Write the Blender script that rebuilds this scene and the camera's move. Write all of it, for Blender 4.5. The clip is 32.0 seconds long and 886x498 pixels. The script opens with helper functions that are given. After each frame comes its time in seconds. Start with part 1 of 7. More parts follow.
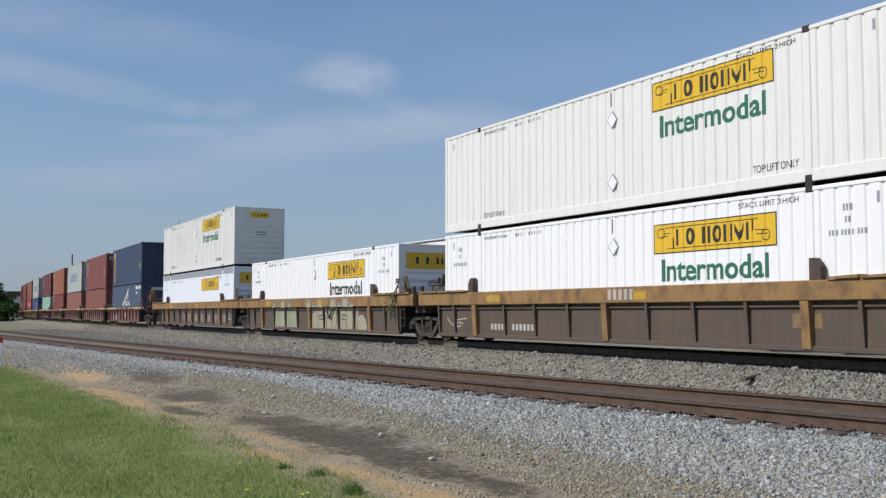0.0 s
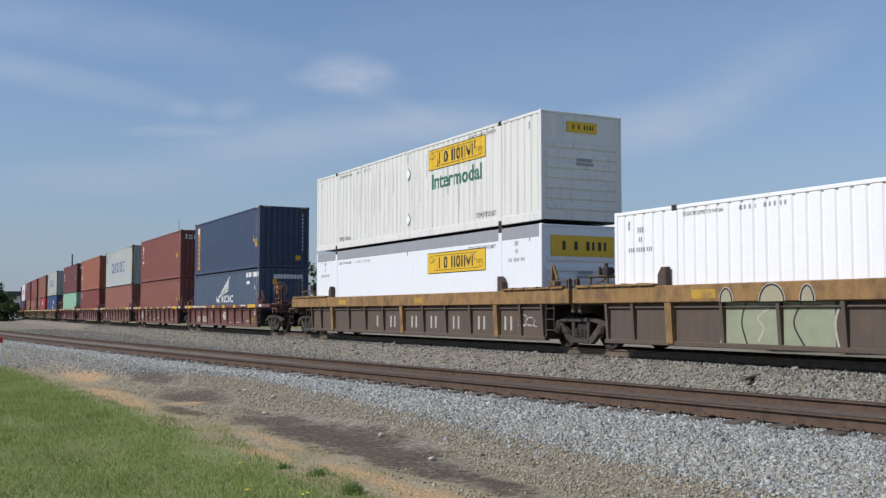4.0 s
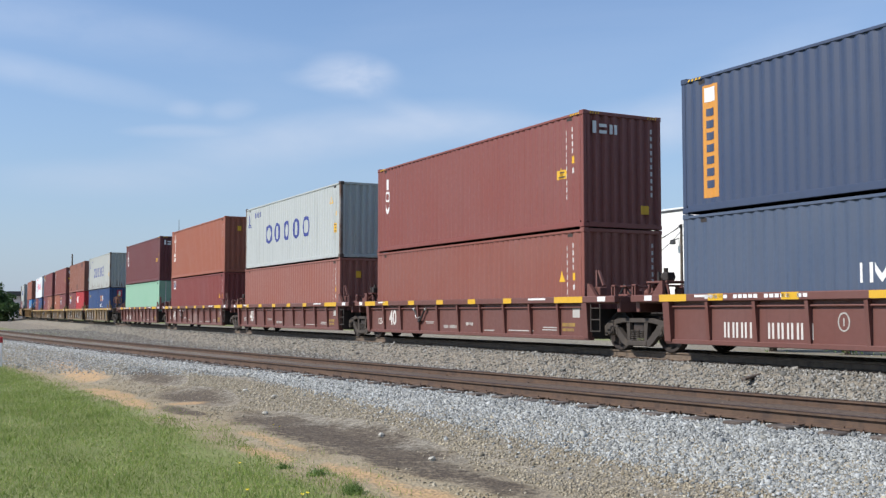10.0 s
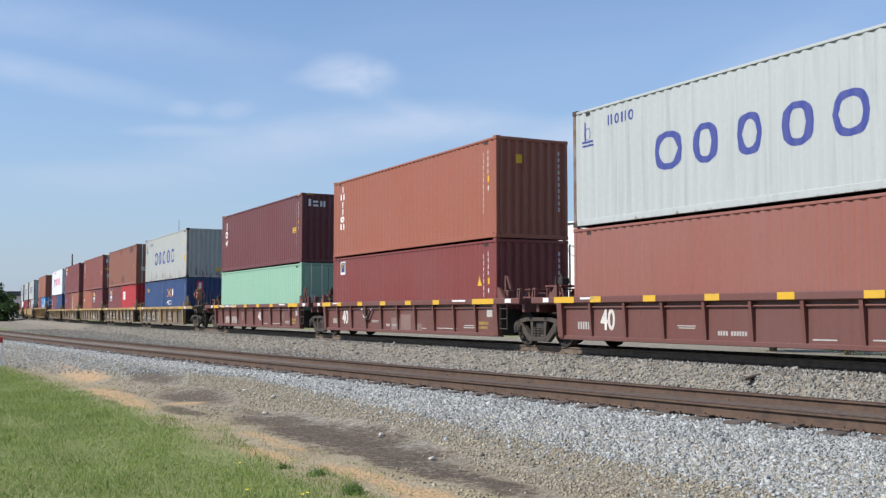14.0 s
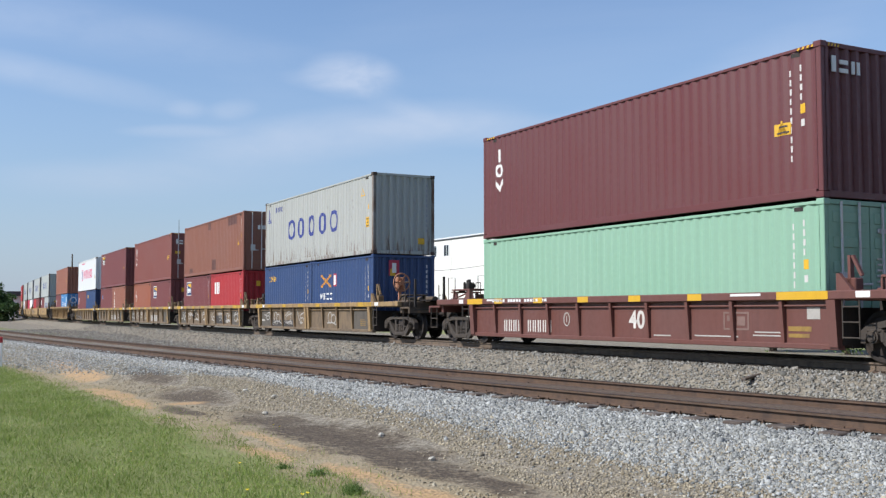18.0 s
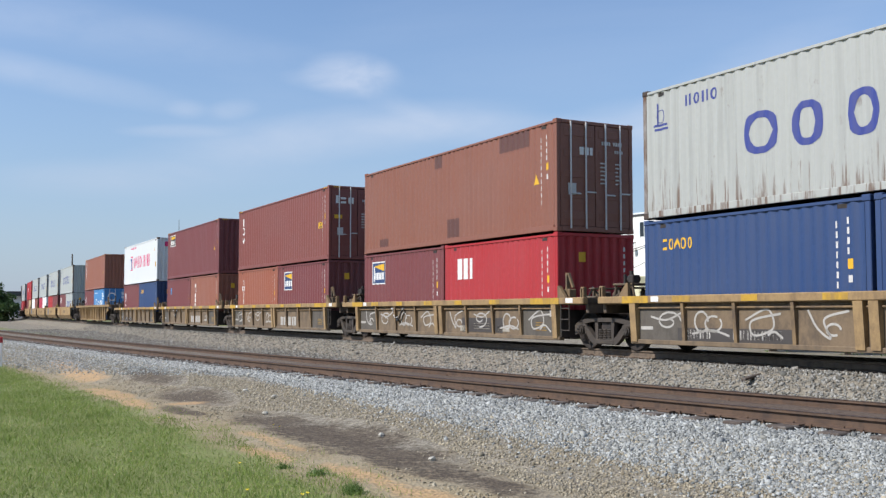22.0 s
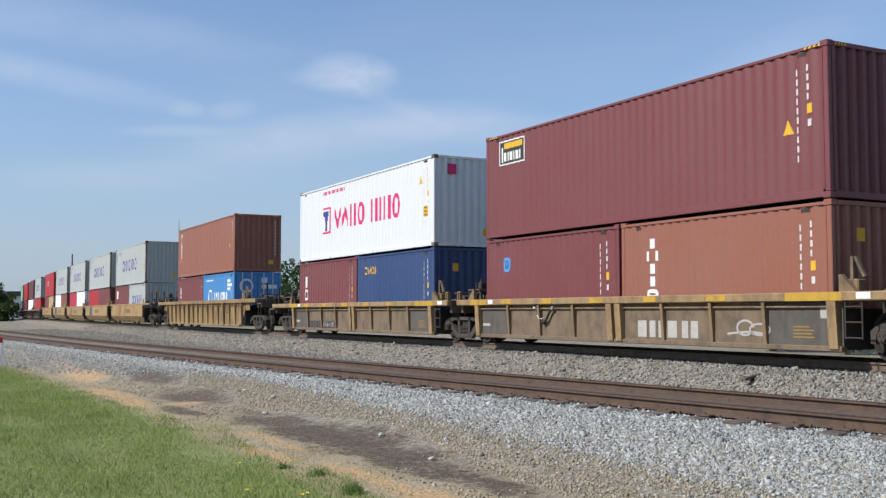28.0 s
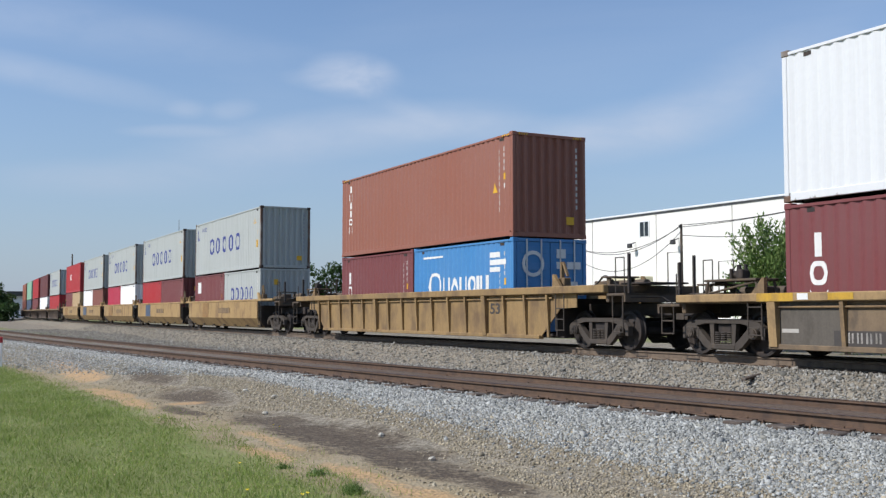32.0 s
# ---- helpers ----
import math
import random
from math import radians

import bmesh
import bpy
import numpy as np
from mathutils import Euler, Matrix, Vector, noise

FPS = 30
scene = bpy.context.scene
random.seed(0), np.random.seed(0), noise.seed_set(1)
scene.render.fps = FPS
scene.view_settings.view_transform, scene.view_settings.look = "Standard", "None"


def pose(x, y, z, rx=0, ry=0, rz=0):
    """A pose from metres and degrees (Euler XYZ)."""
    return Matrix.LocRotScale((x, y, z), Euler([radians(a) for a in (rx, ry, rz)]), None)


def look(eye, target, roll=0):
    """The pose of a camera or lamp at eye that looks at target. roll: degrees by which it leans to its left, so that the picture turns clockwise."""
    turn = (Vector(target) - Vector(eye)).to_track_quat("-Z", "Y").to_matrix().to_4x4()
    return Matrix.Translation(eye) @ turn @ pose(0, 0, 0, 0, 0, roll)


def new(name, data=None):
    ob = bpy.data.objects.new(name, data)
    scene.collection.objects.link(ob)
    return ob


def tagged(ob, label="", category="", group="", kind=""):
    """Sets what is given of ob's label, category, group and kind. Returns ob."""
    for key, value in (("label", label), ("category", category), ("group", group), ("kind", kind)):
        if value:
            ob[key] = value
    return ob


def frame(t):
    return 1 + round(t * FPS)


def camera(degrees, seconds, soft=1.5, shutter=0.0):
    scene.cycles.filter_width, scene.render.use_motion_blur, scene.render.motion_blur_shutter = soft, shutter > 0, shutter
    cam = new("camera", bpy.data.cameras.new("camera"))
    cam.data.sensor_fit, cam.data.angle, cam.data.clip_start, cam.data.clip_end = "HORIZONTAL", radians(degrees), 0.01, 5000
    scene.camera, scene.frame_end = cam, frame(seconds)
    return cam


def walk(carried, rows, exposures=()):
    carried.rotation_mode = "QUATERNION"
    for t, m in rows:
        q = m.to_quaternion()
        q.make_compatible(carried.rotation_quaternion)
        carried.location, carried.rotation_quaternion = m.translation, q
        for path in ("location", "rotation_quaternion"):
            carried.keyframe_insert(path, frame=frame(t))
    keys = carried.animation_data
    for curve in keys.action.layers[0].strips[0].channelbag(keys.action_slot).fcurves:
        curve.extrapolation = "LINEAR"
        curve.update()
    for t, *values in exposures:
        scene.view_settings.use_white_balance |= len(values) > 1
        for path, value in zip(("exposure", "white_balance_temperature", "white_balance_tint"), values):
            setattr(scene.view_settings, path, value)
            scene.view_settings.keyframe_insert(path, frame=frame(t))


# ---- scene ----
# One place: a curving main line with a passing stack train, a siding, a warehouse behind. Metres; z = 0 is the rail top.
# The main line runs along x, the camera stands beside it at x = 0, y = 0.
LENS = 46.5
cam = camera(LENS, 32.0, soft=1.35)
EYE = Vector((0.0, 0.0, 0.877))
YAW, PITCH = radians(60.92), radians(3.529)
AIM = Vector((-math.sin(YAW) * math.cos(PITCH), math.cos(YAW) * math.cos(PITCH), math.sin(PITCH)))
VIEW = look(EYE, EYE + AIM * 100, 0.0)
walk(cam, [(0, VIEW), (32, VIEW)], exposures=[(0, -0.22, 6280, 13), (3.5, -0.19, 6280, 13), (6, -0.10, 6280, 13), (7.5, 0.10, 6280, 13), (9, 0.21, 6280, 13), (13, 0.27, 6250, 13), (17, 0.25, 6250, 13), (20, 0.17, 6280, 13), (23, 0.27, 6280, 13), (25, 0.29, 6280, 13), (28, 0.17, 6280, 13), (32, 0.07, 6280, 13)])

# ---- light ----
SUN_EL, SUN_FROM = radians(43), Vector((-0.20, -0.98, 0)).normalized()
world = bpy.data.worlds.new("sky")
scene.world = world
world.use_nodes = True
wn, wl = world.node_tree.nodes, world.node_tree.links
wn.clear()
w_out, w_bg = wn.new("ShaderNodeOutputWorld"), wn.new("ShaderNodeBackground")
w_sky = wn.new("ShaderNodeTexSky")
w_sky.sky_type, w_sky.sun_disc, w_sky.sun_elevation = "NISHITA", False, SUN_EL
w_sky.sun_rotation = math.atan2(SUN_FROM.x, SUN_FROM.y)
w_sky.air_density, w_sky.dust_density, w_sky.ozone_density = 1.05, 0.15, 3.8
w_bg.inputs["Strength"].default_value = 0.12
w_co = wn.new("ShaderNodeTexCoord")


def w_math(op, a, b=0.0, clamp=False):
    n = wn.new("ShaderNodeMath")
    n.operation, n.use_clamp = op, clamp
    for i, v in enumerate((a, b)):
        if isinstance(v, (int, float)):
            n.inputs[i].default_value = v
        else:
            wl.new(v, n.inputs[i])
    return n.outputs[0]


def cirrus(scale, stretch, turn, low, high, detail=6.0):
    """A streaky cloud veil: noise drawn out along one direction of the sky."""
    m = wn.new("ShaderNodeMapping")
    m.inputs["Rotation"].default_value = turn
    m.inputs["Scale"].default_value = stretch
    wl.new(w_co.outputs["Generated"], m.inputs["Vector"])
    n = wn.new("ShaderNodeTexNoise")
    n.inputs["Scale"].default_value, n.inputs["Detail"].default_value, n.inputs["Roughness"].default_value = scale, detail, 0.55
    n.inputs["Distortion"].default_value = 0.4
    wl.new(m.outputs[0], n.inputs["Vector"])
    r = wn.new("ShaderNodeMapRange")
    r.inputs["From Min"].default_value, r.inputs["From Max"].default_value = low, high
    wl.new(n.outputs["Fac"], r.inputs["Value"])
    return r.outputs[0]


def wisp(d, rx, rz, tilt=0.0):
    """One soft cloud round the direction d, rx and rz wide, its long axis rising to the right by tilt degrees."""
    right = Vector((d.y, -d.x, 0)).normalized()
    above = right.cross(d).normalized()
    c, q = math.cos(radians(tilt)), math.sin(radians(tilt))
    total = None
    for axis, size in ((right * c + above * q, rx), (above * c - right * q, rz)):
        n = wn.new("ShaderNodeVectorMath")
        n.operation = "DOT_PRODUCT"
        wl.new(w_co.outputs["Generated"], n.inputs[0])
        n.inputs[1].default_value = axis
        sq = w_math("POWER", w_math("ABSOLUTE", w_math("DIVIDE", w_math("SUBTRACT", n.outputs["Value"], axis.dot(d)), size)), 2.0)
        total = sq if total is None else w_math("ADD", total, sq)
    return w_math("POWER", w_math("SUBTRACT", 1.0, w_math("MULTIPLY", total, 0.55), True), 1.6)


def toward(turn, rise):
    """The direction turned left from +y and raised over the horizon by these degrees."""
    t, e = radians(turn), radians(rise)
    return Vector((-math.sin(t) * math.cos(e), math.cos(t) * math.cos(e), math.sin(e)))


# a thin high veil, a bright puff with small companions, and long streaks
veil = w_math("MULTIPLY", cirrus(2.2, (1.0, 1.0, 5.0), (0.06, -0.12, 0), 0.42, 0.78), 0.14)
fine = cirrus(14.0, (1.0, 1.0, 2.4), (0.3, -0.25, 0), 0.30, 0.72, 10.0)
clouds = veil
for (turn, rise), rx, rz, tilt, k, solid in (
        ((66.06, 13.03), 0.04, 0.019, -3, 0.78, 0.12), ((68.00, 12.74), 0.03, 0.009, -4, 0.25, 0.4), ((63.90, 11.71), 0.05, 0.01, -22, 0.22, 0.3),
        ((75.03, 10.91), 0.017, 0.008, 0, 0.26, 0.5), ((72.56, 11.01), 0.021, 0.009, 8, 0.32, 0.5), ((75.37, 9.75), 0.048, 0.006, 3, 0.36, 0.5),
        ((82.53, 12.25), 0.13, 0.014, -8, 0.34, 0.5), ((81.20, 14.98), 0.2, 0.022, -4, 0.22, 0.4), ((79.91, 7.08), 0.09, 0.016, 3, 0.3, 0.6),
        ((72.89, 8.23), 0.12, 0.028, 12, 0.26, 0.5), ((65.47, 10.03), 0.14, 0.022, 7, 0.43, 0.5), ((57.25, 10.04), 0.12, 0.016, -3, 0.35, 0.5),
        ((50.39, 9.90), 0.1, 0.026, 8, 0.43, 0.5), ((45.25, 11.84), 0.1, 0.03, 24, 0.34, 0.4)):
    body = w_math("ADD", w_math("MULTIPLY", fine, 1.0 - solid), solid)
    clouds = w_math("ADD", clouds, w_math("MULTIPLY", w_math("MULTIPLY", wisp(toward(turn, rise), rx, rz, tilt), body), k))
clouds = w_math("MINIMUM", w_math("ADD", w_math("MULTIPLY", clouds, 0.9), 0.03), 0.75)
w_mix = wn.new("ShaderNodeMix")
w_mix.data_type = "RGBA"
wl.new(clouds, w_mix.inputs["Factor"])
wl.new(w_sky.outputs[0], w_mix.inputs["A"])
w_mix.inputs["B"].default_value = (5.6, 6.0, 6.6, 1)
# ground haze, thinning out some degrees above the horizon
w_sep = wn.new("ShaderNodeSeparateXYZ")
wl.new(w_co.outputs["Generated"], w_sep.inputs[0])
haze = w_math("MULTIPLY", w_math("POWER", w_math("SUBTRACT", 1.0, w_math("DIVIDE", w_math("ABSOLUTE", w_sep.outputs[2]), 0.30), True), 1.4), 0.8)
w_haze = wn.new("ShaderNodeMix")
w_haze.data_type = "RGBA"
wl.new(haze, w_haze.inputs["Factor"])
wl.new(w_mix.outputs["Result"], w_haze.inputs["A"])
w_haze.inputs["B"].default_value = (2.12, 2.78, 3.80, 1)
wl.new(w_haze.outputs["Result"], w_bg.inputs["Color"])
wl.new(w_bg.outputs[0], w_out.inputs["Surface"])

sun = new("sun", bpy.data.lights.new("sun", "SUN"))
sun.data.energy, sun.data.angle, sun.data.color = 4.6, radians(0.6), (1.0, 0.95, 0.87)
sun_dir = SUN_FROM * math.cos(SUN_EL) + Vector((0, 0, math.sin(SUN_EL)))
sun.matrix_world = look(sun_dir * 100, (0, 0, 0))


# ---- materials ----
class Nodes:
    """A short way to write a procedural material."""

    def __init__(self, name):
        self.m = bpy.data.materials.new(name)
        self.m.use_nodes = True
        self.n, self.l = self.m.node_tree.nodes, self.m.node_tree.links
        self.b = self.n["Principled BSDF"]
        self.co = self.n.new("ShaderNodeTexCoord").outputs["Object"]
        self.info = self.n.new("ShaderNodeObjectInfo")
        self.geo = self.n.new("ShaderNodeNewGeometry")

    def put(self, socket, v):
        if isinstance(v, (int, float)):
            socket.default_value = v
        elif isinstance(v, (tuple, list)):
            socket.default_value = (*v, 1) if len(v) == 3 and socket.type == "RGBA" else v
        else:
            self.l.new(v, socket)

    def math(self, op, a, b=0.0, clamp=False):
        n = self.n.new("ShaderNodeMath")
        n.operation, n.use_clamp = op, clamp
        self.put(n.inputs[0], a), self.put(n.inputs[1], b)
        return n.outputs[0]

    def shifted(self, amount=37.0):
        """Object space, moved by the object's random, so that alike things wear differently."""
        n = self.n.new("ShaderNodeVectorMath")
        n.operation = "ADD"
        c = self.n.new("ShaderNodeCombineXYZ")
        for i in range(3):
            self.l.new(self.math("MULTIPLY", self.info.outputs["Random"], amount * (1 + 0.3 * i)), c.inputs[i])
        self.l.new(self.co, n.inputs[0]), self.l.new(c.outputs[0], n.inputs[1])
        return n.outputs[0]

    def noise(self, scale, detail=5.0, stretch=(1, 1, 1), at=None, rough=0.55):
        m = self.n.new("ShaderNodeMapping")
        m.inputs["Scale"].default_value = stretch
        self.l.new(at or self.co, m.inputs["Vector"])
        n = self.n.new("ShaderNodeTexNoise")
        n.inputs["Scale"].default_value, n.inputs["Detail"].default_value, n.inputs["Roughness"].default_value = scale, detail, rough
        self.l.new(m.outputs[0], n.inputs["Vector"])
        return n.outputs["Fac"]

    def cells(self, scale, at=None, out="Distance", stretch=(1, 1, 1)):
        m = self.n.new("ShaderNodeMapping")
        m.inputs["Scale"].default_value = stretch
        self.l.new(at or self.co, m.inputs["Vector"])
        n = self.n.new("ShaderNodeTexVoronoi")
        n.inputs["Scale"].default_value = scale
        self.l.new(m.outputs[0], n.inputs["Vector"])
        return n.outputs[out]

    def span(self, v, a, b, c=0.0, d=1.0):
        n = self.n.new("ShaderNodeMapRange")
        self.put(n.inputs["Value"], v)
        for k, x in (("From Min", a), ("From Max", b), ("To Min", c), ("To Max", d)):
            n.inputs[k].default_value = x
        return n.outputs[0]

    def mix(self, fac, a, b, kind="MIX"):
        n = self.n.new("ShaderNodeMix")
        n.data_type, n.blend_type = "RGBA", kind
        self.put(n.inputs["Factor"], fac), self.put(n.inputs["A"], a), self.put(n.inputs["B"], b)
        return n.outputs["Result"]

    def done(self, colour, rough=0.5, metal=0.0, bump=None, strength=0.3, distance=0.01, spec=0.5):
        self.put(self.b.inputs["Base Color"], colour), self.put(self.b.inputs["Roughness"], rough), self.put(self.b.inputs["Metallic"], metal)
        self.b.inputs["Specular IOR Level"].default_value = spec
        if bump is not None:
            n = self.n.new("ShaderNodeBump")
            n.inputs["Strength"].default_value, n.inputs["Distance"].default_value = strength, distance
            self.l.new(bump, n.inputs["Height"]), self.l.new(n.outputs[0], self.b.inputs["Normal"])
        return self.m


RUST = (0.10, 0.042, 0.020)


def painted(name, rgb, rust=0.1, fade=0.2, grime=0.25, rough=0.48, foot=0.0):
    """Weathered paint on steel: sun-bleached patches, run-down streaks, rust specks and road film."""
    k = Nodes(name)
    at = k.shifted()
    big, small = k.noise(0.45, 4, at=at), k.noise(9, 6, at=at)
    runs = k.noise(1.0, 5, (7.0, 7.0, 0.35), at)
    pale = tuple(min(1, c * 0.72 + 0.28 * (sum(rgb) / 3) + 0.035) for c in rgb)
    c = k.mix(k.math("MULTIPLY", k.span(big, 0.35, 0.7), fade), rgb, pale)
    c = k.mix(k.math("MULTIPLY", k.span(runs, 0.5, 0.78), grime), c, tuple(x * 0.42 + 0.008 for x in rgb))
    c = k.mix(k.math("MULTIPLY", k.span(small, 0.35, 0.75), 0.14), c, tuple(x * 0.66 for x in rgb))
    spots = k.math("MULTIPLY", k.span(k.noise(2.6, 8, (1, 1, 0.5), at, 0.7), 0.72 - rust * 0.55, 0.78 - rust * 0.4), min(1, 0.25 + rust * 1.6))
    c = k.mix(spots, c, RUST)
    if foot:
        # rust that has crept up from the bottom rail in tongues
        sep = k.n.new("ShaderNodeSeparateXYZ")
        k.l.new(k.co, sep.inputs[0])
        tongue = k.math("SUBTRACT", k.noise(2.2, 7, (3.6, 3.6, 0.22), at, 0.7), k.math("MULTIPLY", sep.outputs[2], 0.15 / foot))
        c = k.mix(k.math("MULTIPLY", k.span(tongue, 0.475, 0.57), 0.85), c, (0.115, 0.058, 0.030))
    return k.done(c, k.span(small, 0.3, 0.8, rough - 0.06, rough + 0.16), 0.0, small, 0.1, 0.004)


def plain(name, rgb, rough=0.6, metal=0.0, vary=0.3, scale=12, bump=0.15):
    k = Nodes(name)
    at = k.shifted()
    a, b = k.noise(scale, 6, at=at), k.noise(scale * 0.12, 3, at=at)
    c = k.mix(k.math("MULTIPLY", k.span(a, 0.3, 0.75), vary), rgb, tuple(x * 0.5 for x in rgb))
    c = k.mix(k.math("MULTIPLY", k.span(b, 0.4, 0.7), vary * 0.7), c, tuple(min(1, x * 1.25 + 0.01) for x in rgb))
    return k.done(c, rough, metal, a, bump, 0.006)


def rusty(name, rgb, other, mixing=0.5, rough=0.8, scale=3.0):
    """Two colours of corroded or dusty steel in blotches and runs."""
    k = Nodes(name)
    at = k.shifted()
    a, b, s = k.noise(scale, 8, (1, 1, 0.6), at, 0.65), k.noise(22, 6, at=at), k.noise(2.0, 4, (4, 4, 0.3), at)
    c = k.mix(k.span(a, 0.62 - mixing * 0.4, 0.82 - mixing * 0.4), rgb, other)
    c = k.mix(k.math("MULTIPLY", k.span(s, 0.45, 0.75), 0.35), c, tuple(x * 0.5 for x in rgb))
    c = k.mix(k.math("MULTIPLY", k.span(b, 0.4, 0.8), 0.3), c, tuple(x * 0.55 for x in other))
    return k.done(c, rough, 0.0, b, 0.25, 0.006)


M = {}
for key, rgb, rust, fade, grime in (
        ("white_old", (0.78, 0.765, 0.715), 0.03, 0.3, 0.22), ("white_stained", (0.71, 0.70, 0.655), 0.04, 0.35, 0.42), ("white_clean", (0.85, 0.85, 0.84), 0.0, 0.1, 0.06), ("white_sheet", (0.76, 0.79, 0.82), 0.0, 0.1, 0.05),
        ("grey_band", (0.30, 0.31, 0.34), 0.02, 0.3, 0.2), ("navy", (0.036, 0.055, 0.105), 0.03, 0.25, 0.2), ("slate_blue", (0.060, 0.085, 0.135), 0.05, 0.35, 0.3),
        ("brown_red", (0.200, 0.055, 0.042), 0.02, 0.25, 0.15), ("brown_low", (0.220, 0.070, 0.048), 0.02, 0.3, 0.15), ("cosco_grey", (0.40, 0.425, 0.405), 0.05, 0.25, 0.36),
        ("cosco_rusty", (0.385, 0.395, 0.365), 0.18, 0.2, 0.34), ("pink_brown", (0.255, 0.093, 0.066), 0.02, 0.3, 0.12), ("orange_brown", (0.290, 0.090, 0.048), 0.02, 0.25, 0.12),
        ("dark_red", (0.185, 0.036, 0.029), 0.02, 0.25, 0.15), ("maroon", (0.125, 0.032, 0.032), 0.02, 0.25, 0.15), ("maroon_low", (0.168, 0.042, 0.042), 0.02, 0.25, 0.15),
        ("mint", (0.245, 0.43, 0.30), 0.02, 0.25, 0.12), ("royal", (0.023, 0.054, 0.150), 0.04, 0.3, 0.3), ("tal_brown", (0.225, 0.084, 0.051), 0.03, 0.3, 0.2),
        ("red", (0.38, 0.018, 0.022), 0.01, 0.25, 0.15), ("magenta", (0.42, 0.02, 0.055), 0.01, 0.25, 0.15), ("white_reefer", (0.66, 0.68, 0.685), 0.035, 0.15, 0.10),
        ("cyan_blue", (0.050, 0.215, 0.47), 0.02, 0.25, 0.15), ("triton_brown", (0.270, 0.098, 0.060), 0.02, 0.25, 0.12), ("tan", (0.45, 0.32, 0.17), 0.04, 0.3, 0.2),
        ("car_brown", (0.138, 0.051, 0.038), 0.08, 0.35, 0.35), ("stripe_yellow", (0.62, 0.36, 0.015), 0.03, 0.2, 0.15),
        ("sign_yellow", (0.74, 0.46, 0.015), 0.0, 0.1, 0.05)):
    M[key] = painted(key, rgb, rust, fade, grime, foot={"cosco_rusty": 1.0, "cosco_grey": 0.10, "white_reefer": 0.08}.get(key, 0.0))
M["chord_ochre"] = rusty("chord_ochre", (0.300, 0.175, 0.062), (0.150, 0.085, 0.042), 0.42)
M["panel_taupe"] = rusty("panel_taupe", (0.190, 0.135, 0.080), (0.105, 0.078, 0.052), 0.42)
M["panel_dark"] = rusty("panel_dark", (0.098, 0.073, 0.056), (0.130, 0.086, 0.052), 0.30)
M["panel_tan"] = rusty("panel_tan", (0.235, 0.155, 0.075), (0.100, 0.072, 0.048), 0.42)
M["steel_dusty"] = rusty("steel_dusty", (0.050, 0.041, 0.033), (0.085, 0.065, 0.047), 0.3)
M["car_yellow"] = rusty("car_yellow", (0.37, 0.245, 0.100), (0.19, 0.115, 0.055), 0.40, 0.75, 1.4)
M["gear_tan"] = rusty("gear_tan", (0.085, 0.064, 0.045), (0.17, 0.115, 0.06), 0.3)
M["rail_dusty"] = rusty("rail_dusty", (0.165, 0.122, 0.084), (0.095, 0.072, 0.054), 0.4, 0.75, 6)
M["steel_dark"] = rusty("steel_dark", (0.026, 0.022, 0.020), (0.050, 0.036, 0.028), 0.4)
M["rail_rust"] = rusty("rail_rust", (0.112, 0.068, 0.042), (0.064, 0.041, 0.030), 0.4, 0.75, 6)
M["rail_head"] = rusty("rail_head", (0.075, 0.046, 0.036), (0.045, 0.032, 0.028), 0.4, 0.55, 6)
M["tread"] = plain("tread", (0.30, 0.29, 0.28), 0.3, 1.0, 0.3)
M["brake_wheel"] = rusty("brake_wheel", (0.40, 0.185, 0.100), (0.24, 0.12, 0.07), 0.35)
M["black_rubber"] = plain("black_rubber", (0.02, 0.02, 0.02), 0.7)
M["ink_black"] = plain("ink_black", (0.030, 0.028, 0.022), 0.6)
M["ink_white"] = plain("ink_white", (0.72, 0.72, 0.69), 0.6, vary=0.12)
M["ink_green"] = plain("ink_green", (0.025, 0.150, 0.085), 0.6)
M["ink_blue"] = plain("ink_blue", (0.040, 0.056, 0.235), 0.6, vary=0.2)
M["ink_pink"] = plain("ink_pink", (0.62, 0.020, 0.13), 0.6, vary=0.1)
M["ink_yellow"] = plain("ink_yellow", (0.70, 0.40, 0.02), 0.6, vary=0.2)
M["ink_orange"] = plain("ink_orange", (0.58, 0.25, 0.035), 0.6, vary=0.2)
M["ink_cyan"] = plain("ink_cyan", (0.10, 0.35, 0.72), 0.6, vary=0.2)
M["chalk"] = plain("chalk", (0.42, 0.40, 0.36), 0.8, vary=0.5)
M["chalk_white"] = plain("chalk_white", (0.58, 0.55, 0.50), 0.8, vary=0.4)
M["chalk_pale"] = plain("chalk_pale", (0.34, 0.31, 0.25), 0.8, vary=0.5)
M["dark_patch"] = plain("dark_patch", (0.055, 0.048, 0.043), 0.7)
M["patch_brown"] = painted("patch_brown", (0.105, 0.040, 0.030), 0.02, 0.2, 0.1)
M["stencil_white"] = plain("stencil_white", (0.60, 0.58, 0.55), 0.7, vary=0.35)
M["rod_pale"] = plain("rod_pale", (0.62, 0.60, 0.58), 0.45, 0.0, 0.25)
M["panel_grey"] = rusty("panel_grey", (0.105, 0.092, 0.074), (0.070, 0.060, 0.048), 0.35)
M["spray_beige"] = plain("spray_beige", (0.345, 0.315, 0.215), 0.75, vary=0.35, scale=5)
M["spray_green"] = plain("spray_green", (0.285, 0.305, 0.205), 0.75, vary=0.35, scale=5)
M["stripe_worn"] = rusty("stripe_worn", (0.50, 0.30, 0.030), (0.27, 0.17, 0.06), 0.35)
M["chord_tan"] = rusty("chord_tan", (0.330, 0.220, 0.100), (0.190, 0.125, 0.065), 0.42)
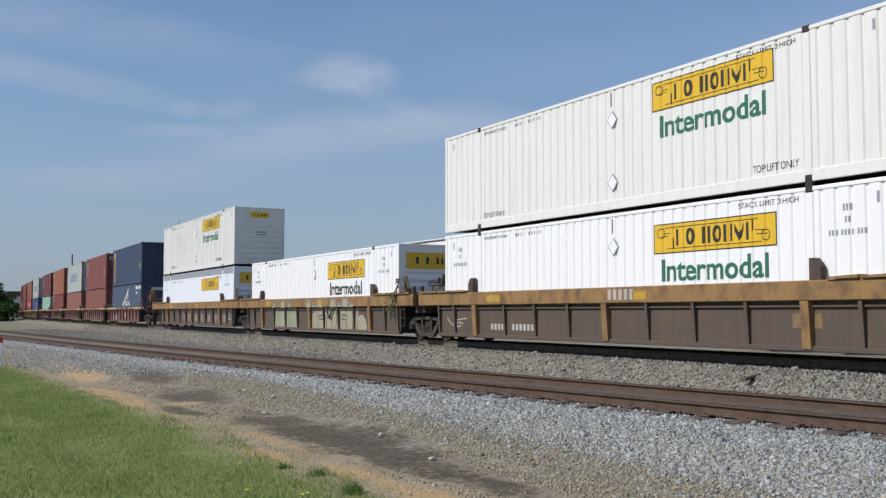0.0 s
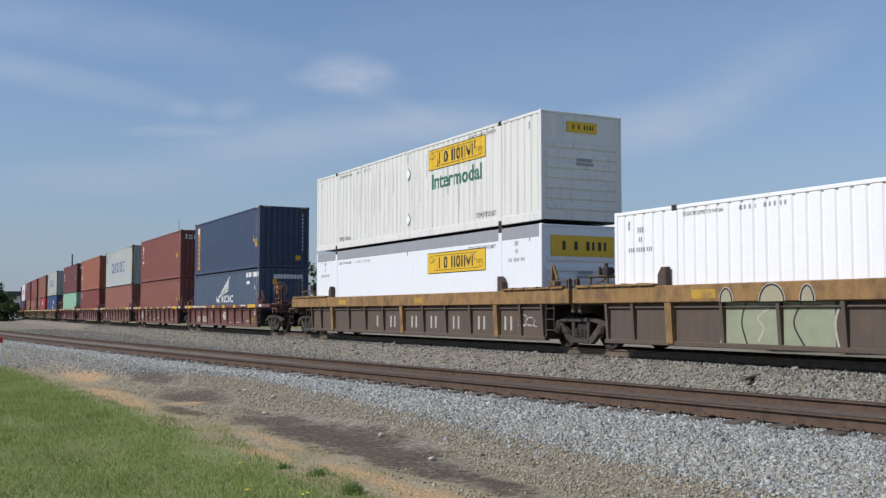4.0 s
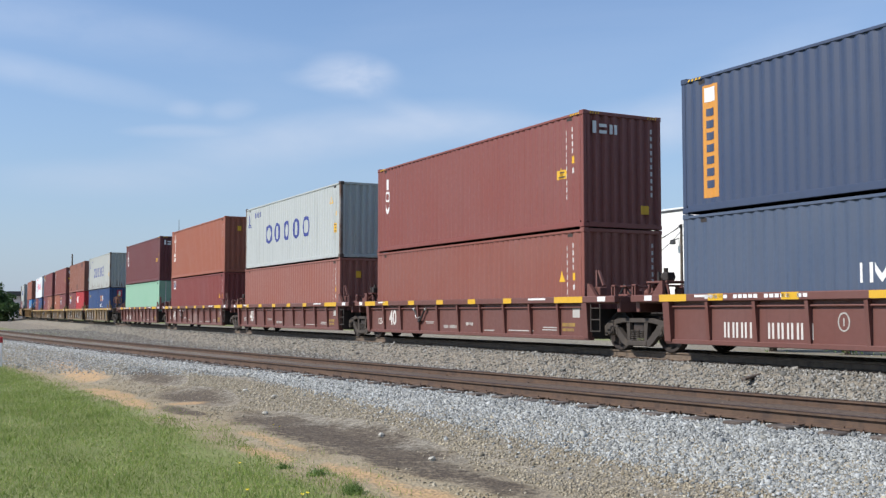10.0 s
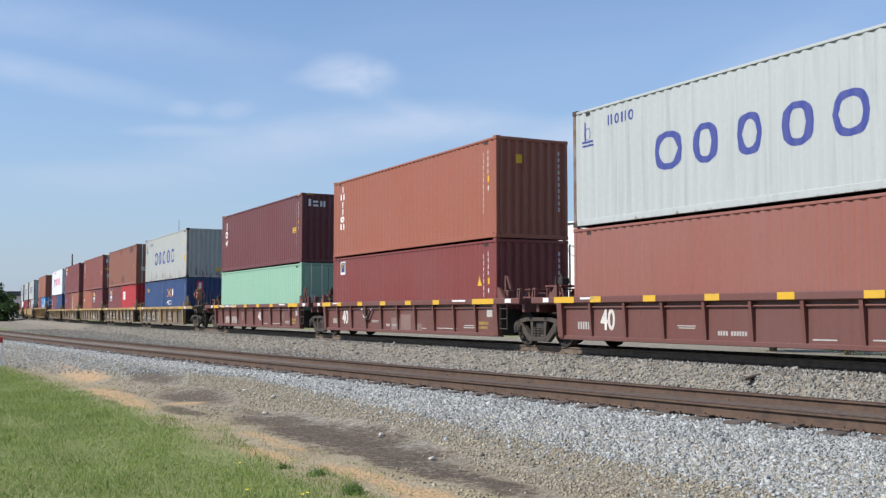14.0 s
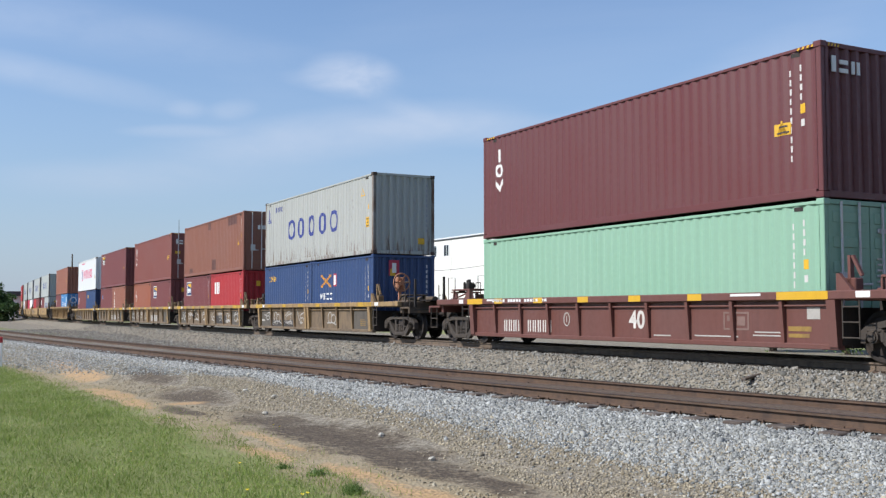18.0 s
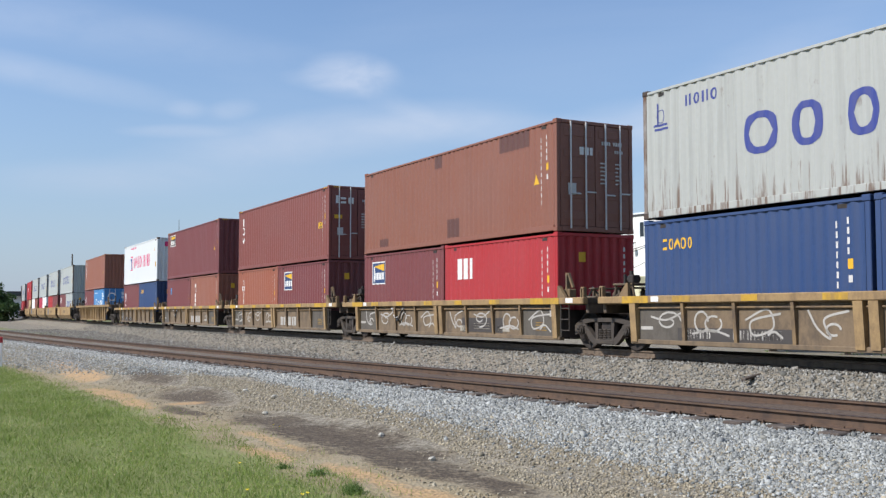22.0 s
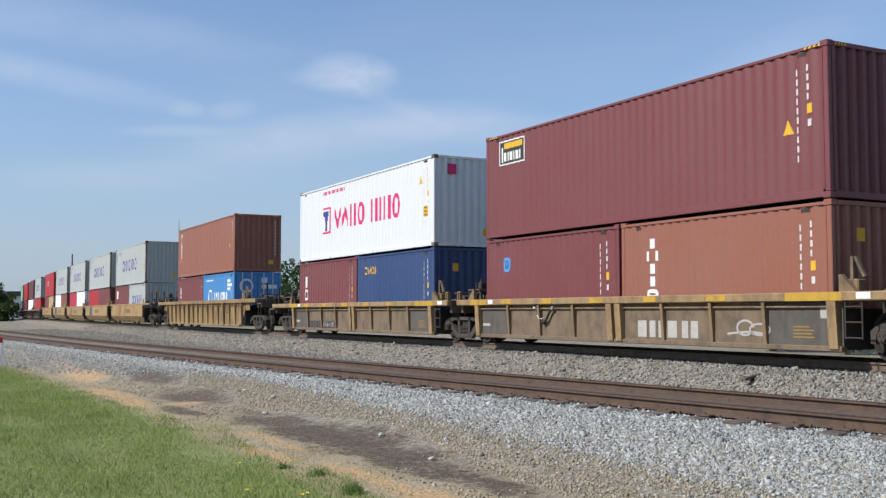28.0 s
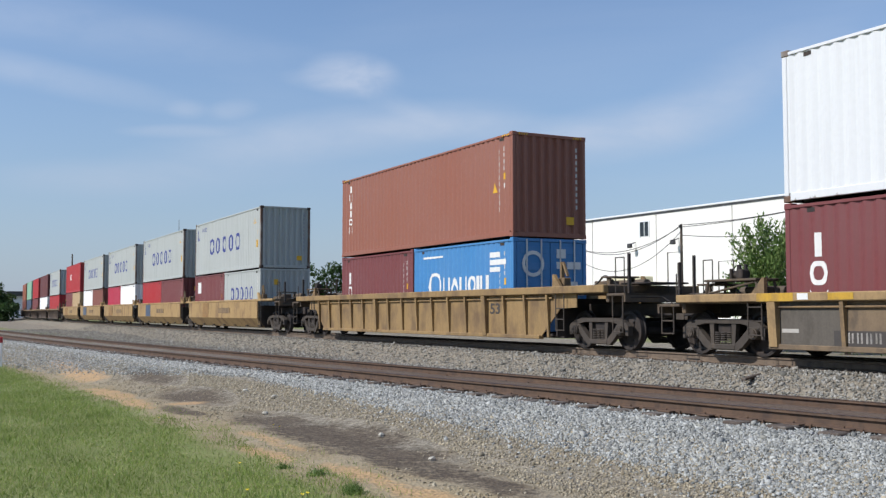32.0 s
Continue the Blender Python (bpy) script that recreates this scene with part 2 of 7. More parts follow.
M["car_ochre"] = rusty("car_ochre", (0.290, 0.190, 0.078), (0.150, 0.095, 0.048), 0.42, 0.75, 1.4)
M["scuff"] = plain("scuff", (0.20, 0.125, 0.105), 0.8, vary=0.5)
M["stripe_dull"] = rusty("stripe_dull", (0.30, 0.19, 0.045), (0.18, 0.10, 0.05), 0.35)
M["stain_grey"] = plain("stain_grey", (0.46, 0.44, 0.40), 0.7, vary=0.5)
M["post_rust"] = rusty("post_rust", (0.27, 0.26, 0.24), (0.130, 0.070, 0.042), 0.62, 0.75, 1.6)
M["casting_dark"] = rusty("casting_dark", (0.085, 0.055, 0.042), (0.045, 0.034, 0.028), 0.4)
M["galvanised"] = plain("galvanised", (0.52, 0.52, 0.51), 0.5, 0.3, 0.25)


# ---- shapes ----
class Geo:
    """Collects vertices and faces of one mesh."""

    def __init__(self):
        self.v, self.f = [], []

    def add(self, v, f):
        o = len(self.v)
        self.v += [tuple(p) for p in v]
        self.f += [tuple(i + o for i in q) for q in f]
        return self

    def box(self, x0, x1, y0, y1, z0, z1, c=0.0):
        """A box; c cuts its edges."""
        if c <= 0:
            v = [(x, y, z) for x in (x0, x1) for y in (y0, y1) for z in (z0, z1)]
            return self.add(v, [(0, 1, 3, 2), (4, 6, 7, 5), (0, 4, 5, 1), (2, 3, 7, 6), (0, 2, 6, 4), (1, 5, 7, 3)])
        lo, hi, v, ids = (x0, y0, z0), (x1, y1, z1), [], {}
        for k in range(8):
            s = [(k >> 2) & 1, (k >> 1) & 1, k & 1]
            for a in range(3):
                ids[k, a] = len(v)
                v.append(tuple((hi[i] if s[i] else lo[i]) + (0 if i == a else (-c if s[i] else c)) for i in range(3)))
        f = [(ids[k, 0], ids[k, 1], ids[k, 2]) for k in range(8)]
        for a in range(3):
            b, d = 4 >> ((a + 1) % 3), 4 >> ((a + 2) % 3)
            for s in (0, 1):
                k = (4 >> a) * s
                f.append((ids[k, a], ids[k | b, a], ids[k | b | d, a], ids[k | d, a]))
            for s in (0, b, d, b | d):
                k, j = s, s | (4 >> a)
                p, q = (a + 1) % 3, (a + 2) % 3
                f.append((ids[k, p], ids[j, p], ids[j, q], ids[k, q]))
        return self.add(v, f)

    def prism(self, poly, a0, a1, axis="y"):
        """A flat outline (x, z), (y, z) or (x, y) drawn out along the axis."""
        n = len(poly)
        place = {"y": lambda p, t: (p[0], t, p[1]), "x": lambda p, t: (t, p[0], p[1]), "z": lambda p, t: (p[0], p[1], t)}[axis]
        v = [place(p, t) for t in (a0, a1) for p in poly]
        return self.add(v, [tuple(range(n)), tuple(range(2 * n - 1, n - 1, -1))] + [(i, i + n, (i + 1) % n + n, (i + 1) % n) for i in range(n)])

    def rod(self, a, b, r, n=8, r2=None):
        a, b = Vector(a), Vector(b)
        d = (b - a).normalized()
        u = d.orthogonal().normalized()
        w = d.cross(u)
        r2 = r if r2 is None else r2
        v = [p + (u * math.cos(2 * math.pi * i / n) + w * math.sin(2 * math.pi * i / n)) * q for p, q in ((a, r), (b, r2)) for i in range(n)]
        return self.add(v, [tuple(range(n - 1, -1, -1)), tuple(range(n, 2 * n))] + [(i, (i + 1) % n, (i + 1) % n + n, i + n) for i in range(n)])

    def tube(self, pts, r, n=6):
        """A bent rod through the points, one skin."""
        pts = [Vector(p) for p in pts]
        closed = (pts[0] - pts[-1]).length < 1e-4
        u, v = None, []
        for i, p in enumerate(pts):
            a, b = pts[max(0, i - 1)], pts[min(len(pts) - 1, i + 1)]
            d = (pts[1] - pts[-2] if closed and i in (0, len(pts) - 1) else b - a).normalized()
            u = (d.orthogonal() if u is None else u - d * u.dot(d)).normalized()
            w = d.cross(u)
            v += [p + (u * math.cos(2 * math.pi * k / n) + w * math.sin(2 * math.pi * k / n)) * r for k in range(n)]
        f = [(i * n + k, i * n + (k + 1) % n, (i + 1) * n + (k + 1) % n, (i + 1) * n + k) for i in range(len(pts) - 1) for k in range(n)]
        if not closed:
            f += [tuple(range(n - 1, -1, -1)), tuple(range(len(v) - n, len(v)))]
        return self.add(v, f)

    def lathe(self, profile, centre, n=28):
        """A profile (radius, y) turned round the y axis through the centre."""
        c, k = Vector(centre), len(profile)
        v = [c + Vector((r * math.cos(2 * math.pi * i / n), y, r * math.sin(2 * math.pi * i / n))) for i in range(n) for r, y in profile]
        f = [(i * k + j, i * k + j + 1, (i + 1) % n * k + j + 1, (i + 1) % n * k + j) for i in range(n) for j in range(k - 1)]
        return self.add(v, f)

    def mesh(self, name, mat, smooth=False):
        me = bpy.data.meshes.new(name)
        me.from_pydata(self.v, [], self.f)
        me.materials.append(mat)
        if smooth:
            me.shade_smooth()
            me.set_sharp_from_angle(angle=radians(35))
        me.update()
        return me


def part(name, geo, mat, parent, label="", smooth=False):
    """One mesh object under a thing or a part; geo is a Geo or a mesh made before."""
    me = geo.mesh(name, mat, smooth) if isinstance(geo, Geo) else geo
    ob = new(name, me)
    ob.parent = parent
    return tagged(ob, label=label) if label else ob


SHARED = {}


def shared(key, mat, make, smooth=False):
    """A mesh made once for all alike pieces."""
    if (key, mat.name) not in SHARED:
        SHARED[key, mat.name] = make().mesh(str(key[0]), mat, smooth)
    return SHARED[key, mat.name]


# ---- containers ----
W40, H_HIGH, H_STD = 2.438, 2.896, 2.591


def wave_iso(length):
    """Break points (x, depth) of the corrugated side between the corner posts."""
    a, n = length / 2 - 0.13, round((length - 0.26) / 0.278)
    p, pts = (length - 0.26) / n, []
    for i in range(n):
        x = -a + i * p
        pts += [(x, 0.014), (x + 0.18 * p, 0.014), (x + 0.5 * p, 0.042), (x + 0.68 * p, 0.042)]
    return pts + [(a, 0.014)]


def wave_domestic(length):
    """Wide flat sheets with narrow pressed grooves."""
    a = length / 2 - 0.1
    n = round(2 * a / 0.335)
    p, pts = 2 * a / n, []
    for i in range(n):
        x = -a + i * p
        pts += [(x, 0.014), (x + 0.70 * p, 0.014), (x + 0.80 * p, 0.042), (x + 0.90 * p, 0.042)]
    return pts + [(a, 0.010)]


def wave_flat(length):
    a = length / 2 - 0.1
    n = round(2 * a / 1.22)
    pts = []
    for i in range(n):
        x = -a + i * 2 * a / n
        pts += [(x, 0.014), (x + 0.004, 0.010), (x + 2 * a / n - 0.004, 0.010)]
    return pts + [(a, 0.014)]


def depth_at(wave, x):
    return float(np.interp(x, [p[0] for p in wave], [p[1] for p in wave]))


def panel_geo(wave, side, half, z0, z1, rows=1):
    """A folded sheet along x, on the side y = side * half."""
    g, n = Geo(), len(wave)
    v = [(x, side * (half - d), z) for x, d in wave for z in (z0, z1)]
    f = [(2 * i, 2 * i + 2, 2 * i + 3, 2 * i + 1) if side < 0 else (2 * i, 2 * i + 1, 2 * i + 3, 2 * i + 2) for i in range(n - 1)]
    g.add(v, f)
    v = [(x, side * (half - d - 0.03), z) for x, d in wave for z in (z0, z1)]
    g.add(v, [tuple(reversed(q)) for q in f])
    return g


def end_geo(x, out, width, z0, z1):
    """A corrugated end wall, upright folds."""
    g, a, n = Geo(), width / 2 - 0.13, 8
    p, pts = 2 * (width / 2 - 0.13) / n, []
    for i in range(n):
        y = -a + i * p
        pts += [(y, 0.012), (y + 0.3 * p, 0.012), (y + 0.5 * p, 0.085), (y + 0.8 * p, 0.085)]
    pts.append((a, 0.012))
    for t in (0.0, 0.03):
        v = [(x - out * (d + t), y, z) for y, d in pts for z in (z0, z1)]
        g.add(v, [(2 * i, 2 * i + 2, 2 * i + 3, 2 * i + 1) if t == 0 else (2 * i, 2 * i + 1, 2 * i + 3, 2 * i + 2) for i in range(len(pts) - 1)])
    return g


LIFT = {}  # how much higher the painted marks of a box sit


def marks(parent, wave, half, name, mat, cells, label="", ring=(), slant=()):
    """Painted marks that follow the folds of the near side: rectangles (x0, x1, z0, z1) and rings (x, z, rx, rz, thickness, open)."""
    g, xs, rise = Geo(), [p[0] for p in wave], LIFT.get(parent.name, 0.0)

    def strip(x0, x1, lo, hi):
        cuts = [x0] + [x for x in xs if x0 < x < x1] + [x1]
        v = []
        for x in cuts:
            y = -(half - depth_at(wave, x)) - 0.004
            v += [(x, y, lo(x) + rise), (x, y, hi(x) + rise)]
        g.add(v, [(2 * i, 2 * i + 2, 2 * i + 3, 2 * i + 1) for i in range(len(cuts) - 1)])

    for x0, x1, z0, z1 in cells:
        strip(x0, x1, lambda x: z0, lambda x: z1)
    for x0, x1, za, zc, t in slant:
        strip(x0, x1, lambda x: za + (zc - za) * (x - x0) / (x1 - x0) - t / 2, lambda x: za + (zc - za) * (x - x0) / (x1 - x0) + t / 2)
    for cx, cz, rx, rz, th, gap in ring:
        n = 14
        for i in range(n):
            a, b = cx - rx + 2 * rx * i / n, cx - rx + 2 * rx * (i + 1) / n

            def outer(x):
                return rz * max(0.0, 1 - (abs(x - cx) / rx) ** 2.6) ** 0.4

            def inner(x):
                q = abs(x - cx) / (rx - th)
                return (rz - th * 0.8) * (1 - q ** 2.6) ** 0.4 if q < 1 else 0.0

            for s in (-1, 1):
                if s > 0:
                    strip(a, b, lambda x: cz + inner(x), lambda x: cz + outer(x))
                else:
                    strip(a, b, lambda x: cz - outer(x), lambda x: cz - inner(x))
    ob = part(name, g, mat, parent, label)
    return tagged(ob, kind="stuff") if len(cells) + len(ring) + len(slant) > 1 else ob


def written(parent, wave, half, name, mat, text, x, z, size, bold=0.0, wide=1.0, fit=0.0):
    """Words in the built-in font, laid on the folds of the near side; x, z is the lower left corner."""
    cu = bpy.data.curves.new(name, "FONT")
    cu.body, cu.size, cu.offset, cu.resolution_u = text, size, bold, 3
    tmp = new(name, cu)
    dg = bpy.context.evaluated_depsgraph_get()
    me = bpy.data.meshes.new_from_object(tmp.evaluated_get(dg))
    bpy.data.objects.remove(tmp)
    if fit:
        wide = fit / max(v.co.x for v in me.vertices)
    if wave:
        # cut the letters at every fold, so that the paint follows the sheet
        bm, far = bmesh.new(), max(v.co.x for v in me.vertices)
        bm.from_mesh(me)
        for a, _ in wave:
            q = (a - x) / wide
            if 0 < q < far:
                bmesh.ops.bisect_plane(bm, geom=bm.verts[:] + bm.edges[:] + bm.faces[:], plane_co=(q, 0, 0), plane_no=(1, 0, 0))
        bm.to_mesh(me)
        bm.free()
    for v in me.vertices:
        px, pz = x + v.co.x * wide, z + v.co.y
        v.co = (px, -(half - depth_at(wave, px)) - 0.005 if wave else -half - 0.004, pz)
    me.materials.clear()
    me.materials.append(mat)
    ob = new(name, me)
    ob.parent = parent
    return ob


def end_marks(parent, x, name, mat, cells, label=""):
    """Flat marks on the end that faces down the line: rectangles (y0, y1, z0, z1)."""
    g = Geo()
    for y0, y1, z0, z1 in cells:
        g.box(x - 0.02, x + 0.004, y0, y1, z0, z1)
    ob = part(name, g, mat, parent, label)
    return tagged(ob, kind="stuff") if len(cells) > 1 else ob


def column(x, z_top, n, w=0.085, h=0.13, gap=0.05):
    """Cells of an upright line of small characters."""
    return [(x, x + w * (0.75 + 0.25 * ((i * 7) % 3) / 2), z_top - i * (h + gap) - h, z_top - i * (h + gap)) for i in range(n)]


def iso_container(length, height, mat, label, doors=False, kind="shipping_container", rim=None, post=None, corner=None, hazard=False):
    """A steel sea container: posts, rails, castings, folded sides and ends, or doors with lock rods at its front end."""
    thing = tagged(new(kind), label, "container")
    hl, hw, rim = length / 2, W40 / 2, rim or mat
    post, corner = post or rim, corner or rim
    wave = wave_iso(length)
    for s in (-1, 1):
        part("side_panel", shared(("side_panel", length, height, s), mat, lambda: panel_geo(wave, s, hw, 0.17, height - 0.10)), mat, thing)
        part("bottom_rail", shared(("bottom_rail", length, s), rim, lambda: Geo().box(-hl + 0.16, hl - 0.16, min(s * hw, s * (hw - 0.06)), max(s * hw, s * (hw - 0.06)), 0.022, 0.17, 0.008)), rim, thing)
        part("top_rail", shared(("top_rail", length, height, s), rim, lambda: Geo().box(-hl + 0.16, hl - 0.16, min(s * hw, s * (hw - 0.06)), max(s * hw, s * (hw - 0.06)), height - 0.10, height - 0.038, 0.008)), rim, thing)
        for e in (-1, 1):
            x0, x1 = sorted((e * hl, e * (hl - 0.13)))
            y0, y1 = sorted((s * hw, s * (hw - 0.12)))
            part("corner_post", shared(("corner_post", length, height, s, e), post, lambda: Geo().box(x0 + 0.006, x1 - 0.006, y0 + 0.006, y1 - 0.006, 0.118, height - 0.118, 0.012)), rim, thing)
            for z in (0.0, height - 0.118):
                xa, xb = sorted((e * (hl + 0.004), e * (hl - 0.178)))
                ya, yb = sorted((s * (hw + 0.004), s * (hw - 0.162)))

                def casting():
                    g = Geo().box(xa, xb, ya, yb, z, z + 0.118, 0.012)
                    xm, zm, yo = (xa + xb) / 2, z + 0.059, s * (hw + 0.006)
                    return g.box(xm - 0.04, xm + 0.04, min(yo, yo - s * 0.01), max(yo, yo - s * 0.01), zm - 0.025, zm + 0.025)
                part("corner_casting", shared(("corner_casting", length, height, s, e, z), corner, casting), rim, thing)
    part("roof", shared(("roof", length, height), mat, lambda: roof_geo(length, height)), mat, thing)
    part("floor_frame", shared(("floor_frame", length), M["steel_dark"], lambda: floor_geo(length)), mat, thing)
    for e in (-1, 1):
        x = e * hl
        is_door = doors == (e > 0)
        xa, xb = sorted((x, x - e * 0.1))
        part("end_header", shared(("end_header", length, height, e), rim, lambda: Geo().box(xa, xb, -hw + 0.165, hw - 0.165, height - 0.1, height - 0.012, 0.008)), rim, thing)
        part("end_sill", shared(("end_sill", length, e), rim, lambda: Geo().box(xa, xb, -hw + 0.165, hw - 0.165, 0.012, 0.14, 0.008)), rim, thing)
        if not is_door:
            part("end_wall", shared(("end_wall", length, height, e), mat, lambda: end_geo(x, e, W40, 0.14, height - 0.1)), mat, thing)
        else:
            for s in (-1, 1):
                y0, y1 = sorted((s * 0.012, s * (hw - 0.13)))

                leaf_ob = part("door", shared(("door", length, height, e, s), mat, lambda: Geo().box(*sorted((x - e * 0.02, x - e * 0.07)), y0, y1, 0.15, height - 0.11, 0.006)), mat, thing)
                field = shared(("door_field", length, e, s), mat, lambda: Geo().box(*sorted((x - e * 0.004, x - e * 0.02)), y0 + 0.1, y1 - 0.1, -0.1, 0.1, 0.008))
                for q in range(5):
                    part("door_field", field, mat, leaf_ob).location.z = 0.42 + q * (height - 0.75) / 4
                for q in (0.28, 0.72):
                    y = y0 + (y1 - y0) * q
                    part("lock_rod", shared(("lock_rod", length, height, e, round(y, 2)), M["rod_pale"],
                                            lambda: Geo().rod((x + e * 0.018, y, 0.08), (x + e * 0.018, y, height - 0.04), 0.024, 8)), mat, leaf_ob)
                    part("lock_handle", shared(("lock_handle", length, e, round(y, 2)), M["galvanised"],
                                               lambda: Geo().box(*sorted((x + e * 0.02, x + e * 0.05)), y - 0.02, y + 0.30, 0.93 + 0.12 * q, 0.97 + 0.12 * q, 0.006)), mat, leaf_ob)
    if hazard:
        # black and yellow dashes at the upper corners of a high box
        g = Geo()
        for e in (-1, 1):
            for k in range(4):
                x = e * (hl - 0.22 - 0.11 * k)
                g.prism([(x, height - 0.092), (x + 0.05, height - 0.092), (x + 0.08, height - 0.045), (x + 0.03, height - 0.045)], -hw - 0.004, -hw + 0.01)
                y = e * (hw - 0.2 - 0.08 * k)
                g.prism([(y, height - 0.085), (y + 0.035, height - 0.085), (y + 0.055, height - 0.03), (y + 0.02, height - 0.03)], hl - 0.01, hl + 0.004, "x")
        tagged(part("hazard_stripe", g, M["ink_yellow"], thing, "yellow hazard dashes"), kind="stuff")
    return thing, wave


def roof_geo(length, height):
    g, n = Geo(), round(length / 0.4)
    a = length / 2 - 0.1
    p, pts = 2 * a / n, []
    for i in range(n):
        x = -a + i * p
        pts += [(x, 0), (x + 0.35 * p, 0), (x + 0.5 * p, 0.02), (x + 0.85 * p, 0.02)]
    pts.append((a, 0))
    v = [(x, y, height - 0.04 + d - 0.02) for x, d in pts for y in (-1.17, 1.17)]
    return g.add(v, [(2 * i, 2 * i + 2, 2 * i + 3, 2 * i + 1) for i in range(len(pts) - 1)])


def floor_geo(length):
    g = Geo()
    a = length / 2 - 0.12
    g.box(-a, a, -1.15, 1.15, 0.13, 0.16)
    for i in range(int(length / 0.6)):
        x = -a + 0.3 + i * 0.6
        g.box(x, x + 0.06, -1.14, 1.14, 0.03, 0.13)
    return g


L53, W53 = 16.154, 2.591


def domestic_container(mat, label, flat=False, band=None, rim=None):
    """A 53-foot box with extra posts at the 40-foot stacking points and a ribbed end."""
    thing = tagged(new("domestic_container"), label, "container")
    hl, hw, h, rim = L53 / 2, W53 / 2, H_HIGH, rim or mat
    wave = wave_flat(L53) if flat else wave_domestic(L53)
    top = 0.34 if band else 0.09
    for s in (-1, 1):
        key = (flat, bool(band), s)
        part("side_panel", shared(("side_panel", *key), mat, lambda: panel_geo(wave, s, hw, 0.22, h - top)), mat, thing)
        y0, y1 = sorted((s * hw, s * (hw - 0.06)))
        part("bottom_rail", shared(("bottom_rail", *key), rim, lambda: Geo().box(-hl + 0.1, hl - 0.1, y0, y1, 0.0, 0.22, 0.01)), rim, thing)
        part("top_rail", shared(("top_rail", *key), band or rim, lambda: Geo().box(-hl + 0.1, hl - 0.1, y0, y1, h - top, h - 0.01, 0.01)), rim, thing)
        for x in (-hl + 0.06, hl - 0.06):
            part("corner_post", shared(("corner_post", *key, x), rim, lambda: Geo().box(x - 0.06, x + 0.06, y0 - 0.003, y1 + 0.003, 0.004, h, 0.012)), rim, thing)
        for x in (-6.096 + 0.09, 6.096 - 0.09):
            part("lifting_post", shared(("lifting_post", *key, x), rim, lambda: Geo().box(x - 0.09, x + 0.09, y0 - 0.005, y1 + 0.005, 0.12, h - 0.12, 0.012)), rim, thing)
            for z in (0.0, h - 0.118):
                part("corner_casting", shared(("corner_casting", s, x, z), M["steel_dark"], lambda: Geo().box(x - 0.085, x + 0.085, y0 - 0.01, y1 + 0.01, z - (0 if z else 0.112), z + 0.124, 0.012)), rim, thing)
    part("roof", shared(("roof53",), mat, lambda: Geo().box(-hl + 0.02, hl - 0.02, -hw + 0.06, hw - 0.06, h - 0.05, h - 0.02)), mat, thing)
    part("floor_frame", shared(("floor_frame53",), M["steel_dark"], lambda: Geo().box(-hl + 0.05, hl - 0.05, -hw + 0.06, hw - 0.06, 0.05, 0.15)), mat, thing)
    for e in (-1, 1):
        x = e * hl

        part("end_wall", shared(("end_wall53", e), mat, lambda: Geo().box(*sorted((x - e * 0.03, x - e * 0.06)), -hw + 0.062, hw - 0.062, 0.03, h - 0.06)), mat, thing)
        end_rib = shared(("end_rib53", e), mat, lambda: Geo().prism([(x - e * 0.03, 0.0), (x + e * 0.004, 0.05), (x + e * 0.004, 0.15), (x - e * 0.03, 0.2)], -hw + 0.16, hw - 0.16, "y"))
        for q in range(7):
            part("end_rib", end_rib, mat, thing).location.z = 0.28 + q * 0.27
        xa, xb = sorted((x, x - e * 0.1))
        part("end_header", shared(("end_header53", e), rim, lambda: Geo().box(xa, xb, -hw + 0.062, hw - 0.062, h - 0.08, h - 0.012, 0.01)), rim, thing)
    return thing, wave


def yellow_sign(thing, wave, x, z, w=3.56, h=0.60):
    """The haulier's yellow plate: dark outline, plain dark letter blocks, a scroll edge."""
    half = W53 / 2
    marks(thing, wave, half, "sign_border", M["ink_black"], [(x - 0.025, x + w + 0.025, z - 0.025, z + h + 0.025)], "dark border of the yellow plate")
    g_wave = [(a, d - 0.004) for a, d in wave]
    marks(thing, g_wave, half, "sign_plate", M["sign_yellow"], [(x, x + w, z, z + h)], "bright yellow plate")
    w2 = [(a, d - 0.008) for a, d in wave]
    zb, zt, q = z + 0.15, z + 0.45, x + 0.80
    word_blocks(thing, w2, q - 0.06, zb - 0.02, "i o nonvi", 0.25, zt - zb + 0.05, "ink_black", 0.062, "sign_script", "dark plain marks", half, 0.34)
    scroll = [(x + 0.45, x + w - 0.35, z + 0.07, z + 0.085), (x + 0.35, x + w - 0.45, z + 0.52, z + 0.535), (x + 0.62, x + 0.64, z + 0.085, z + 0.3), (x + w - 0.62, x + w - 0.6, z + 0.3, z + 0.52),
              (x + 0.30, x + 0.55, z + 0.40, z + 0.415), (x + 0.24, x + 0.48, z + 0.34, z + 0.355), (x + w - 0.56, x + w - 0.30, z + 0.30, z + 0.315), (x + w - 0.5, x + w - 0.2, z + 0.22, z + 0.235)]
    marks(thing, w2, half, "sign_scroll", M["ink_black"], scroll, "thin scroll lines", [(x + w - 0.25, z + 0.2, 0.11, 0.11, 0.022, 0), (x + 0.24, z + 0.42, 0.11, 0.11, 0.022, 0)])


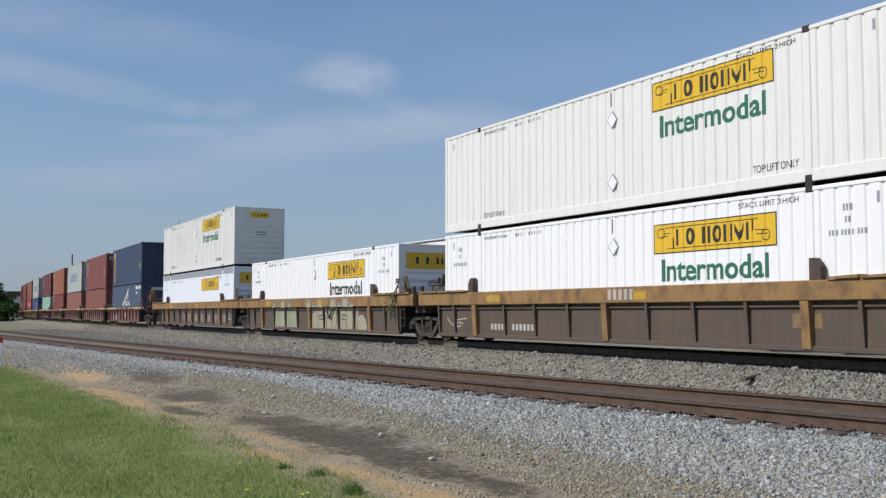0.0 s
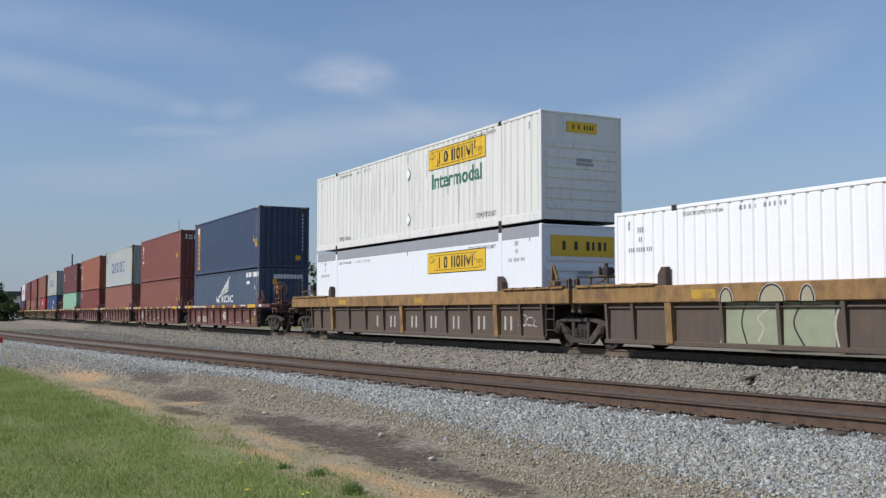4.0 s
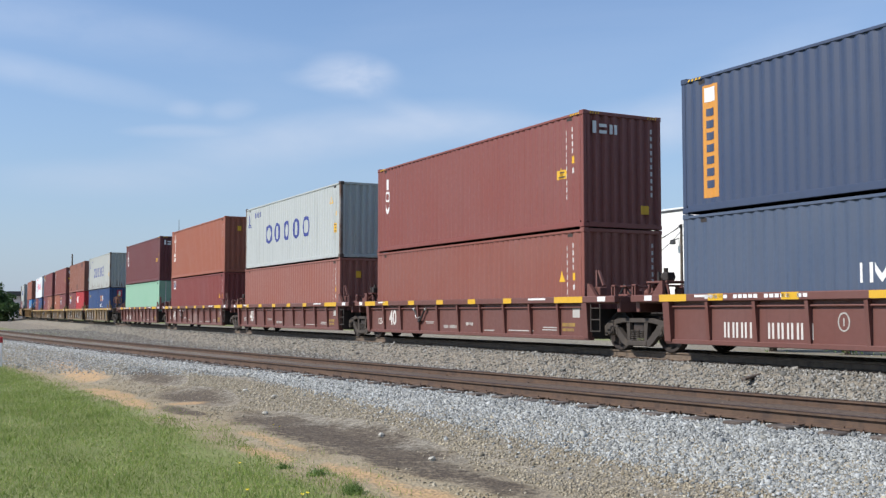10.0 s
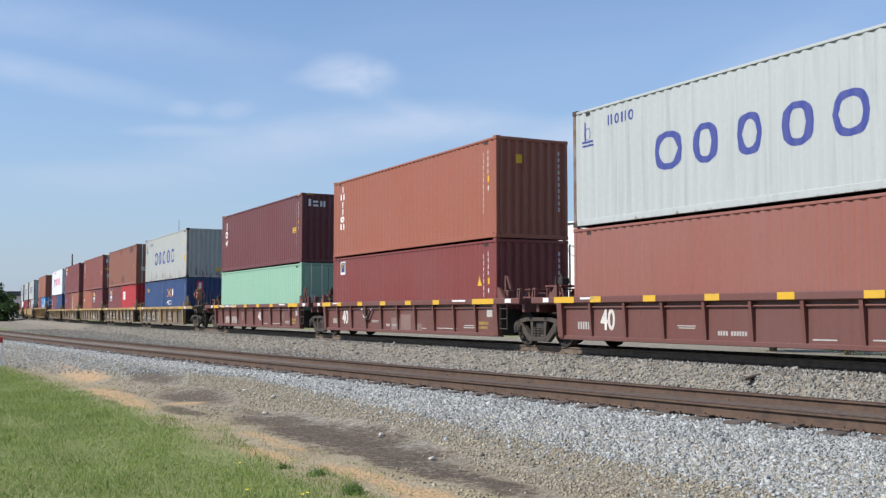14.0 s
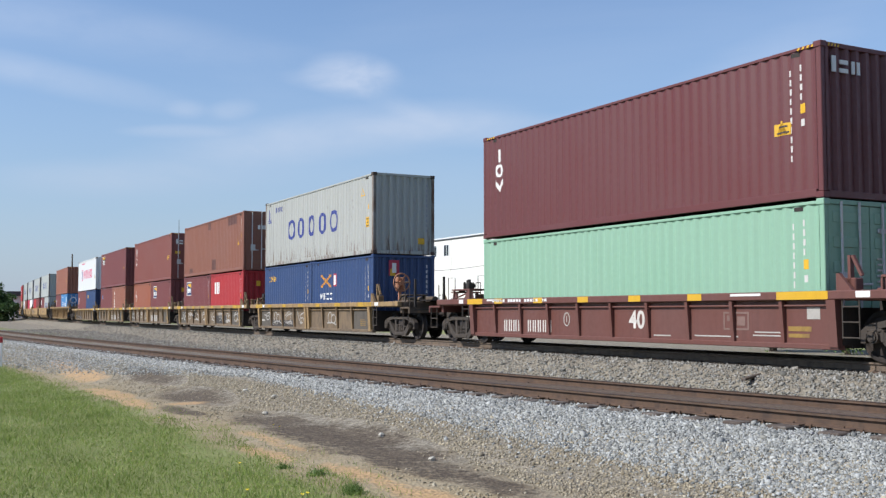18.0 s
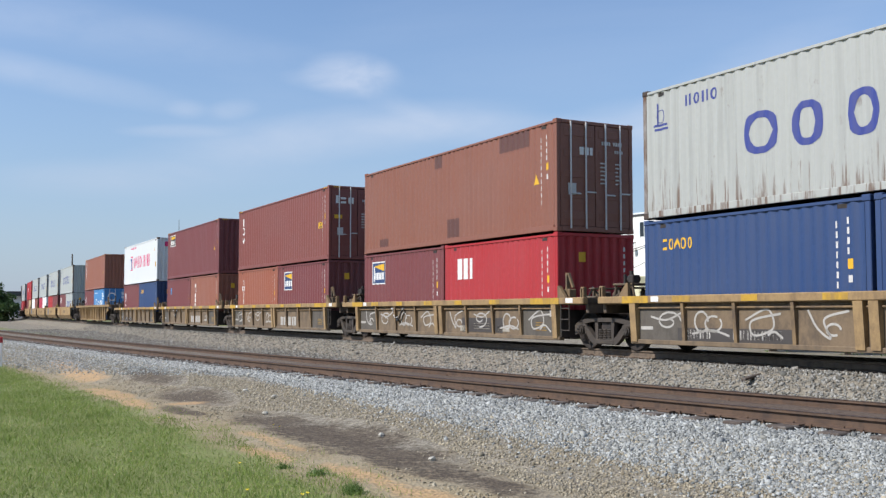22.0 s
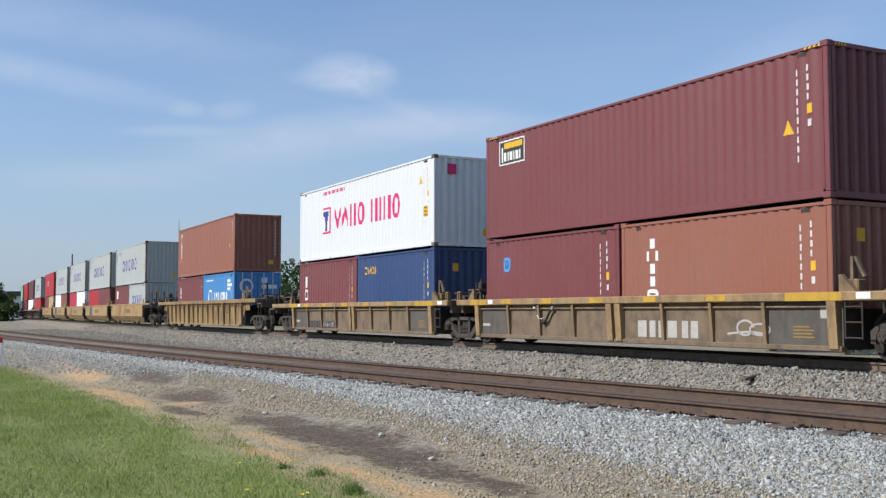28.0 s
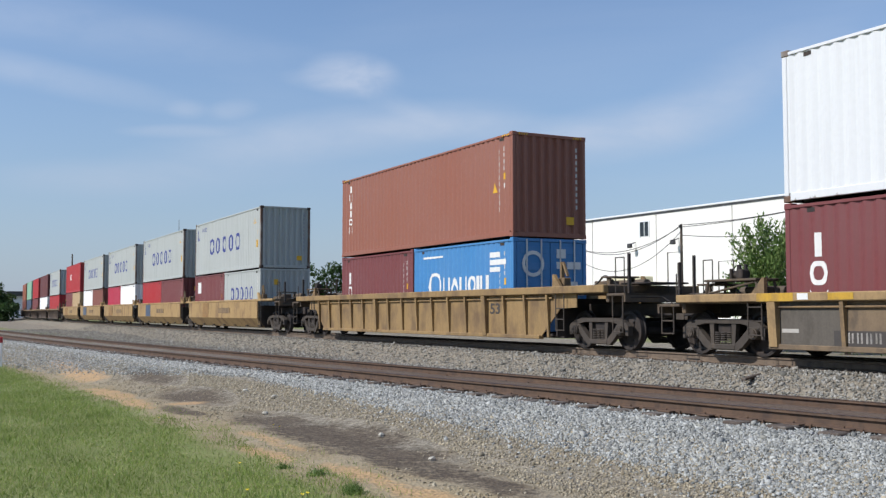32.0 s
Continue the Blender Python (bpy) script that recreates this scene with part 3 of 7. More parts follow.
def domestic_lettering(thing, wave, old=False, words=True, green=True, low=False):
    half = W53 / 2
    lift = 0.17 if old else 0.0
    yellow_sign(thing, wave, 1.62, 1.88 + lift if words else 1.80)
    if words:
        written(thing, wave, half, "lettering", M["ink_green"] if green else M["ink_black"], "Intermodal", 1.83, 1.27 + lift, 0.66, 0.014, 1.0, 3.15)
    top = H_HIGH - (0.52 if low else 0.26)
    written(thing, wave, half, "stack_note", M["ink_black"], "STACK TWO HIGH ONLY" if low else "STACK LIMIT 3 HIGH", 4.2, top, 0.15, 0, 1.0, 1.55)
    written(thing, wave, half, "stack_note", M["ink_black"], "STACK TWO HIGH ONLY" if low else "STACK LIMIT 3 HIGH", -5.75, top, 0.12, 0, 1.0, 1.2)
    marks(thing, wave, half, "number_row", M["grey_band"], [(-4.1 + i * 0.13, -4.1 + i * 0.13 + 0.05, top - 0.01, top + 0.08) for i in range(10) if i != 4])
    if old:
        written(thing, wave, half, "lift_note", M["ink_black"], "TOP LIFT ONLY", 4.6, 0.31, 0.21, 0, 1.0, 1.18)
        written(thing, wave, half, "lift_note", M["ink_black"], "TOP LIFT ONLY", -5.78, 0.28, 0.19, 0, 1.0, 1.1)
    for x in (-7.25, 6.75):
        # three short lines of small print
        rows = [(x + 0.07 * k, x + 0.045 + 0.07 * k, 2.38, 2.50) for k in range(3)] + [(x + 0.04 + 0.07 * k, x + 0.08 + 0.07 * k, 2.17, 2.28) for k in range(2)] + [(x - 0.32 + 0.07 * k, x - 0.28 + 0.07 * k, 1.95, 2.05) for k in range(12) if k not in (3, 8)]
        if not old:
            marks(thing, wave, half, "lift_mark", M["grey_band"], rows)
    for x in (-7.55, 7.5):
        marks(thing, wave, half, "grip_slot", M["grey_band"], [(x - 0.03, x + 0.03, 2.46, 2.66)])
    marks(thing, wave, half, "centre_mark", M["patch_brown"], [(0.12, 0.16, 2.42, 2.76)])
    if not low:
        for z in (0.62, 2.1):
            rim = [(0.19, z - 0.215), (0.385, z), (0.19, z + 0.215), (-0.005, z)]
            holder = part("placard_holder", Geo().prism(rim, -half - 0.008, -half + 0.03), M["grey_band"], thing, "grey metal rim of the placard")
            part("placard", Geo().prism([(0.19, z - 0.185), (0.355, z), (0.19, z + 0.185), (0.025, z)], -half - 0.013, -half + 0.02), M["white_clean"], holder, "white diamond placard")
    x = L53 / 2
    w, lo, hi = (0.48, 2.36, 2.64) if old else (1.0, 2.05, 2.6)
    end_marks(thing, x + 0.012, "end_sign", M["sign_yellow"], [(-w, w, lo, hi)], "yellow plate on the end")
    end_marks(thing, x + 0.018, "end_sign_script", M["ink_black"], [(w * (-0.66 + i * 0.19), w * (-0.66 + i * 0.19 + (0.07 if i % 2 else 0.1)), lo + 0.3 * (hi - lo), lo + 0.72 * (hi - lo)) for i in range(8) if i not in (1, 3)])
    end_marks(thing, x + 0.014, "end_number", M["grey_band"], [(-0.15, 0.3, 1.6, 1.68), (-0.2, 0.35, 1.48, 1.55)])


def caution(thing, wave, x0, x1, z0, z1):
    """A yellow caution label with dark lines of print."""
    marks(thing, wave, W40 / 2, "caution_label", M["ink_yellow"], [(x0, x1, z0, z1)], "yellow caution label")
    n = 3 if z1 - z0 > 0.3 else 2
    h, w = (z1 - z0) / n, x1 - x0
    bars = [(x0 + w * (0.14 + 0.1 * (k % 2)), x1 - w * (0.14 + 0.08 * (k % 2)), z0 + h * (k + 0.32), z0 + h * (k + 0.60)) for k in range(n)]
    marks(thing, [(a, d - 0.005) for a, d in wave], W40 / 2, "label_print", M["dark_patch"], bars)


def door_marks(thing, length, height):
    """Stencils on the door leaves: number and size lines, weights, a caution label, a plate."""
    x = length / 2 + 0.008
    rows = [(0.20 + 0.075 * k, 0.245 + 0.075 * k, height - 0.60, height - 0.51) for k in range(9) if k != 4] + [(0.62 + 0.07 * k, 0.66 + 0.07 * k, height - 0.80, height - 0.72) for k in range(4)]
    for k in range(6):
        z = height - 1.10 - 0.105 * k
        rows += [(0.16, 0.32 - 0.03 * (k % 2), z, z + 0.035), (0.64, 0.80 - 0.04 * (k % 3), z, z + 0.035)]
    end_marks(thing, x, "door_stencil", M["stencil_white"], rows, "rows of small white stencils")
    end_marks(thing, x, "door_plate", M["galvanised"], [(-0.86, -0.62, 0.95, 1.25)], "grey maker's plate")


def iso_details(thing, wave, length, height, ink="ink_white", tri=True, end=True, number=True, tri_z=1.28, outline=False):
    """The upright number column near the front corner, small stickers, vents, end numbers."""
    half, x = W40 / 2, length / 2 - 0.95
    if number:
        marks(thing, wave, half, "number_row", M["stencil_white" if ink == "ink_white" else ink], column(x + 0.17, height - 0.42, 10, 0.062, 0.12, 0.06), "")
        marks(thing, wave, half, "size_row", M["stencil_white" if ink == "ink_white" else ink], column(x + 0.42, height - 0.36, 4, 0.062, 0.12, 0.06), "")
    marks(thing, wave, half, "sticker", M["ink_yellow"], [(x + 0.42, x + 0.56, height - 1.28, height - 1.1)], "yellow sticker")
    marks(thing, wave, half, "sticker", M["stencil_white"], [(x + 0.43, x + 0.54, height - 1.52, height - 1.39)], "white sticker")
    if tri:
        if outline:
            marks(thing, wave, half, "warning_triangle", M["ink_yellow"], [(x - 0.20, x + 0.14, tri_z, tri_z + 0.04)], "yellow outlined triangle", (), [(x - 0.20, x - 0.03, tri_z + 0.02, tri_z + 0.30, 0.05), (x - 0.03, x + 0.14, tri_z + 0.30, tri_z + 0.02, 0.05)])
        else:
            marks(thing, wave, half, "warning_triangle", M["ink_yellow"], [(x - 0.16 + 0.02 * i, x + 0.10 - 0.02 * i, tri_z + 0.045 * i, tri_z + 0.045 + 0.045 * i) for i in range(6)], "yellow warning triangle")
    for e in (-1, 1):
        marks(thing, wave, half, "vent", M["steel_dark"], [(e * (length / 2 - 0.62) - 0.1, e * (length / 2 - 0.62) + 0.1, height - 0.2, height - 0.12)])
    if end:
        xe = length / 2
        end_marks(thing, xe - 0.006, "end_number", M["stencil_white" if ink == "ink_white" else ink], [(0.87, 0.92, height - 0.45 - 0.18 * i, height - 0.34 - 0.18 * i) for i in range(10)])
        end_marks(thing, xe - 0.005, "end_sticker", M["ink_yellow"], [(0.55, 0.8, 0.38, 0.6)] if tri else [(-0.55, -0.35, height - 0.75, height - 0.5)], "yellow sticker")


def glyphs(places, kinds, th=0.26):
    """Plain shapes in letter cells (x, z, w, h): i a bar, n two bars, o a ring, v and a slanted bars, = stacked bars."""
    cells, rings, slants = [], [], []
    for (x, z, w, h), k in zip(places, kinds):
        t = w * th
        if k == "i":
            cells.append((x + w / 2 - max(t * 0.6, w * 0.45 if w < h * 0.3 else 0), x + w / 2 + max(t * 0.6, w * 0.45 if w < h * 0.3 else 0), z, z + h))
        elif k == "n":
            cells += [(x, x + t, z, z + h), (x + w - t, x + w, z, z + h)]
        elif k == "o":
            rings.append((x + w / 2, z + h / 2, w / 2, h / 2, t, 0))
        elif k in "va":
            lo, hi = (z + h * 0.78, z + h * 0.22) if k == "v" else (z + h * 0.22, z + h * 0.78)
            slants += [(x, x + w / 2, lo, hi, h * 0.44), (x + w / 2, x + w, hi, lo, h * 0.44)]
        elif k == "=":
            cells += [(x, x + w, z, z + h * 0.24), (x, x + w, z + h * 0.76, z + h)]
    return cells, rings, slants


def upright_word(thing, wave, x, z_top, kinds, ink="ink_white", w=0.34, h=0.24, gap=0.06):
    """A trade name down the side, as plain shapes."""
    c, r, s = glyphs([(x, z_top - (h + gap) * (i + 1), w, h) for i in range(len(kinds))], kinds)
    return marks(thing, wave, W40 / 2, "trade_mark", M[ink], c, "upright row of plain marks", r, s)


def word_blocks(thing, wave, x, z, kinds, w, h, ink, gap=0.08, name="trade_mark", label="row of plain marks", half=W40 / 2, th=0.26):
    """A trade name along the side, as plain shapes of the letters' size; a blank leaves a space."""
    places, a = [], x
    for k in kinds:
        wide = w * (0.3 if k == "i" else 1.0 if k != " " else 0.45)
        places.append((a, z, wide if k != "i" else w * 0.3, h))
        a += wide + gap
    c, r, s = glyphs(places, kinds, th)
    return marks(thing, wave, half, name, M[ink], c, label, r, s)


def grey_line_container(label, rusty_one=False, length=12.192, height=H_HIGH, low=False):
    """A pale grey box with five blue rings as its trade mark."""
    mat = M["cosco_rusty"] if rusty_one else M["cosco_grey"]
    thing, wave = iso_container(length, height, mat, label, post=M["post_rust"], corner=M["casting_dark"])
    x = -3.1 if length > 8 else -2.2
    step, z, rx, rz = (1.12, 1.45, 0.37, 0.42) if length > 8 else (0.85, 0.85, 0.28, 0.36)
    spots = ((-2.57, 0.45), (-1.40, 0.36), (-0.15, 0.34), (1.08, 0.38), (2.30, 0.41)) if length > 8 else [(x + step * i, rx) for i in range(5)]
    marks(thing, wave, W40 / 2, "trade_mark", M["ink_blue"], [], "five blue rings", [(a, z, r, rz, 0.17, 0) for a, r in spots])
    if length > 8:
        word_blocks(thing, wave, -4.72, 2.34, "nono", 0.20, 0.24, "ink_blue", 0.06, "small_mark", "small blue marks")
        marks(thing, wave, W40 / 2, "emblem", M["ink_blue"], [(-5.62, -5.58, 2.05, 2.55), (-5.75, -5.3, 2.03, 2.08), (-5.7, -5.28, 1.94, 1.99)], "thin blue emblem", [(-5.5, 2.25, 0.13, 0.15, 0.02, 0)])
    iso_details(thing, wave, length, height, "grey_band", tri_z=2.12, outline=True)
    caution(thing, wave, length / 2 - 0.66, length / 2 - 0.38, height - 1.92, height - 1.56)
    return thing


# ---- rail cars ----
WHEELS = []
R_WHEEL = 0.457


def side_frame_geo(s):
    """A cast truck side: top chord, sloping legs, spring window, jaws over the axle boxes."""
    y0, y1 = sorted((s * 0.93, s * 1.07))
    g = Geo()
    g.prism([(-1.17, 0.34), (-1.17, 0.56), (-1.02, 0.67), (-0.62, 0.75), (0.62, 0.75), (1.02, 0.67), (1.17, 0.56), (1.17, 0.34), (1.07, 0.34), (1.05, 0.50), (0.94, 0.575), (0.5, 0.655), (-0.5, 0.655), (-0.94, 0.575), (-1.05, 0.50), (-1.07, 0.34)], y0, y1)
    for m in (-1, 1):
        leg = [(m * 0.98, 0.585), (m * 0.80, 0.64), (m * 0.42, 0.30), (m * 0.30, 0.22), (m * 0.30, 0.11), (m * 0.42, 0.11), (m * 0.56, 0.20)]
        g.prism(leg if m < 0 else leg[::-1], y0 + 0.01, y1 - 0.01)
        col = [(m * 0.25, 0.66), (m * 0.38, 0.66), (m * 0.34, 0.22), (m * 0.25, 0.22)]
        g.prism(col if m < 0 else col[::-1], y0 + 0.02, y1 - 0.02)
        g.box(m * 0.89 - 0.16, m * 0.89 + 0.16, y0 - 0.012, y1 + 0.012, 0.53, 0.60, 0.02)
        g.box(m * 0.89 - 0.20, m * 0.89 - 0.13, y0, y1, 0.36, 0.58, 0.012) if m > 0 else g.box(m * 0.89 + 0.13, m * 0.89 + 0.20, y0, y1, 0.36, 0.58, 0.012)
    return g.box(-0.36, 0.36, y0 - 0.005, y1 + 0.005, 0.12, 0.24, 0.02)


def spring_geo(s):
    g = Geo()
    for x in (-0.17, 0.0, 0.17):
        for i in range(6):
            g.lathe([(0.045, 0), (0.075, -0.014), (0.082, 0), (0.075, 0.014), (0.045, 0)], (0, 0, 0), 10)
            k = len(g.v) - 50
            for j in range(k, len(g.v)):
                a, b, c = g.v[j]
                g.v[j] = (x + a, s * 1.0 + c, 0.26 + i * 0.042 + b)
    return g


def bearing_geo(s, x):
    g = Geo().rod((x, s * 0.96, R_WHEEL), (x, s * 1.12, R_WHEEL), 0.115, 14)
    g.rod((x, s * 1.12, R_WHEEL), (x, s * 1.15, R_WHEEL), 0.085, 14)
    for i in range(3):
        a = 2 * math.pi * i / 3 + 0.5
        p = (x + 0.05 * math.cos(a), s * 1.15, R_WHEEL + 0.05 * math.sin(a))
        g.rod(p, (p[0], s * 1.165, p[2]), 0.014, 6)
    return g


def wheel_set_geo():
    """Axle and two flanged wheels round the origin."""
    g = Geo().rod((0, -0.98, 0), (0, 0.98, 0), 0.08, 12)
    for s in (-1, 1):
        prof = [(0.09, s * 0.70), (0.14, s * 0.67), (0.36, s * 0.735), (0.40, s * 0.69), (0.485, s * 0.695), (0.482, s * 0.715), (R_WHEEL, s * 0.728), (R_WHEEL - 0.006, s * 0.825), (0.39, s * 0.83), (0.36, s * 0.775), (0.15, s * 0.80), (0.09, s * 0.80)]
        g.lathe(prof, (0, 0, 0), 32)
        for i in range(6):
            a = math.pi * i / 3
            p = Vector((0.24 * math.cos(a), s * 0.79, 0.24 * math.sin(a)))
            g.rod(p, p + Vector((0, s * 0.02, 0)), 0.03, 8)
    return g


def add_truck(car, x):
    """A two-axle truck under the car at x: bolster with side frames, springs, bearings and turning wheel sets."""
    bolster = part("truck", shared(("truck",), M["steel_dark"], lambda: Geo().box(-0.2, 0.2, -1.0, 1.0, 0.42, 0.66, 0.03).rod((0, 0, 0.6), (0, 0, 0.82), 0.2, 16)
                                   .box(-0.62, -0.56, -0.9, 0.9, 0.3, 0.42).box(0.56, 0.62, -0.9, 0.9, 0.3, 0.42)), None, car, "dusty two-axle truck")
    bolster.location = (x, 0, 0)
    for s in (-1, 1):
        part("side_frame", shared(("side_frame", s), M["steel_dusty"], lambda: side_frame_geo(s)), None, bolster)
        part("spring", shared(("spring", s), M["steel_dusty"], lambda: spring_geo(s), True), None, bolster)["kind"] = "stuff"
        for m in (-1, 1):
            part("bearing", shared(("bearing", s, m), M["steel_dusty"], lambda: bearing_geo(s, m * 0.89), True), None, bolster)
    for m in (-1, 1):
        w = part("wheel_set", shared(("wheel_set",), M["steel_dark"], wheel_set_geo, True), None, bolster)
        WHEELS.append((w, m * 0.89))
        w.location = (m * 0.89, 0, R_WHEEL)
    return bolster


def brake_stand(thing, x, e, foot, z):
    """The hand brake: a housing on a post and a spoked wheel on its outer side."""
    y, big = -0.75, 0.30 if e > 0 else 0.24
    rim = [(x, y + big * math.cos(2 * math.pi * i / 20), z + big * math.sin(2 * math.pi * i / 20)) for i in range(21)]
    g = Geo().tube(rim, 0.026)
    for i in range(6):
        a = math.pi * i / 3
        g.rod((x, y, z), (x, y + big * math.cos(a), z + big * math.sin(a)), 0.026, 6)
    g.rod((x - 0.06, y, z), (x + 0.04, y, z), 0.075, 10)
    part("brake_wheel", g, M["brake_wheel"], thing, "faded orange hand-brake wheel")
    q0, q1 = sorted((x - e * 0.06, x - e * 0.24))
    part("brake_housing", Geo().box(q0, q1, y - 0.14, y + 0.16, z - 0.30, z + 0.18, 0.04).box(q0 + 0.05, q1 - 0.05, y - 0.05, y + 0.05, foot, z - 0.3, 0.01), M["brake_wheel"], thing, "faded orange brake housing")


STYLES = {
    # chord material, panel material, rib material, half width, chord top, chord depth, well bottom
    "ochre": ("chord_ochre", "panel_dark", "panel_dark", 1.48, 1.46, 0.37, 0.22),
    "brown": ("car_brown", "car_brown", "car_brown", 1.46, 1.265, 0.16, 0.265),
    "tan": ("chord_tan", "panel_taupe", "panel_tan", 1.46, 1.245, 0.165, 0.235),
    "yellow": ("car_ochre", "car_ochre", "car_ochre", 1.46, 1.53, 0.19, 0.25),
    "smooth": ("car_yellow", "car_yellow", "car_yellow", 1.46, 1.50, 0.10, 0.20),
    "far": ("panel_tan", "panel_dark", "panel_dark", 1.46, 1.34, 0.18, 0.20),
}


def well_car(style, half_well, left, right, label, left_end="joint", right_end="joint", ribs=(), wide_ribs=(), trucks=(), brake=0):
    """One unit of a well car, round its middle at rail height. left, right: where its joint or coupler lies."""
    thing = tagged(new("well_car"), label, "rail car", "well cars of the train")
    chord_m, panel_m, rib_m, hw, zt, cd, zb = STYLES[style]
    chord_m, panel_m, rib_m = M[chord_m], M[panel_m], M[rib_m]
    gear_m = rib_m if style == "brown" else M["gear_tan"]
    lo = left + (0.28 if left_end == "joint" else 1.35)
    hi = right - (0.28 if right_end == "joint" else 1.35)
    zc, yw = zt - cd, hw - 0.14
    for s in (-1, 1):
        y0, y1 = sorted((s * hw, s * (hw - 0.16)))
        part("side_rail", Geo().box(lo, hi, y0, y1, zc, zt, 0.018), chord_m, thing)
        ya, yb = sorted((s * yw, s * (yw - 0.03)))
        g = Geo()
        if style == "smooth":
            g.prism([(s * (hw - 0.02), zc), (s * (hw - 0.02), 0.62), (s * (yw - 0.22), zb), (s * (yw - 0.26), zb), (s * (hw - 0.06), 0.62), (s * (hw - 0.06), zc)], -half_well, half_well, "x")
        elif style == "yellow":
            a, b = half_well, half_well - 0.9
            g.prism([(-a - 0.9, zc), (-a - 0.9, 1.0), (-a - 0.2, 0.98), (-b - 0.2, zb), (b + 0.2, zb), (a + 0.2, 0.98), (a + 0.9, 1.0), (a + 0.9, zc)], ya, yb)
        elif style == "tan":
            g.box(-4.65, 4.6, ya, yb, zb, zc)
            for q0, q1 in ((-half_well, -4.65), (4.6, half_well)):
                part("side_panel", Geo().box(q0, q1, ya, yb, zb, zc), M["panel_grey"], thing, "sooty end panel")
        else:
            g.box(-half_well, half_well, ya, yb, zb, zc)
        part("side_panel", g, panel_m, thing)
        if style != "smooth":
            y2, y3 = sorted((s * (yw + 0.06), s * (yw - 0.1)))
            part("bottom_sill", Geo().box(-half_well + (0.7 if style == "yellow" else 0), half_well - (0.7 if style == "yellow" else 0), y2, y3, zb - 0.05, zb + 0.05, 0.012), panel_m, thing)
            part("pipe", Geo().rod((-half_well + 0.1, s * (yw + 0.035), zc - 0.1), (half_well - 0.1, s * (yw + 0.035), zc - 0.1), 0.022, 8), rib_m, thing)
            for x in (*ribs, *wide_ribs):
                wide = x in wide_ribs
                w = 0.10 if wide else 0.042

                def rib():
                    q = Geo().prism([(s * yw, zc), (s * (hw + (0.004 if wide else -0.03)), zc), (s * (yw + (0.09 if wide else 0.05)), zb), (s * yw, zb)], -w, w, "x")
                    return q
                mat = chord_m if wide else rib_m
                ob = part("post" if wide else "rib", shared(("rib", style, s, wide), mat, rib), mat, thing)
                ob.location.x = x
    if style == "ochre":
        for s in (-1, 1):
            y0, y1 = sorted((s * (hw - 0.02), s * (hw - 0.15)))
            for e in (-1, 1):
                x = e * 6.12
                fin = [(x, zt), (x + e * 0.26, zt), (x + e * 0.26, zt + 0.24), (x + e * 0.14, zt + 0.40), (x, zt + 0.40)]
                part("box_guide", Geo().prism(fin if e < 0 else fin[::-1], y0, y1), M["casting_dark"], thing, "dark rusty box guide")
                end_x = lo if e < 0 else hi
                for k in range(5):
                    a, b = sorted((x + (end_x - x) * (0.10 + 0.17 * k), x + (end_x - x) * (0.10 + 0.17 * (k + 0.93))))
                    ya, yb = sorted((s * (hw + 0.05), s * (hw - 0.30)))
                    part("cover_plate", Geo().prism([(a, zt + 0.012), (b, zt + 0.012), (b, zt + 0.075), (a, zt + 0.045)] if e > 0 else [(a, zt + 0.012), (b, zt + 0.012), (b, zt + 0.045), (a, zt + 0.075)], ya, yb), chord_m, thing)
    floor = Geo().box(-half_well, half_well, -1.05, 1.05, zb - 0.02, zb + 0.03)
    for i in range(7):
        x = -half_well + 0.3 + (2 * half_well - 0.9) * i / 6
        floor.box(x, x + 0.3, -1.22, 1.22, zb + 0.03, zb + 0.09)
    part("well_floor", floor, M["steel_dark"], thing)
    for e, end, kind in ((-1, left, left_end), (1, right, right_end)):
        xw, edge = e * half_well, lo if e < 0 else hi
        part("bulkhead", Geo().box(*sorted((xw, xw - e * 0.05)), -yw + 0.04, yw - 0.04, zb + 0.03, zt - 0.3), M["steel_dark"], thing)
        part("centre_sill", Geo().box(*sorted((xw, end - e * 0.3)), -0.32, 0.32, 0.80, 1.10, 0.02), M["steel_dark"], thing)
        part("end_deck", Geo().box(*sorted((xw + e * 0.05, edge)), -hw + 0.17, hw - 0.17, zc - 0.02, zc + 0.05, 0.01), gear_m, thing)
        part("end_beam", Geo().box(*sorted((edge, edge - e * 0.12)), -hw + 0.165, hw - 0.165, zc - 0.22, zt - 0.01, 0.015), gear_m, thing)
        for s in (-1, 1):
            # guide fins beside the box, and the step ladder at the well's corner
            y0, y1 = sorted((s * (hw - 0.02), s * (hw - 0.10)))
            x = xw + e * 0.02
            fin = [(x, zt), (x + e * 0.34, zt), (x + e * 0.06, zt + 0.30), (x, zt + 0.30)]
            if style != "ochre":
                part("guide_fin", Geo().prism(fin if e < 0 else fin[::-1], y0, y1), rib_m, thing)
            if e > 0 or kind != "joint":
                g = Geo()
                for q in (0.12, 0.48):
                    g.rod((xw + e * q, s * (hw - 0.05), 0.42), (xw + e * q, s * (hw - 0.05), zc), 0.014, 6)
                for i in range(3):
                    g.rod((xw + e * 0.12, s * (hw - 0.05), 0.44 + i * 0.27), (xw + e * 0.48, s * (hw - 0.05), 0.44 + i * 0.27), 0.014, 6)
                part("ladder", g, M["steel_dusty"], thing)
        # hoses, brackets and brake gear on the deck
        g = Geo()
        span = abs(edge - xw)
        g.box(*sorted((xw + e * span * 0.30, xw + e * span * 0.55)), -0.62, -0.22, zc + 0.05, zc + 0.32, 0.03)
        g.rod((xw + e * span * 0.35, 0.1, zc + 0.22), (xw + e * span * 0.85, 0.1, zc + 0.22), 0.13, 12)
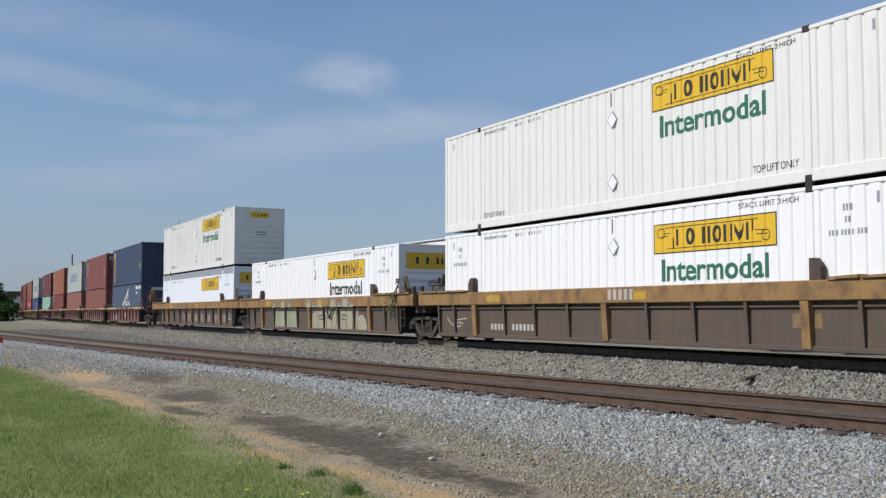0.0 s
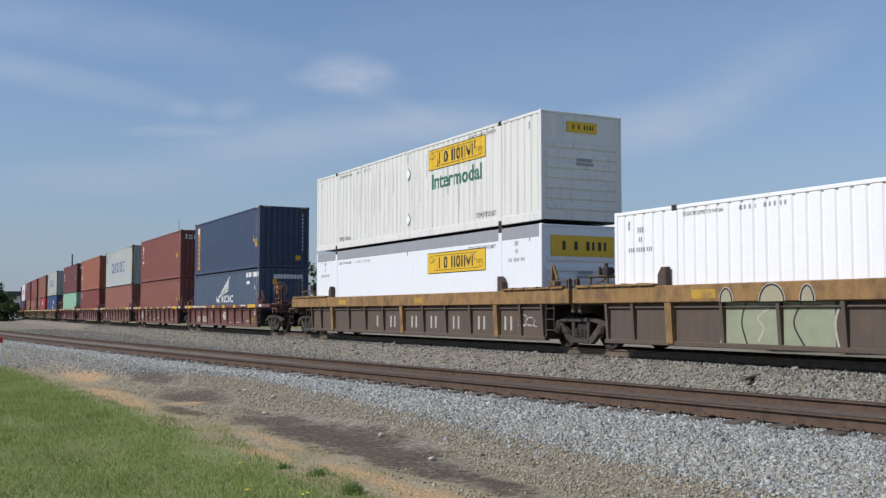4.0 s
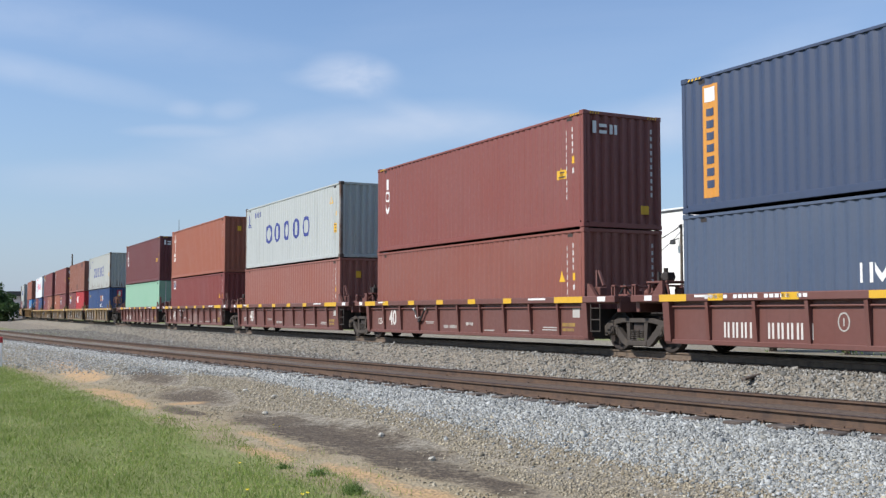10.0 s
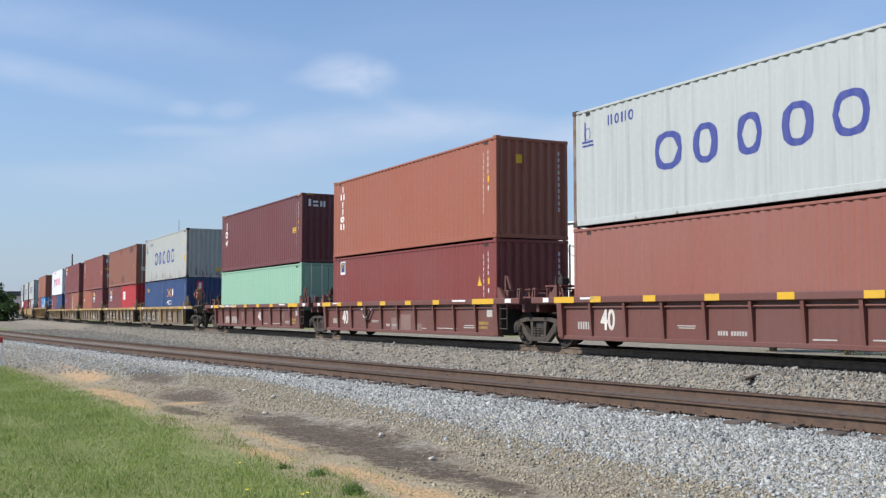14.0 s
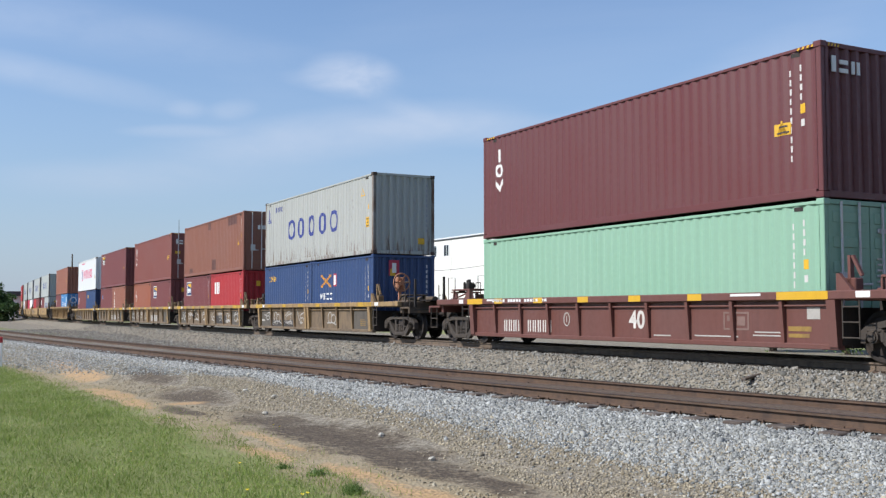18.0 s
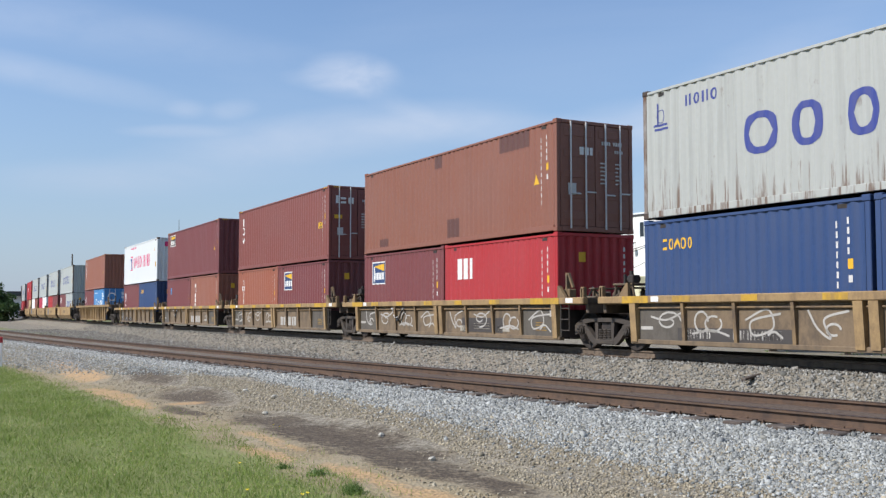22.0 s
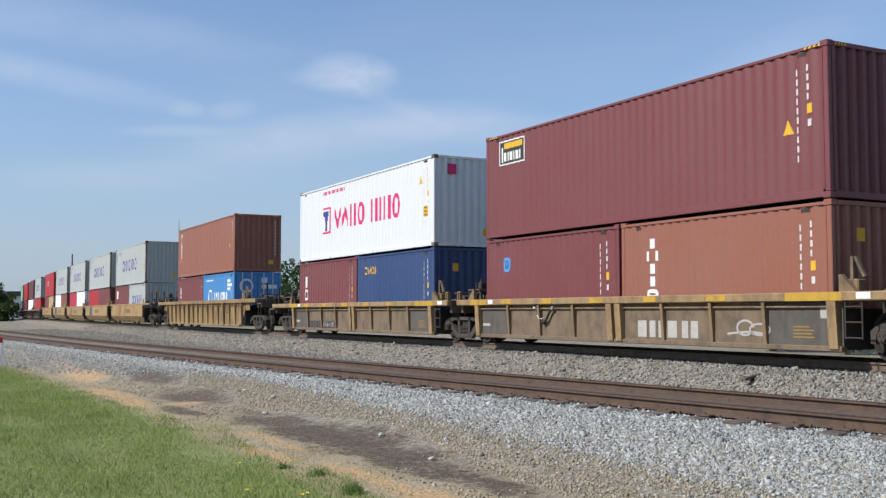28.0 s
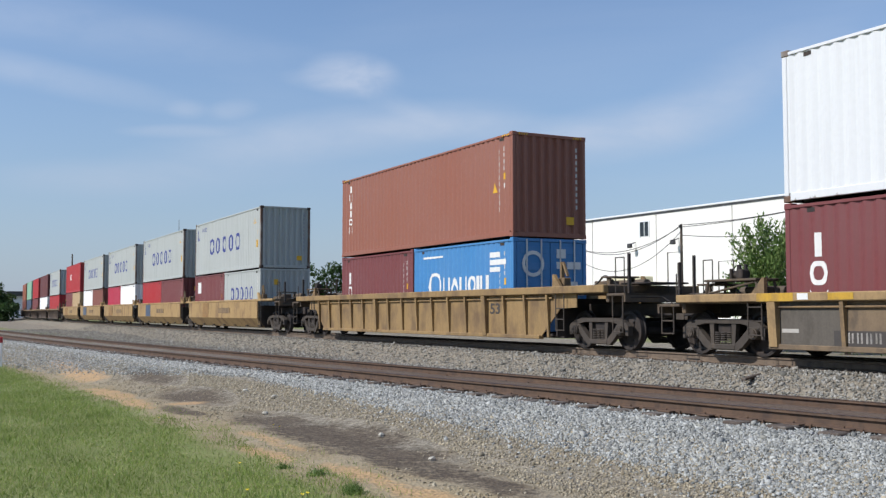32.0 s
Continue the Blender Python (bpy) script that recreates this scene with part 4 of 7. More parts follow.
        g.box(*sorted((xw + e * span * 0.5, xw + e * span * 0.95)), -1.05, -0.75, zc + 0.05, zc + 0.20, 0.02)
        g.box(*sorted((xw + e * span * 0.7, xw + e * span * 0.92)), -1.05, -0.25, zc + 0.36, zc + 0.40, 0.01)
        for y in (-1.0, -0.3):
            g.box(*sorted((xw + e * span * 0.78, xw + e * span * 0.84)), y, y + 0.05, zc + 0.05, zc + 0.37)
        part("brake_gear", g, gear_m, thing)
        if kind == "joint":
            for s in (-1, 1):
                q0, q1 = sorted((edge - e * 0.015, edge - e * 0.15))
                ya, yb = sorted((s * (hw - 0.03), s * (hw - 0.13)))
                part("end_bracket", Geo().box(q0, q0 + 0.04, ya, yb, zt, zt + 0.2).box(q1 - 0.04, q1, ya, yb, zt, zt + 0.2).box(q0, q1, ya, yb, zt + 0.2, zt + 0.25, 0.012), rib_m, thing)
        if e < 0 and not brake < 0:
            # valve stand with sloping legs
            x0, x1 = xw - span * 0.75, xw - span * 0.22
            g = Geo().box(x0 - 0.06, x1 + 0.06, -1.18, -0.55, zt + 0.26, zt + 0.31, 0.01)
            for q, d in ((x0, -0.08), (x1, 0.10)):
                for y in (-1.12, -0.62):
                    g.rod((q + d, y, zc + 0.05), (q, y, zt + 0.27), 0.028, 6)
            g.rod((x0, -1.12, zt + 0.02), (x1, -1.12, zt + 0.24), 0.022, 6)
            stand = part("valve_stand", g, gear_m, thing)
            xm = (x0 + x1) / 2
            g = Geo().rod((xm - 0.2, -0.9, zt + 0.40), (xm + 0.22, -0.9, zt + 0.40), 0.085, 10).rod((xm, -0.9, zt + 0.31), (xm, -0.9, zt + 0.60), 0.05, 10)
            g.rod((xm - 0.12, -1.0, zt + 0.31), (xm - 0.12, -1.0, zt + 0.52), 0.035, 8).box(xm + 0.08, xm + 0.26, -1.08, -0.86, zt + 0.31, zt + 0.5, 0.02)
            part("brake_valve", g, M["steel_dark"], stand, "dark brake valve")
        elif e > 0:
            g = Geo().prism([(xw + 0.14, zt - 0.05), (xw + 0.20, zt - 0.05), (xw + 0.20, zt + 0.62), (xw + 0.14, zt + 0.62)], -hw + 0.18, -hw + 0.28)
            g.prism([(xw + 0.20, zt + 0.60), (xw + 0.25, zt + 0.62), (xw + 0.44, zt + 0.26), (xw + 0.39, zt + 0.24)], -hw + 0.19, -hw + 0.25)
            g.box(xw + 0.05, xw + 0.3, -hw + 0.18, -hw + 0.4, zc + 0.05, zt + 0.22, 0.02)
            part("lock_lever", g, M["panel_tan"] if style != "brown" else rib_m, thing)
        arc = [(xw + e * span * (0.45 + 0.5 * i / 7), -0.9 + 0.05 * math.sin(i), zc + 0.12 + 0.30 * math.sin(math.pi * i / 7)) for i in range(8)]
        part("air_hose", Geo().tube(arc, 0.022), M["black_rubber"], thing)
        if kind == "joint":
            part("joint_casting", Geo().box(*sorted((edge, end + e * 0.02)), -0.45, 0.45, 0.80, 1.18, 0.05), M["steel_dark"], thing)
        else:
            # end platform with rails, steps, cut lever and the coupler
            xp = edge
            for y in (-1.32, 1.32):
                g = Geo()
                if e > 0:
                    for q in (0.30, 0.62):
                        g.rod((xp + e * q, y, zc - 0.05), (xp + e * q, y, zc + 0.80), 0.014, 6)
                    g.rod((xp + e * 0.30, y, zc + 0.80), (xp + e * 0.62, y, zc + 0.80), 0.014, 6)
                else:
                    g.rod((xp + e * 0.12, y, zc - 0.05), (xp + e * 0.12, y, zc + 0.62), 0.016, 6).rod((xp + e * 0.12, y, zc + 0.3), (xp, y, zc + 0.3), 0.014, 6)
                part("handrail", g, M["steel_dusty"], thing)
            for y in (-1.0, 0.95):
                part("end_post", Geo().box(*sorted((xp + e * 0.36, xp + e * 0.42)), y - 0.035, y + 0.035, zc - 0.02, zt + 0.72, 0.008), M["steel_dark"], thing)
            hoop = [(xp + e * 0.15, 0.35, zc), (xp + e * 0.15, 0.35, zt + 0.78), (xp + e * 0.62, 0.35, zt + 0.78), (xp + e * 0.62, 0.35, zc)]
            part("hoop_rail", Geo().tube(hoop, 0.014), M["steel_dusty"], thing)
            part("walkway", Geo().box(*sorted((xp - e * 0.5, xp + e * 0.6)), -0.55, 0.6, zt + 0.02, zt + 0.06, 0.008), M["steel_dark"], thing)
            part("platform", Geo().box(*sorted((xp, xp + e * 0.7)), -1.36, 1.36, zc - 0.08, zc - 0.02, 0.01).box(*sorted((xp + e * 0.64, xp + e * 0.7)), -1.36, 1.36, zc - 0.22, zc - 0.02), gear_m, thing)
            for s in (-1, 1):
                g = Geo()
                for q in (0.2, 0.58):
                    g.rod((xp + e * q, s * 1.34, 0.42), (xp + e * q, s * 1.34, zc - 0.05), 0.016, 6)
                for z in (0.43, 0.70):
                    g.rod((xp + e * 0.2, s * 1.34, z), (xp + e * 0.58, s * 1.34, z), 0.016, 6)
                part("sill_step", g, M["steel_dusty"], thing)
            g = Geo().box(*sorted((xp, end - e * 0.25)), -0.14, 0.14, 0.76, 0.98, 0.03)
            g.prism([(end - e * 0.3, -0.2), (end - e * 0.3, 0.16), (end + e * 0.02, 0.2), (end + e * 0.04, 0.05), (end - e * 0.1, 0.0), (end - e * 0.02, -0.2)], 0.72, 1.02, "z")
            part("coupler", g, M["steel_dusty"], thing)
            g = Geo().tube([(xp + e * 0.7, -1.2, zc - 0.12), (xp + e * 0.72, -0.3, zc - 0.1), (xp + e * 0.95, -0.2, zc - 0.25)], 0.014)
            part("cut_lever", g, M["steel_dark"], thing)
            part("air_hose", Geo().tube([(xp + e * 0.6, 0.35, 0.85), (xp + e * 0.9, 0.38, 0.62), (end, 0.3, 0.5)], 0.024), M["black_rubber"], thing)
            if brake and brake * e > 0:
                brake_stand(thing, brake, e, zc, zt + (0.66 if e > 0 else 0.5))
    for x in trucks:
        add_truck(thing, x)
    return thing, (hw, yw, zt, zc, zb, chord_m)


def chord_marks(thing, dims, cells, mat, name="reflector", label=""):
    """Small plates on the outer face of the near side rail: (x0, x1), the rail's full depth or a share of it."""
    hw, yw, zt, zc, zb, _ = dims
    for x0, x1, a, b in cells:
        h = zt - zc
        part(name, Geo().box(x0, x1, -hw - 0.005, -hw + 0.01, zc + h * a, zc + h * b), mat, thing, label)


def panel_bars(thing, dims, cells, mat, name="stencil", label=""):
    """Rectangles on the near well side, (x0, x1, z0, z1), z from the well's bottom."""
    hw, yw, zt, zc, zb, _ = dims
    k, g = (zc - zb) / 0.94, Geo()
    for x0, x1, z0, z1 in cells:
        g.box(x0, x1, -yw - 0.005, -yw + 0.01, zb + k * z0, zb + k * z1)
    ob = part(name, g, mat, thing, label)
    return tagged(ob, kind="stuff") if len(cells) > 1 else ob


def panel_strokes(thing, dims, strokes, mat, r=0.022, name="spray_paint", label="sprayed outline"):
    """Sprayed lines on the near side: lists of (x, z) points."""
    hw, yw, zt, zc, zb, _ = dims
    k, g = (zc - zb) / 0.94, Geo()
    for pts in strokes:
        for (xa, za), (xb, zb2) in zip(pts, pts[1:]):
            d = Vector((xb - xa, 0, zb2 - za))
            if d.length < 1e-4:
                continue
            n = Vector((-d.z, 0, d.x)).normalized() * r
            y = -yw - 0.006
            a, b = Vector((xa, y, zb + k * za)), Vector((xb, y, zb + k * zb2))
            g.add([a - n, b - n, b + n, a + n], [(0, 1, 2, 3)])
    return tagged(part(name, g, mat, thing, label), kind="stuff")


def loop(cx, cz, rx, rz, a0=0, a1=360, n=14):
    return [(cx + rx * math.cos(radians(a0 + (a1 - a0) * i / n)), cz + rz * math.sin(radians(a0 + (a1 - a0) * i / n))) for i in range(n + 1)]


def spline(pts, n=7):
    """A smooth line through the points."""
    q = [pts[0], *pts, pts[-1]]
    out = []
    for a, b, c, d in zip(q, q[1:], q[2:], q[3:]):
        for k in range(n):
            t = k / n
            out.append(tuple(0.5 * (2 * b[m] + (c[m] - a[m]) * t + (2 * a[m] - 5 * b[m] + 4 * c[m] - d[m]) * t * t + (3 * b[m] - a[m] - 3 * c[m] + d[m]) * t ** 3) for m in (0, 1)))
    return out + [pts[-1]]


def scribble(x, z, w, h, seed):
    """A loose tag: a few sweeping strokes, a hook and now and then a ring."""
    r = random.Random(seed)

    def at(u, v):
        return x + w * (u + r.uniform(-0.06, 0.06)), z + h * (v + r.uniform(-0.06, 0.06))
    cx, cz = x + w * r.uniform(0.35, 0.6), z + h * r.uniform(0.42, 0.55)
    curl = [(cx + w * (0.42 - 0.022 * k) * math.cos(0.55 * k + seed), cz + h * (0.46 - 0.026 * k) * math.sin(0.55 * k + seed)) for k in range(15)]
    shapes = (
        [curl, spline([at(0.0, 0.75), at(0.5, 0.6), at(1.0, 0.95)])],
        [loop(cx - w * 0.15, cz, w * 0.20, h * 0.40, 0, 320), loop(cx + w * 0.2, cz - h * 0.08, w * 0.24, h * 0.3, 60, 400), spline([at(0.0, 0.1), at(0.5, 0.2), at(1.0, 0.05)])],
        [spline([at(0.0, 0.55), at(0.55, 1.0), at(0.75, 0.35), at(0.3, 0.1), at(0.2, 0.6), at(0.95, 0.8)]), spline([at(0.6, 0.05), at(0.8, 0.25), at(1.0, 0.0)])],
        [spline([at(0.05, 0.95), at(0.25, 0.3), at(0.5, 0.05), at(0.45, 0.7), at(0.9, 0.95)]), loop(cx + w * 0.2, z + h * 0.3, w * 0.16, h * 0.2, 0, 300)],
    )
    return shapes[seed % len(shapes)]


def hoses(car, dims, x, top):
    """Two hoses hanging in a V from the side pipe, with pale couplings."""
    hw, yw, zt, zc, zb, _ = dims
    for k, side in enumerate((-1, 1)):
        y = -yw - 0.05 - 0.03 * k
        pts = spline([(x + side * 0.46, top), (x + side * 0.30, top - 0.12), (x + side * 0.12, top - 0.34), (x - side * 0.06, top - 0.40)], 4)
        part("hanging_hose", Geo().tube([(a, y, zb + b) for a, b in pts], 0.032), M["black_rubber"], car)
        part("hose_coupling", Geo().rod((x + side * 0.46, y, zb + top), (x + side * 0.40, y, zb + top - 0.04), 0.036, 8), M["galvanised"], car)
    part("hose_tie", Geo().tube([(x - 0.24, -yw - 0.10, zb + top - 0.20), (x - 0.14, -yw - 0.11, zb + top - 0.29), (x, -yw - 0.11, zb + top - 0.30), (x + 0.1, -yw - 0.1, zb + top - 0.26)], 0.011), M["galvanised"], car, "pale cord")


TRAIN = []  # (thing, place along the train, height)


def ride(thing, s, z=0.0):
    TRAIN.append((thing, s, z))


# three ochre 53-foot wells
FLOOR, FLOOR53, FLOOR20 = 0.365, 0.295, 0.336
for c, names, le, re, tr in ((-19.15, "rusty ochre and dark brown 53-foot well car with a pale tag", "joint", "coupler", (9.65, -9.8)),
                             (-38.57, "rusty ochre well car covered with pale sprayed bubbles", "joint", "joint", (-9.78,)),
                             (-57.75, "rusty ochre well car with white sprayed blocks along its side", "coupler", "joint", (-9.65,))):
    car, dm = well_car("ochre", 8.35, -9.8 if le == "joint" else -11.8, 9.8 if re == "joint" else 11.8, names, le, re, (-8.25, -7.3, -4.5, -3.0, -1.5, 1.5, 3.0, 4.5, 7.2, 8.25), (-6.05, 0.02, 6.0), tr)
    ride(car, c)
    chord_marks(car, dm, [(-5.3, -4.6, 0.2, 0.7), (1.1, 1.6, 0.2, 0.7)], M["stripe_worn"], "reflector", "worn yellow patch")
    if c > -20:
        panel_bars(car, dm, [(-5.3 + 0.185 * i, -5.3 + 0.185 * i + 0.12, 0.2, 0.38) for i in range(12) if i not in (4, 5)], M["chalk"], "number_row")
        panel_strokes(car, dm, scribble(-7.9, 0.25, 1.3, 0.3, 3), M["chalk"], 0.018)
        chord_marks(car, dm, [(0.2 + 0.2 * i, 0.32 + 0.2 * i, 0.2, 0.85) for i in range(5)], M["chalk"], "spray_paint")
        panel_bars(car, dm, [(5.6, 6.3, 0.4, 0.7)], M["panel_tan"], "worn_stencil")
    elif c > -40:
        # a large sprayed piece: pale fill over the bays and lobes on the side rail, dark inner lines, a pale outer line
        hoses(car, dm, 2.1, 0.86)
        panel_bars(car, dm, [(-4.55, -3.05, 0.03, 0.93), (-2.95, -1.75, 0.03, 0.93)], M["spray_green"], "spray_fill", "pale green sprayed fill")
        g = Geo().box(-0.2, 4.75, -dm[1] - 0.004, -dm[1] + 0.01, dm[4] + 0.03, dm[3] - 0.02)
        edge = loop(5.1, 0.03, 0.42, 0.52, 0, 180, 12)
        g.add([(a, -dm[1] - 0.004, dm[4] + b) for a, b in edge], [tuple(range(len(edge)))])
        part("spray_fill", g, M["spray_beige"], car, "beige sprayed fill")
        lobes = ((0.03, 0.30, 0.75), (0.70, 0.26, 0.30), (1.27, 0.31, 0.88), (2.68, 0.34, 0.88), (3.32, 0.27, 0.30), (3.86, 0.33, 0.95), (4.43, 0.24, 0.32), (-4.3, 0.16, 0.7), (-3.1, 0.30, 0.85), (-2.25, 0.15, 0.75))
        deep = dm[2] - dm[3]
        for x, rx, rz in lobes:
            edge = loop(x, 0, rx, rz * deep, 0, 180, 12)
            part("spray_lobe", Geo().add([(a, -dm[0] - 0.004, dm[3] + b) for a, b in edge], [tuple(range(len(edge)))]), M["spray_beige"], car)
            for k, (mat, r) in enumerate(((M["ink_black"], 0.018), (M["chalk"], 0.014))):
                pts = loop(x, 0, rx + 0.03 * k, rz * deep + 0.03 * k, 0, 180, 12)
                part("sprayed_arc", Geo().tube([(a, -dm[0] + 0.004, dm[3] + b) for a, b in pts], r, 4), mat, car)
        inner = [spline([(x, 0.92), (x + a, 0.5), (x + b, 0.04)]) for x, a, b in ((0.12, -0.1, 0.02), (0.62, 0.12, 0.14), (1.42, 0.02, 0.06), (1.70, -0.02, 0.02), (2.12, 0.14, 0.10), (2.62, 0.12, 0.02), (2.98, 0.12, 0.10), (3.62, 0.05, 0.12), (4.28, 0.02, 0.0), (4.62, 0.06, 0.10), (-3.9, -0.12, 0.02), (-2.5, -0.2, 0.05))]
        inner += [[(0.95, 0.60), (1.38, 0.58)], [(0.95, 0.60), (0.93, 0.44)], [(0.93, 0.44), (1.36, 0.42)], [(3.3, 0.62), (3.7, 0.58)], [(3.3, 0.62), (3.28, 0.44)], [(3.28, 0.44), (3.68, 0.42)], spline([(0.0, 0.80), (0.3, 0.72), (0.5, 0.85)])]
        panel_strokes(car, dm, inner, M["ink_black"], 0.020, "sprayed_line", "black sprayed inner lines")
        outer = [spline([(-0.26, 0.02), (-0.2, 0.3), (-0.3, 0.6), (-0.24, 0.94)]), loop(5.1, 0.03, 0.46, 0.57, 0, 140), [(4.78, 0.42), (4.78, 0.93)]]
        outer += [spline([(-4.6, 0.05), (-4.5, 0.5), (-4.62, 0.92)]), spline([(-1.68, 0.05), (-1.75, 0.5), (-1.62, 0.92)]), spline([(-3.6, 0.1), (-3.45, 0.4), (-3.6, 0.6), (-3.3, 0.8)])]
        panel_strokes(car, dm, outer, M["chalk"], 0.024)
        panel_bars(car, dm, [(5.72, 5.92, 0.1, 0.3)], M["chalk_pale"], "stencil")
    else:
        xs = (-2.1, -0.85, 0.75, 2.1, 3.55, 5.05, 6.5)
        bars = []
        for i, x in enumerate(xs):
            bars += [(x - 0.20, x - 0.10, 0.2, 0.6), (x + 0.10, x + 0.20, 0.2, 0.6)] if i else [(x - 0.06, x + 0.06, 0.2, 0.6)]
        panel_bars(car, dm, bars, M["chalk"], "sprayed_block", "white sprayed bars")
        panel_strokes(car, dm, scribble(7.0, 0.3, 0.9, 0.4, 9) + scribble(-0.6, 0.95, 1.5, 0.2, 4), M["chalk"], 0.015)


def domestic(c, z, mat, label, **kw):
    flat, old = kw.pop("flat", False), kw.pop("old", False)
    th, wv = domestic_container(mat, label, flat, M["grey_band"] if flat else None)
    domestic_lettering(th, wv, old, **kw)
    ride(th, c, z)
    return th


domestic(-19.15, FLOOR53, M["white_clean"], "white ribbed 53-foot container with a yellow plate, lower of a stack")
domestic(-19.15, FLOOR53 + H_HIGH + 0.085, M["white_old"], "off-white ribbed 53-foot container with a yellow plate, upper of a stack", old=True)
domestic(-38.57, 0.285, M["white_clean"], "white ribbed 53-foot container riding alone in its well", green=False)
domestic(-57.75, FLOOR53, M["white_sheet"], "smooth white 53-foot container with a grey top band", flat=True, words=False, low=True)
domestic(-57.75, FLOOR53 + H_HIGH + 0.085, M["white_stained"], "stained off-white 53-foot container, upper of a stack", old=True)

stained = TRAIN[-1][0]
r = random.Random(8)
for i in range(26):
    x = -4.6 + i * 0.36 + r.uniform(-0.12, 0.12)
    top = r.uniform(2.0, 2.7)
    marks(stained, wave_domestic(L53), W53 / 2, "water_stain", M["stain_grey"], [(x, x + r.uniform(0.012, 0.03), top - r.uniform(0.5, 1.9), top)])


def twig_clump(c):
    """A broken leafy branch caught between the ladder and the rail of a well car."""
    th = tagged(new("branch"), "broken leafy green branch caught on the rail car", "branch")
    r = random.Random(19)
    stem = Geo().tube([(7.9, -1.50, 0.62), (8.05, -1.56, 1.05), (8.35, -1.52, 1.5), (8.6, -1.5, 2.05)], 0.016)
    leaves = Geo()
    for i in range(26):
        u = r.random()
        a = Vector((7.9 + 0.7 * u, -1.53, 0.62 + 1.40 * u))
        b = a + Vector((r.uniform(-0.75, 0.25), r.uniform(-0.12, 0.1), r.uniform(-0.12, 0.3))) * (1.15 - u)
        stem.rod(a, b, 0.006, 4, 0.003)
        for k in range(9):
            q = a.lerp(b, 0.25 + 0.8 * k / 8) + Vector((r.uniform(-0.05, 0.05), r.uniform(-0.05, 0.05), r.uniform(-0.05, 0.05)))
            d = Vector((r.uniform(-1, 1), r.uniform(-1, 1), r.uniform(-1, 1))).normalized()
            w = d.orthogonal().normalized()
            leaves.add([q - d * 0.045, q + w * 0.016, q + d * 0.045, q - w * 0.016], [(0, 1, 2, 3)])
    part("twig", stem, M["gear_tan"], th)
    part("leaves", leaves, M["twig_leaf"], th)["kind"] = "stuff"
    ride(th, c)


M["twig_leaf"] = plain("twig_leaf", (0.120, 0.150, 0.060), 0.7, vary=0.4, scale=6)
twig_clump(-38.57)

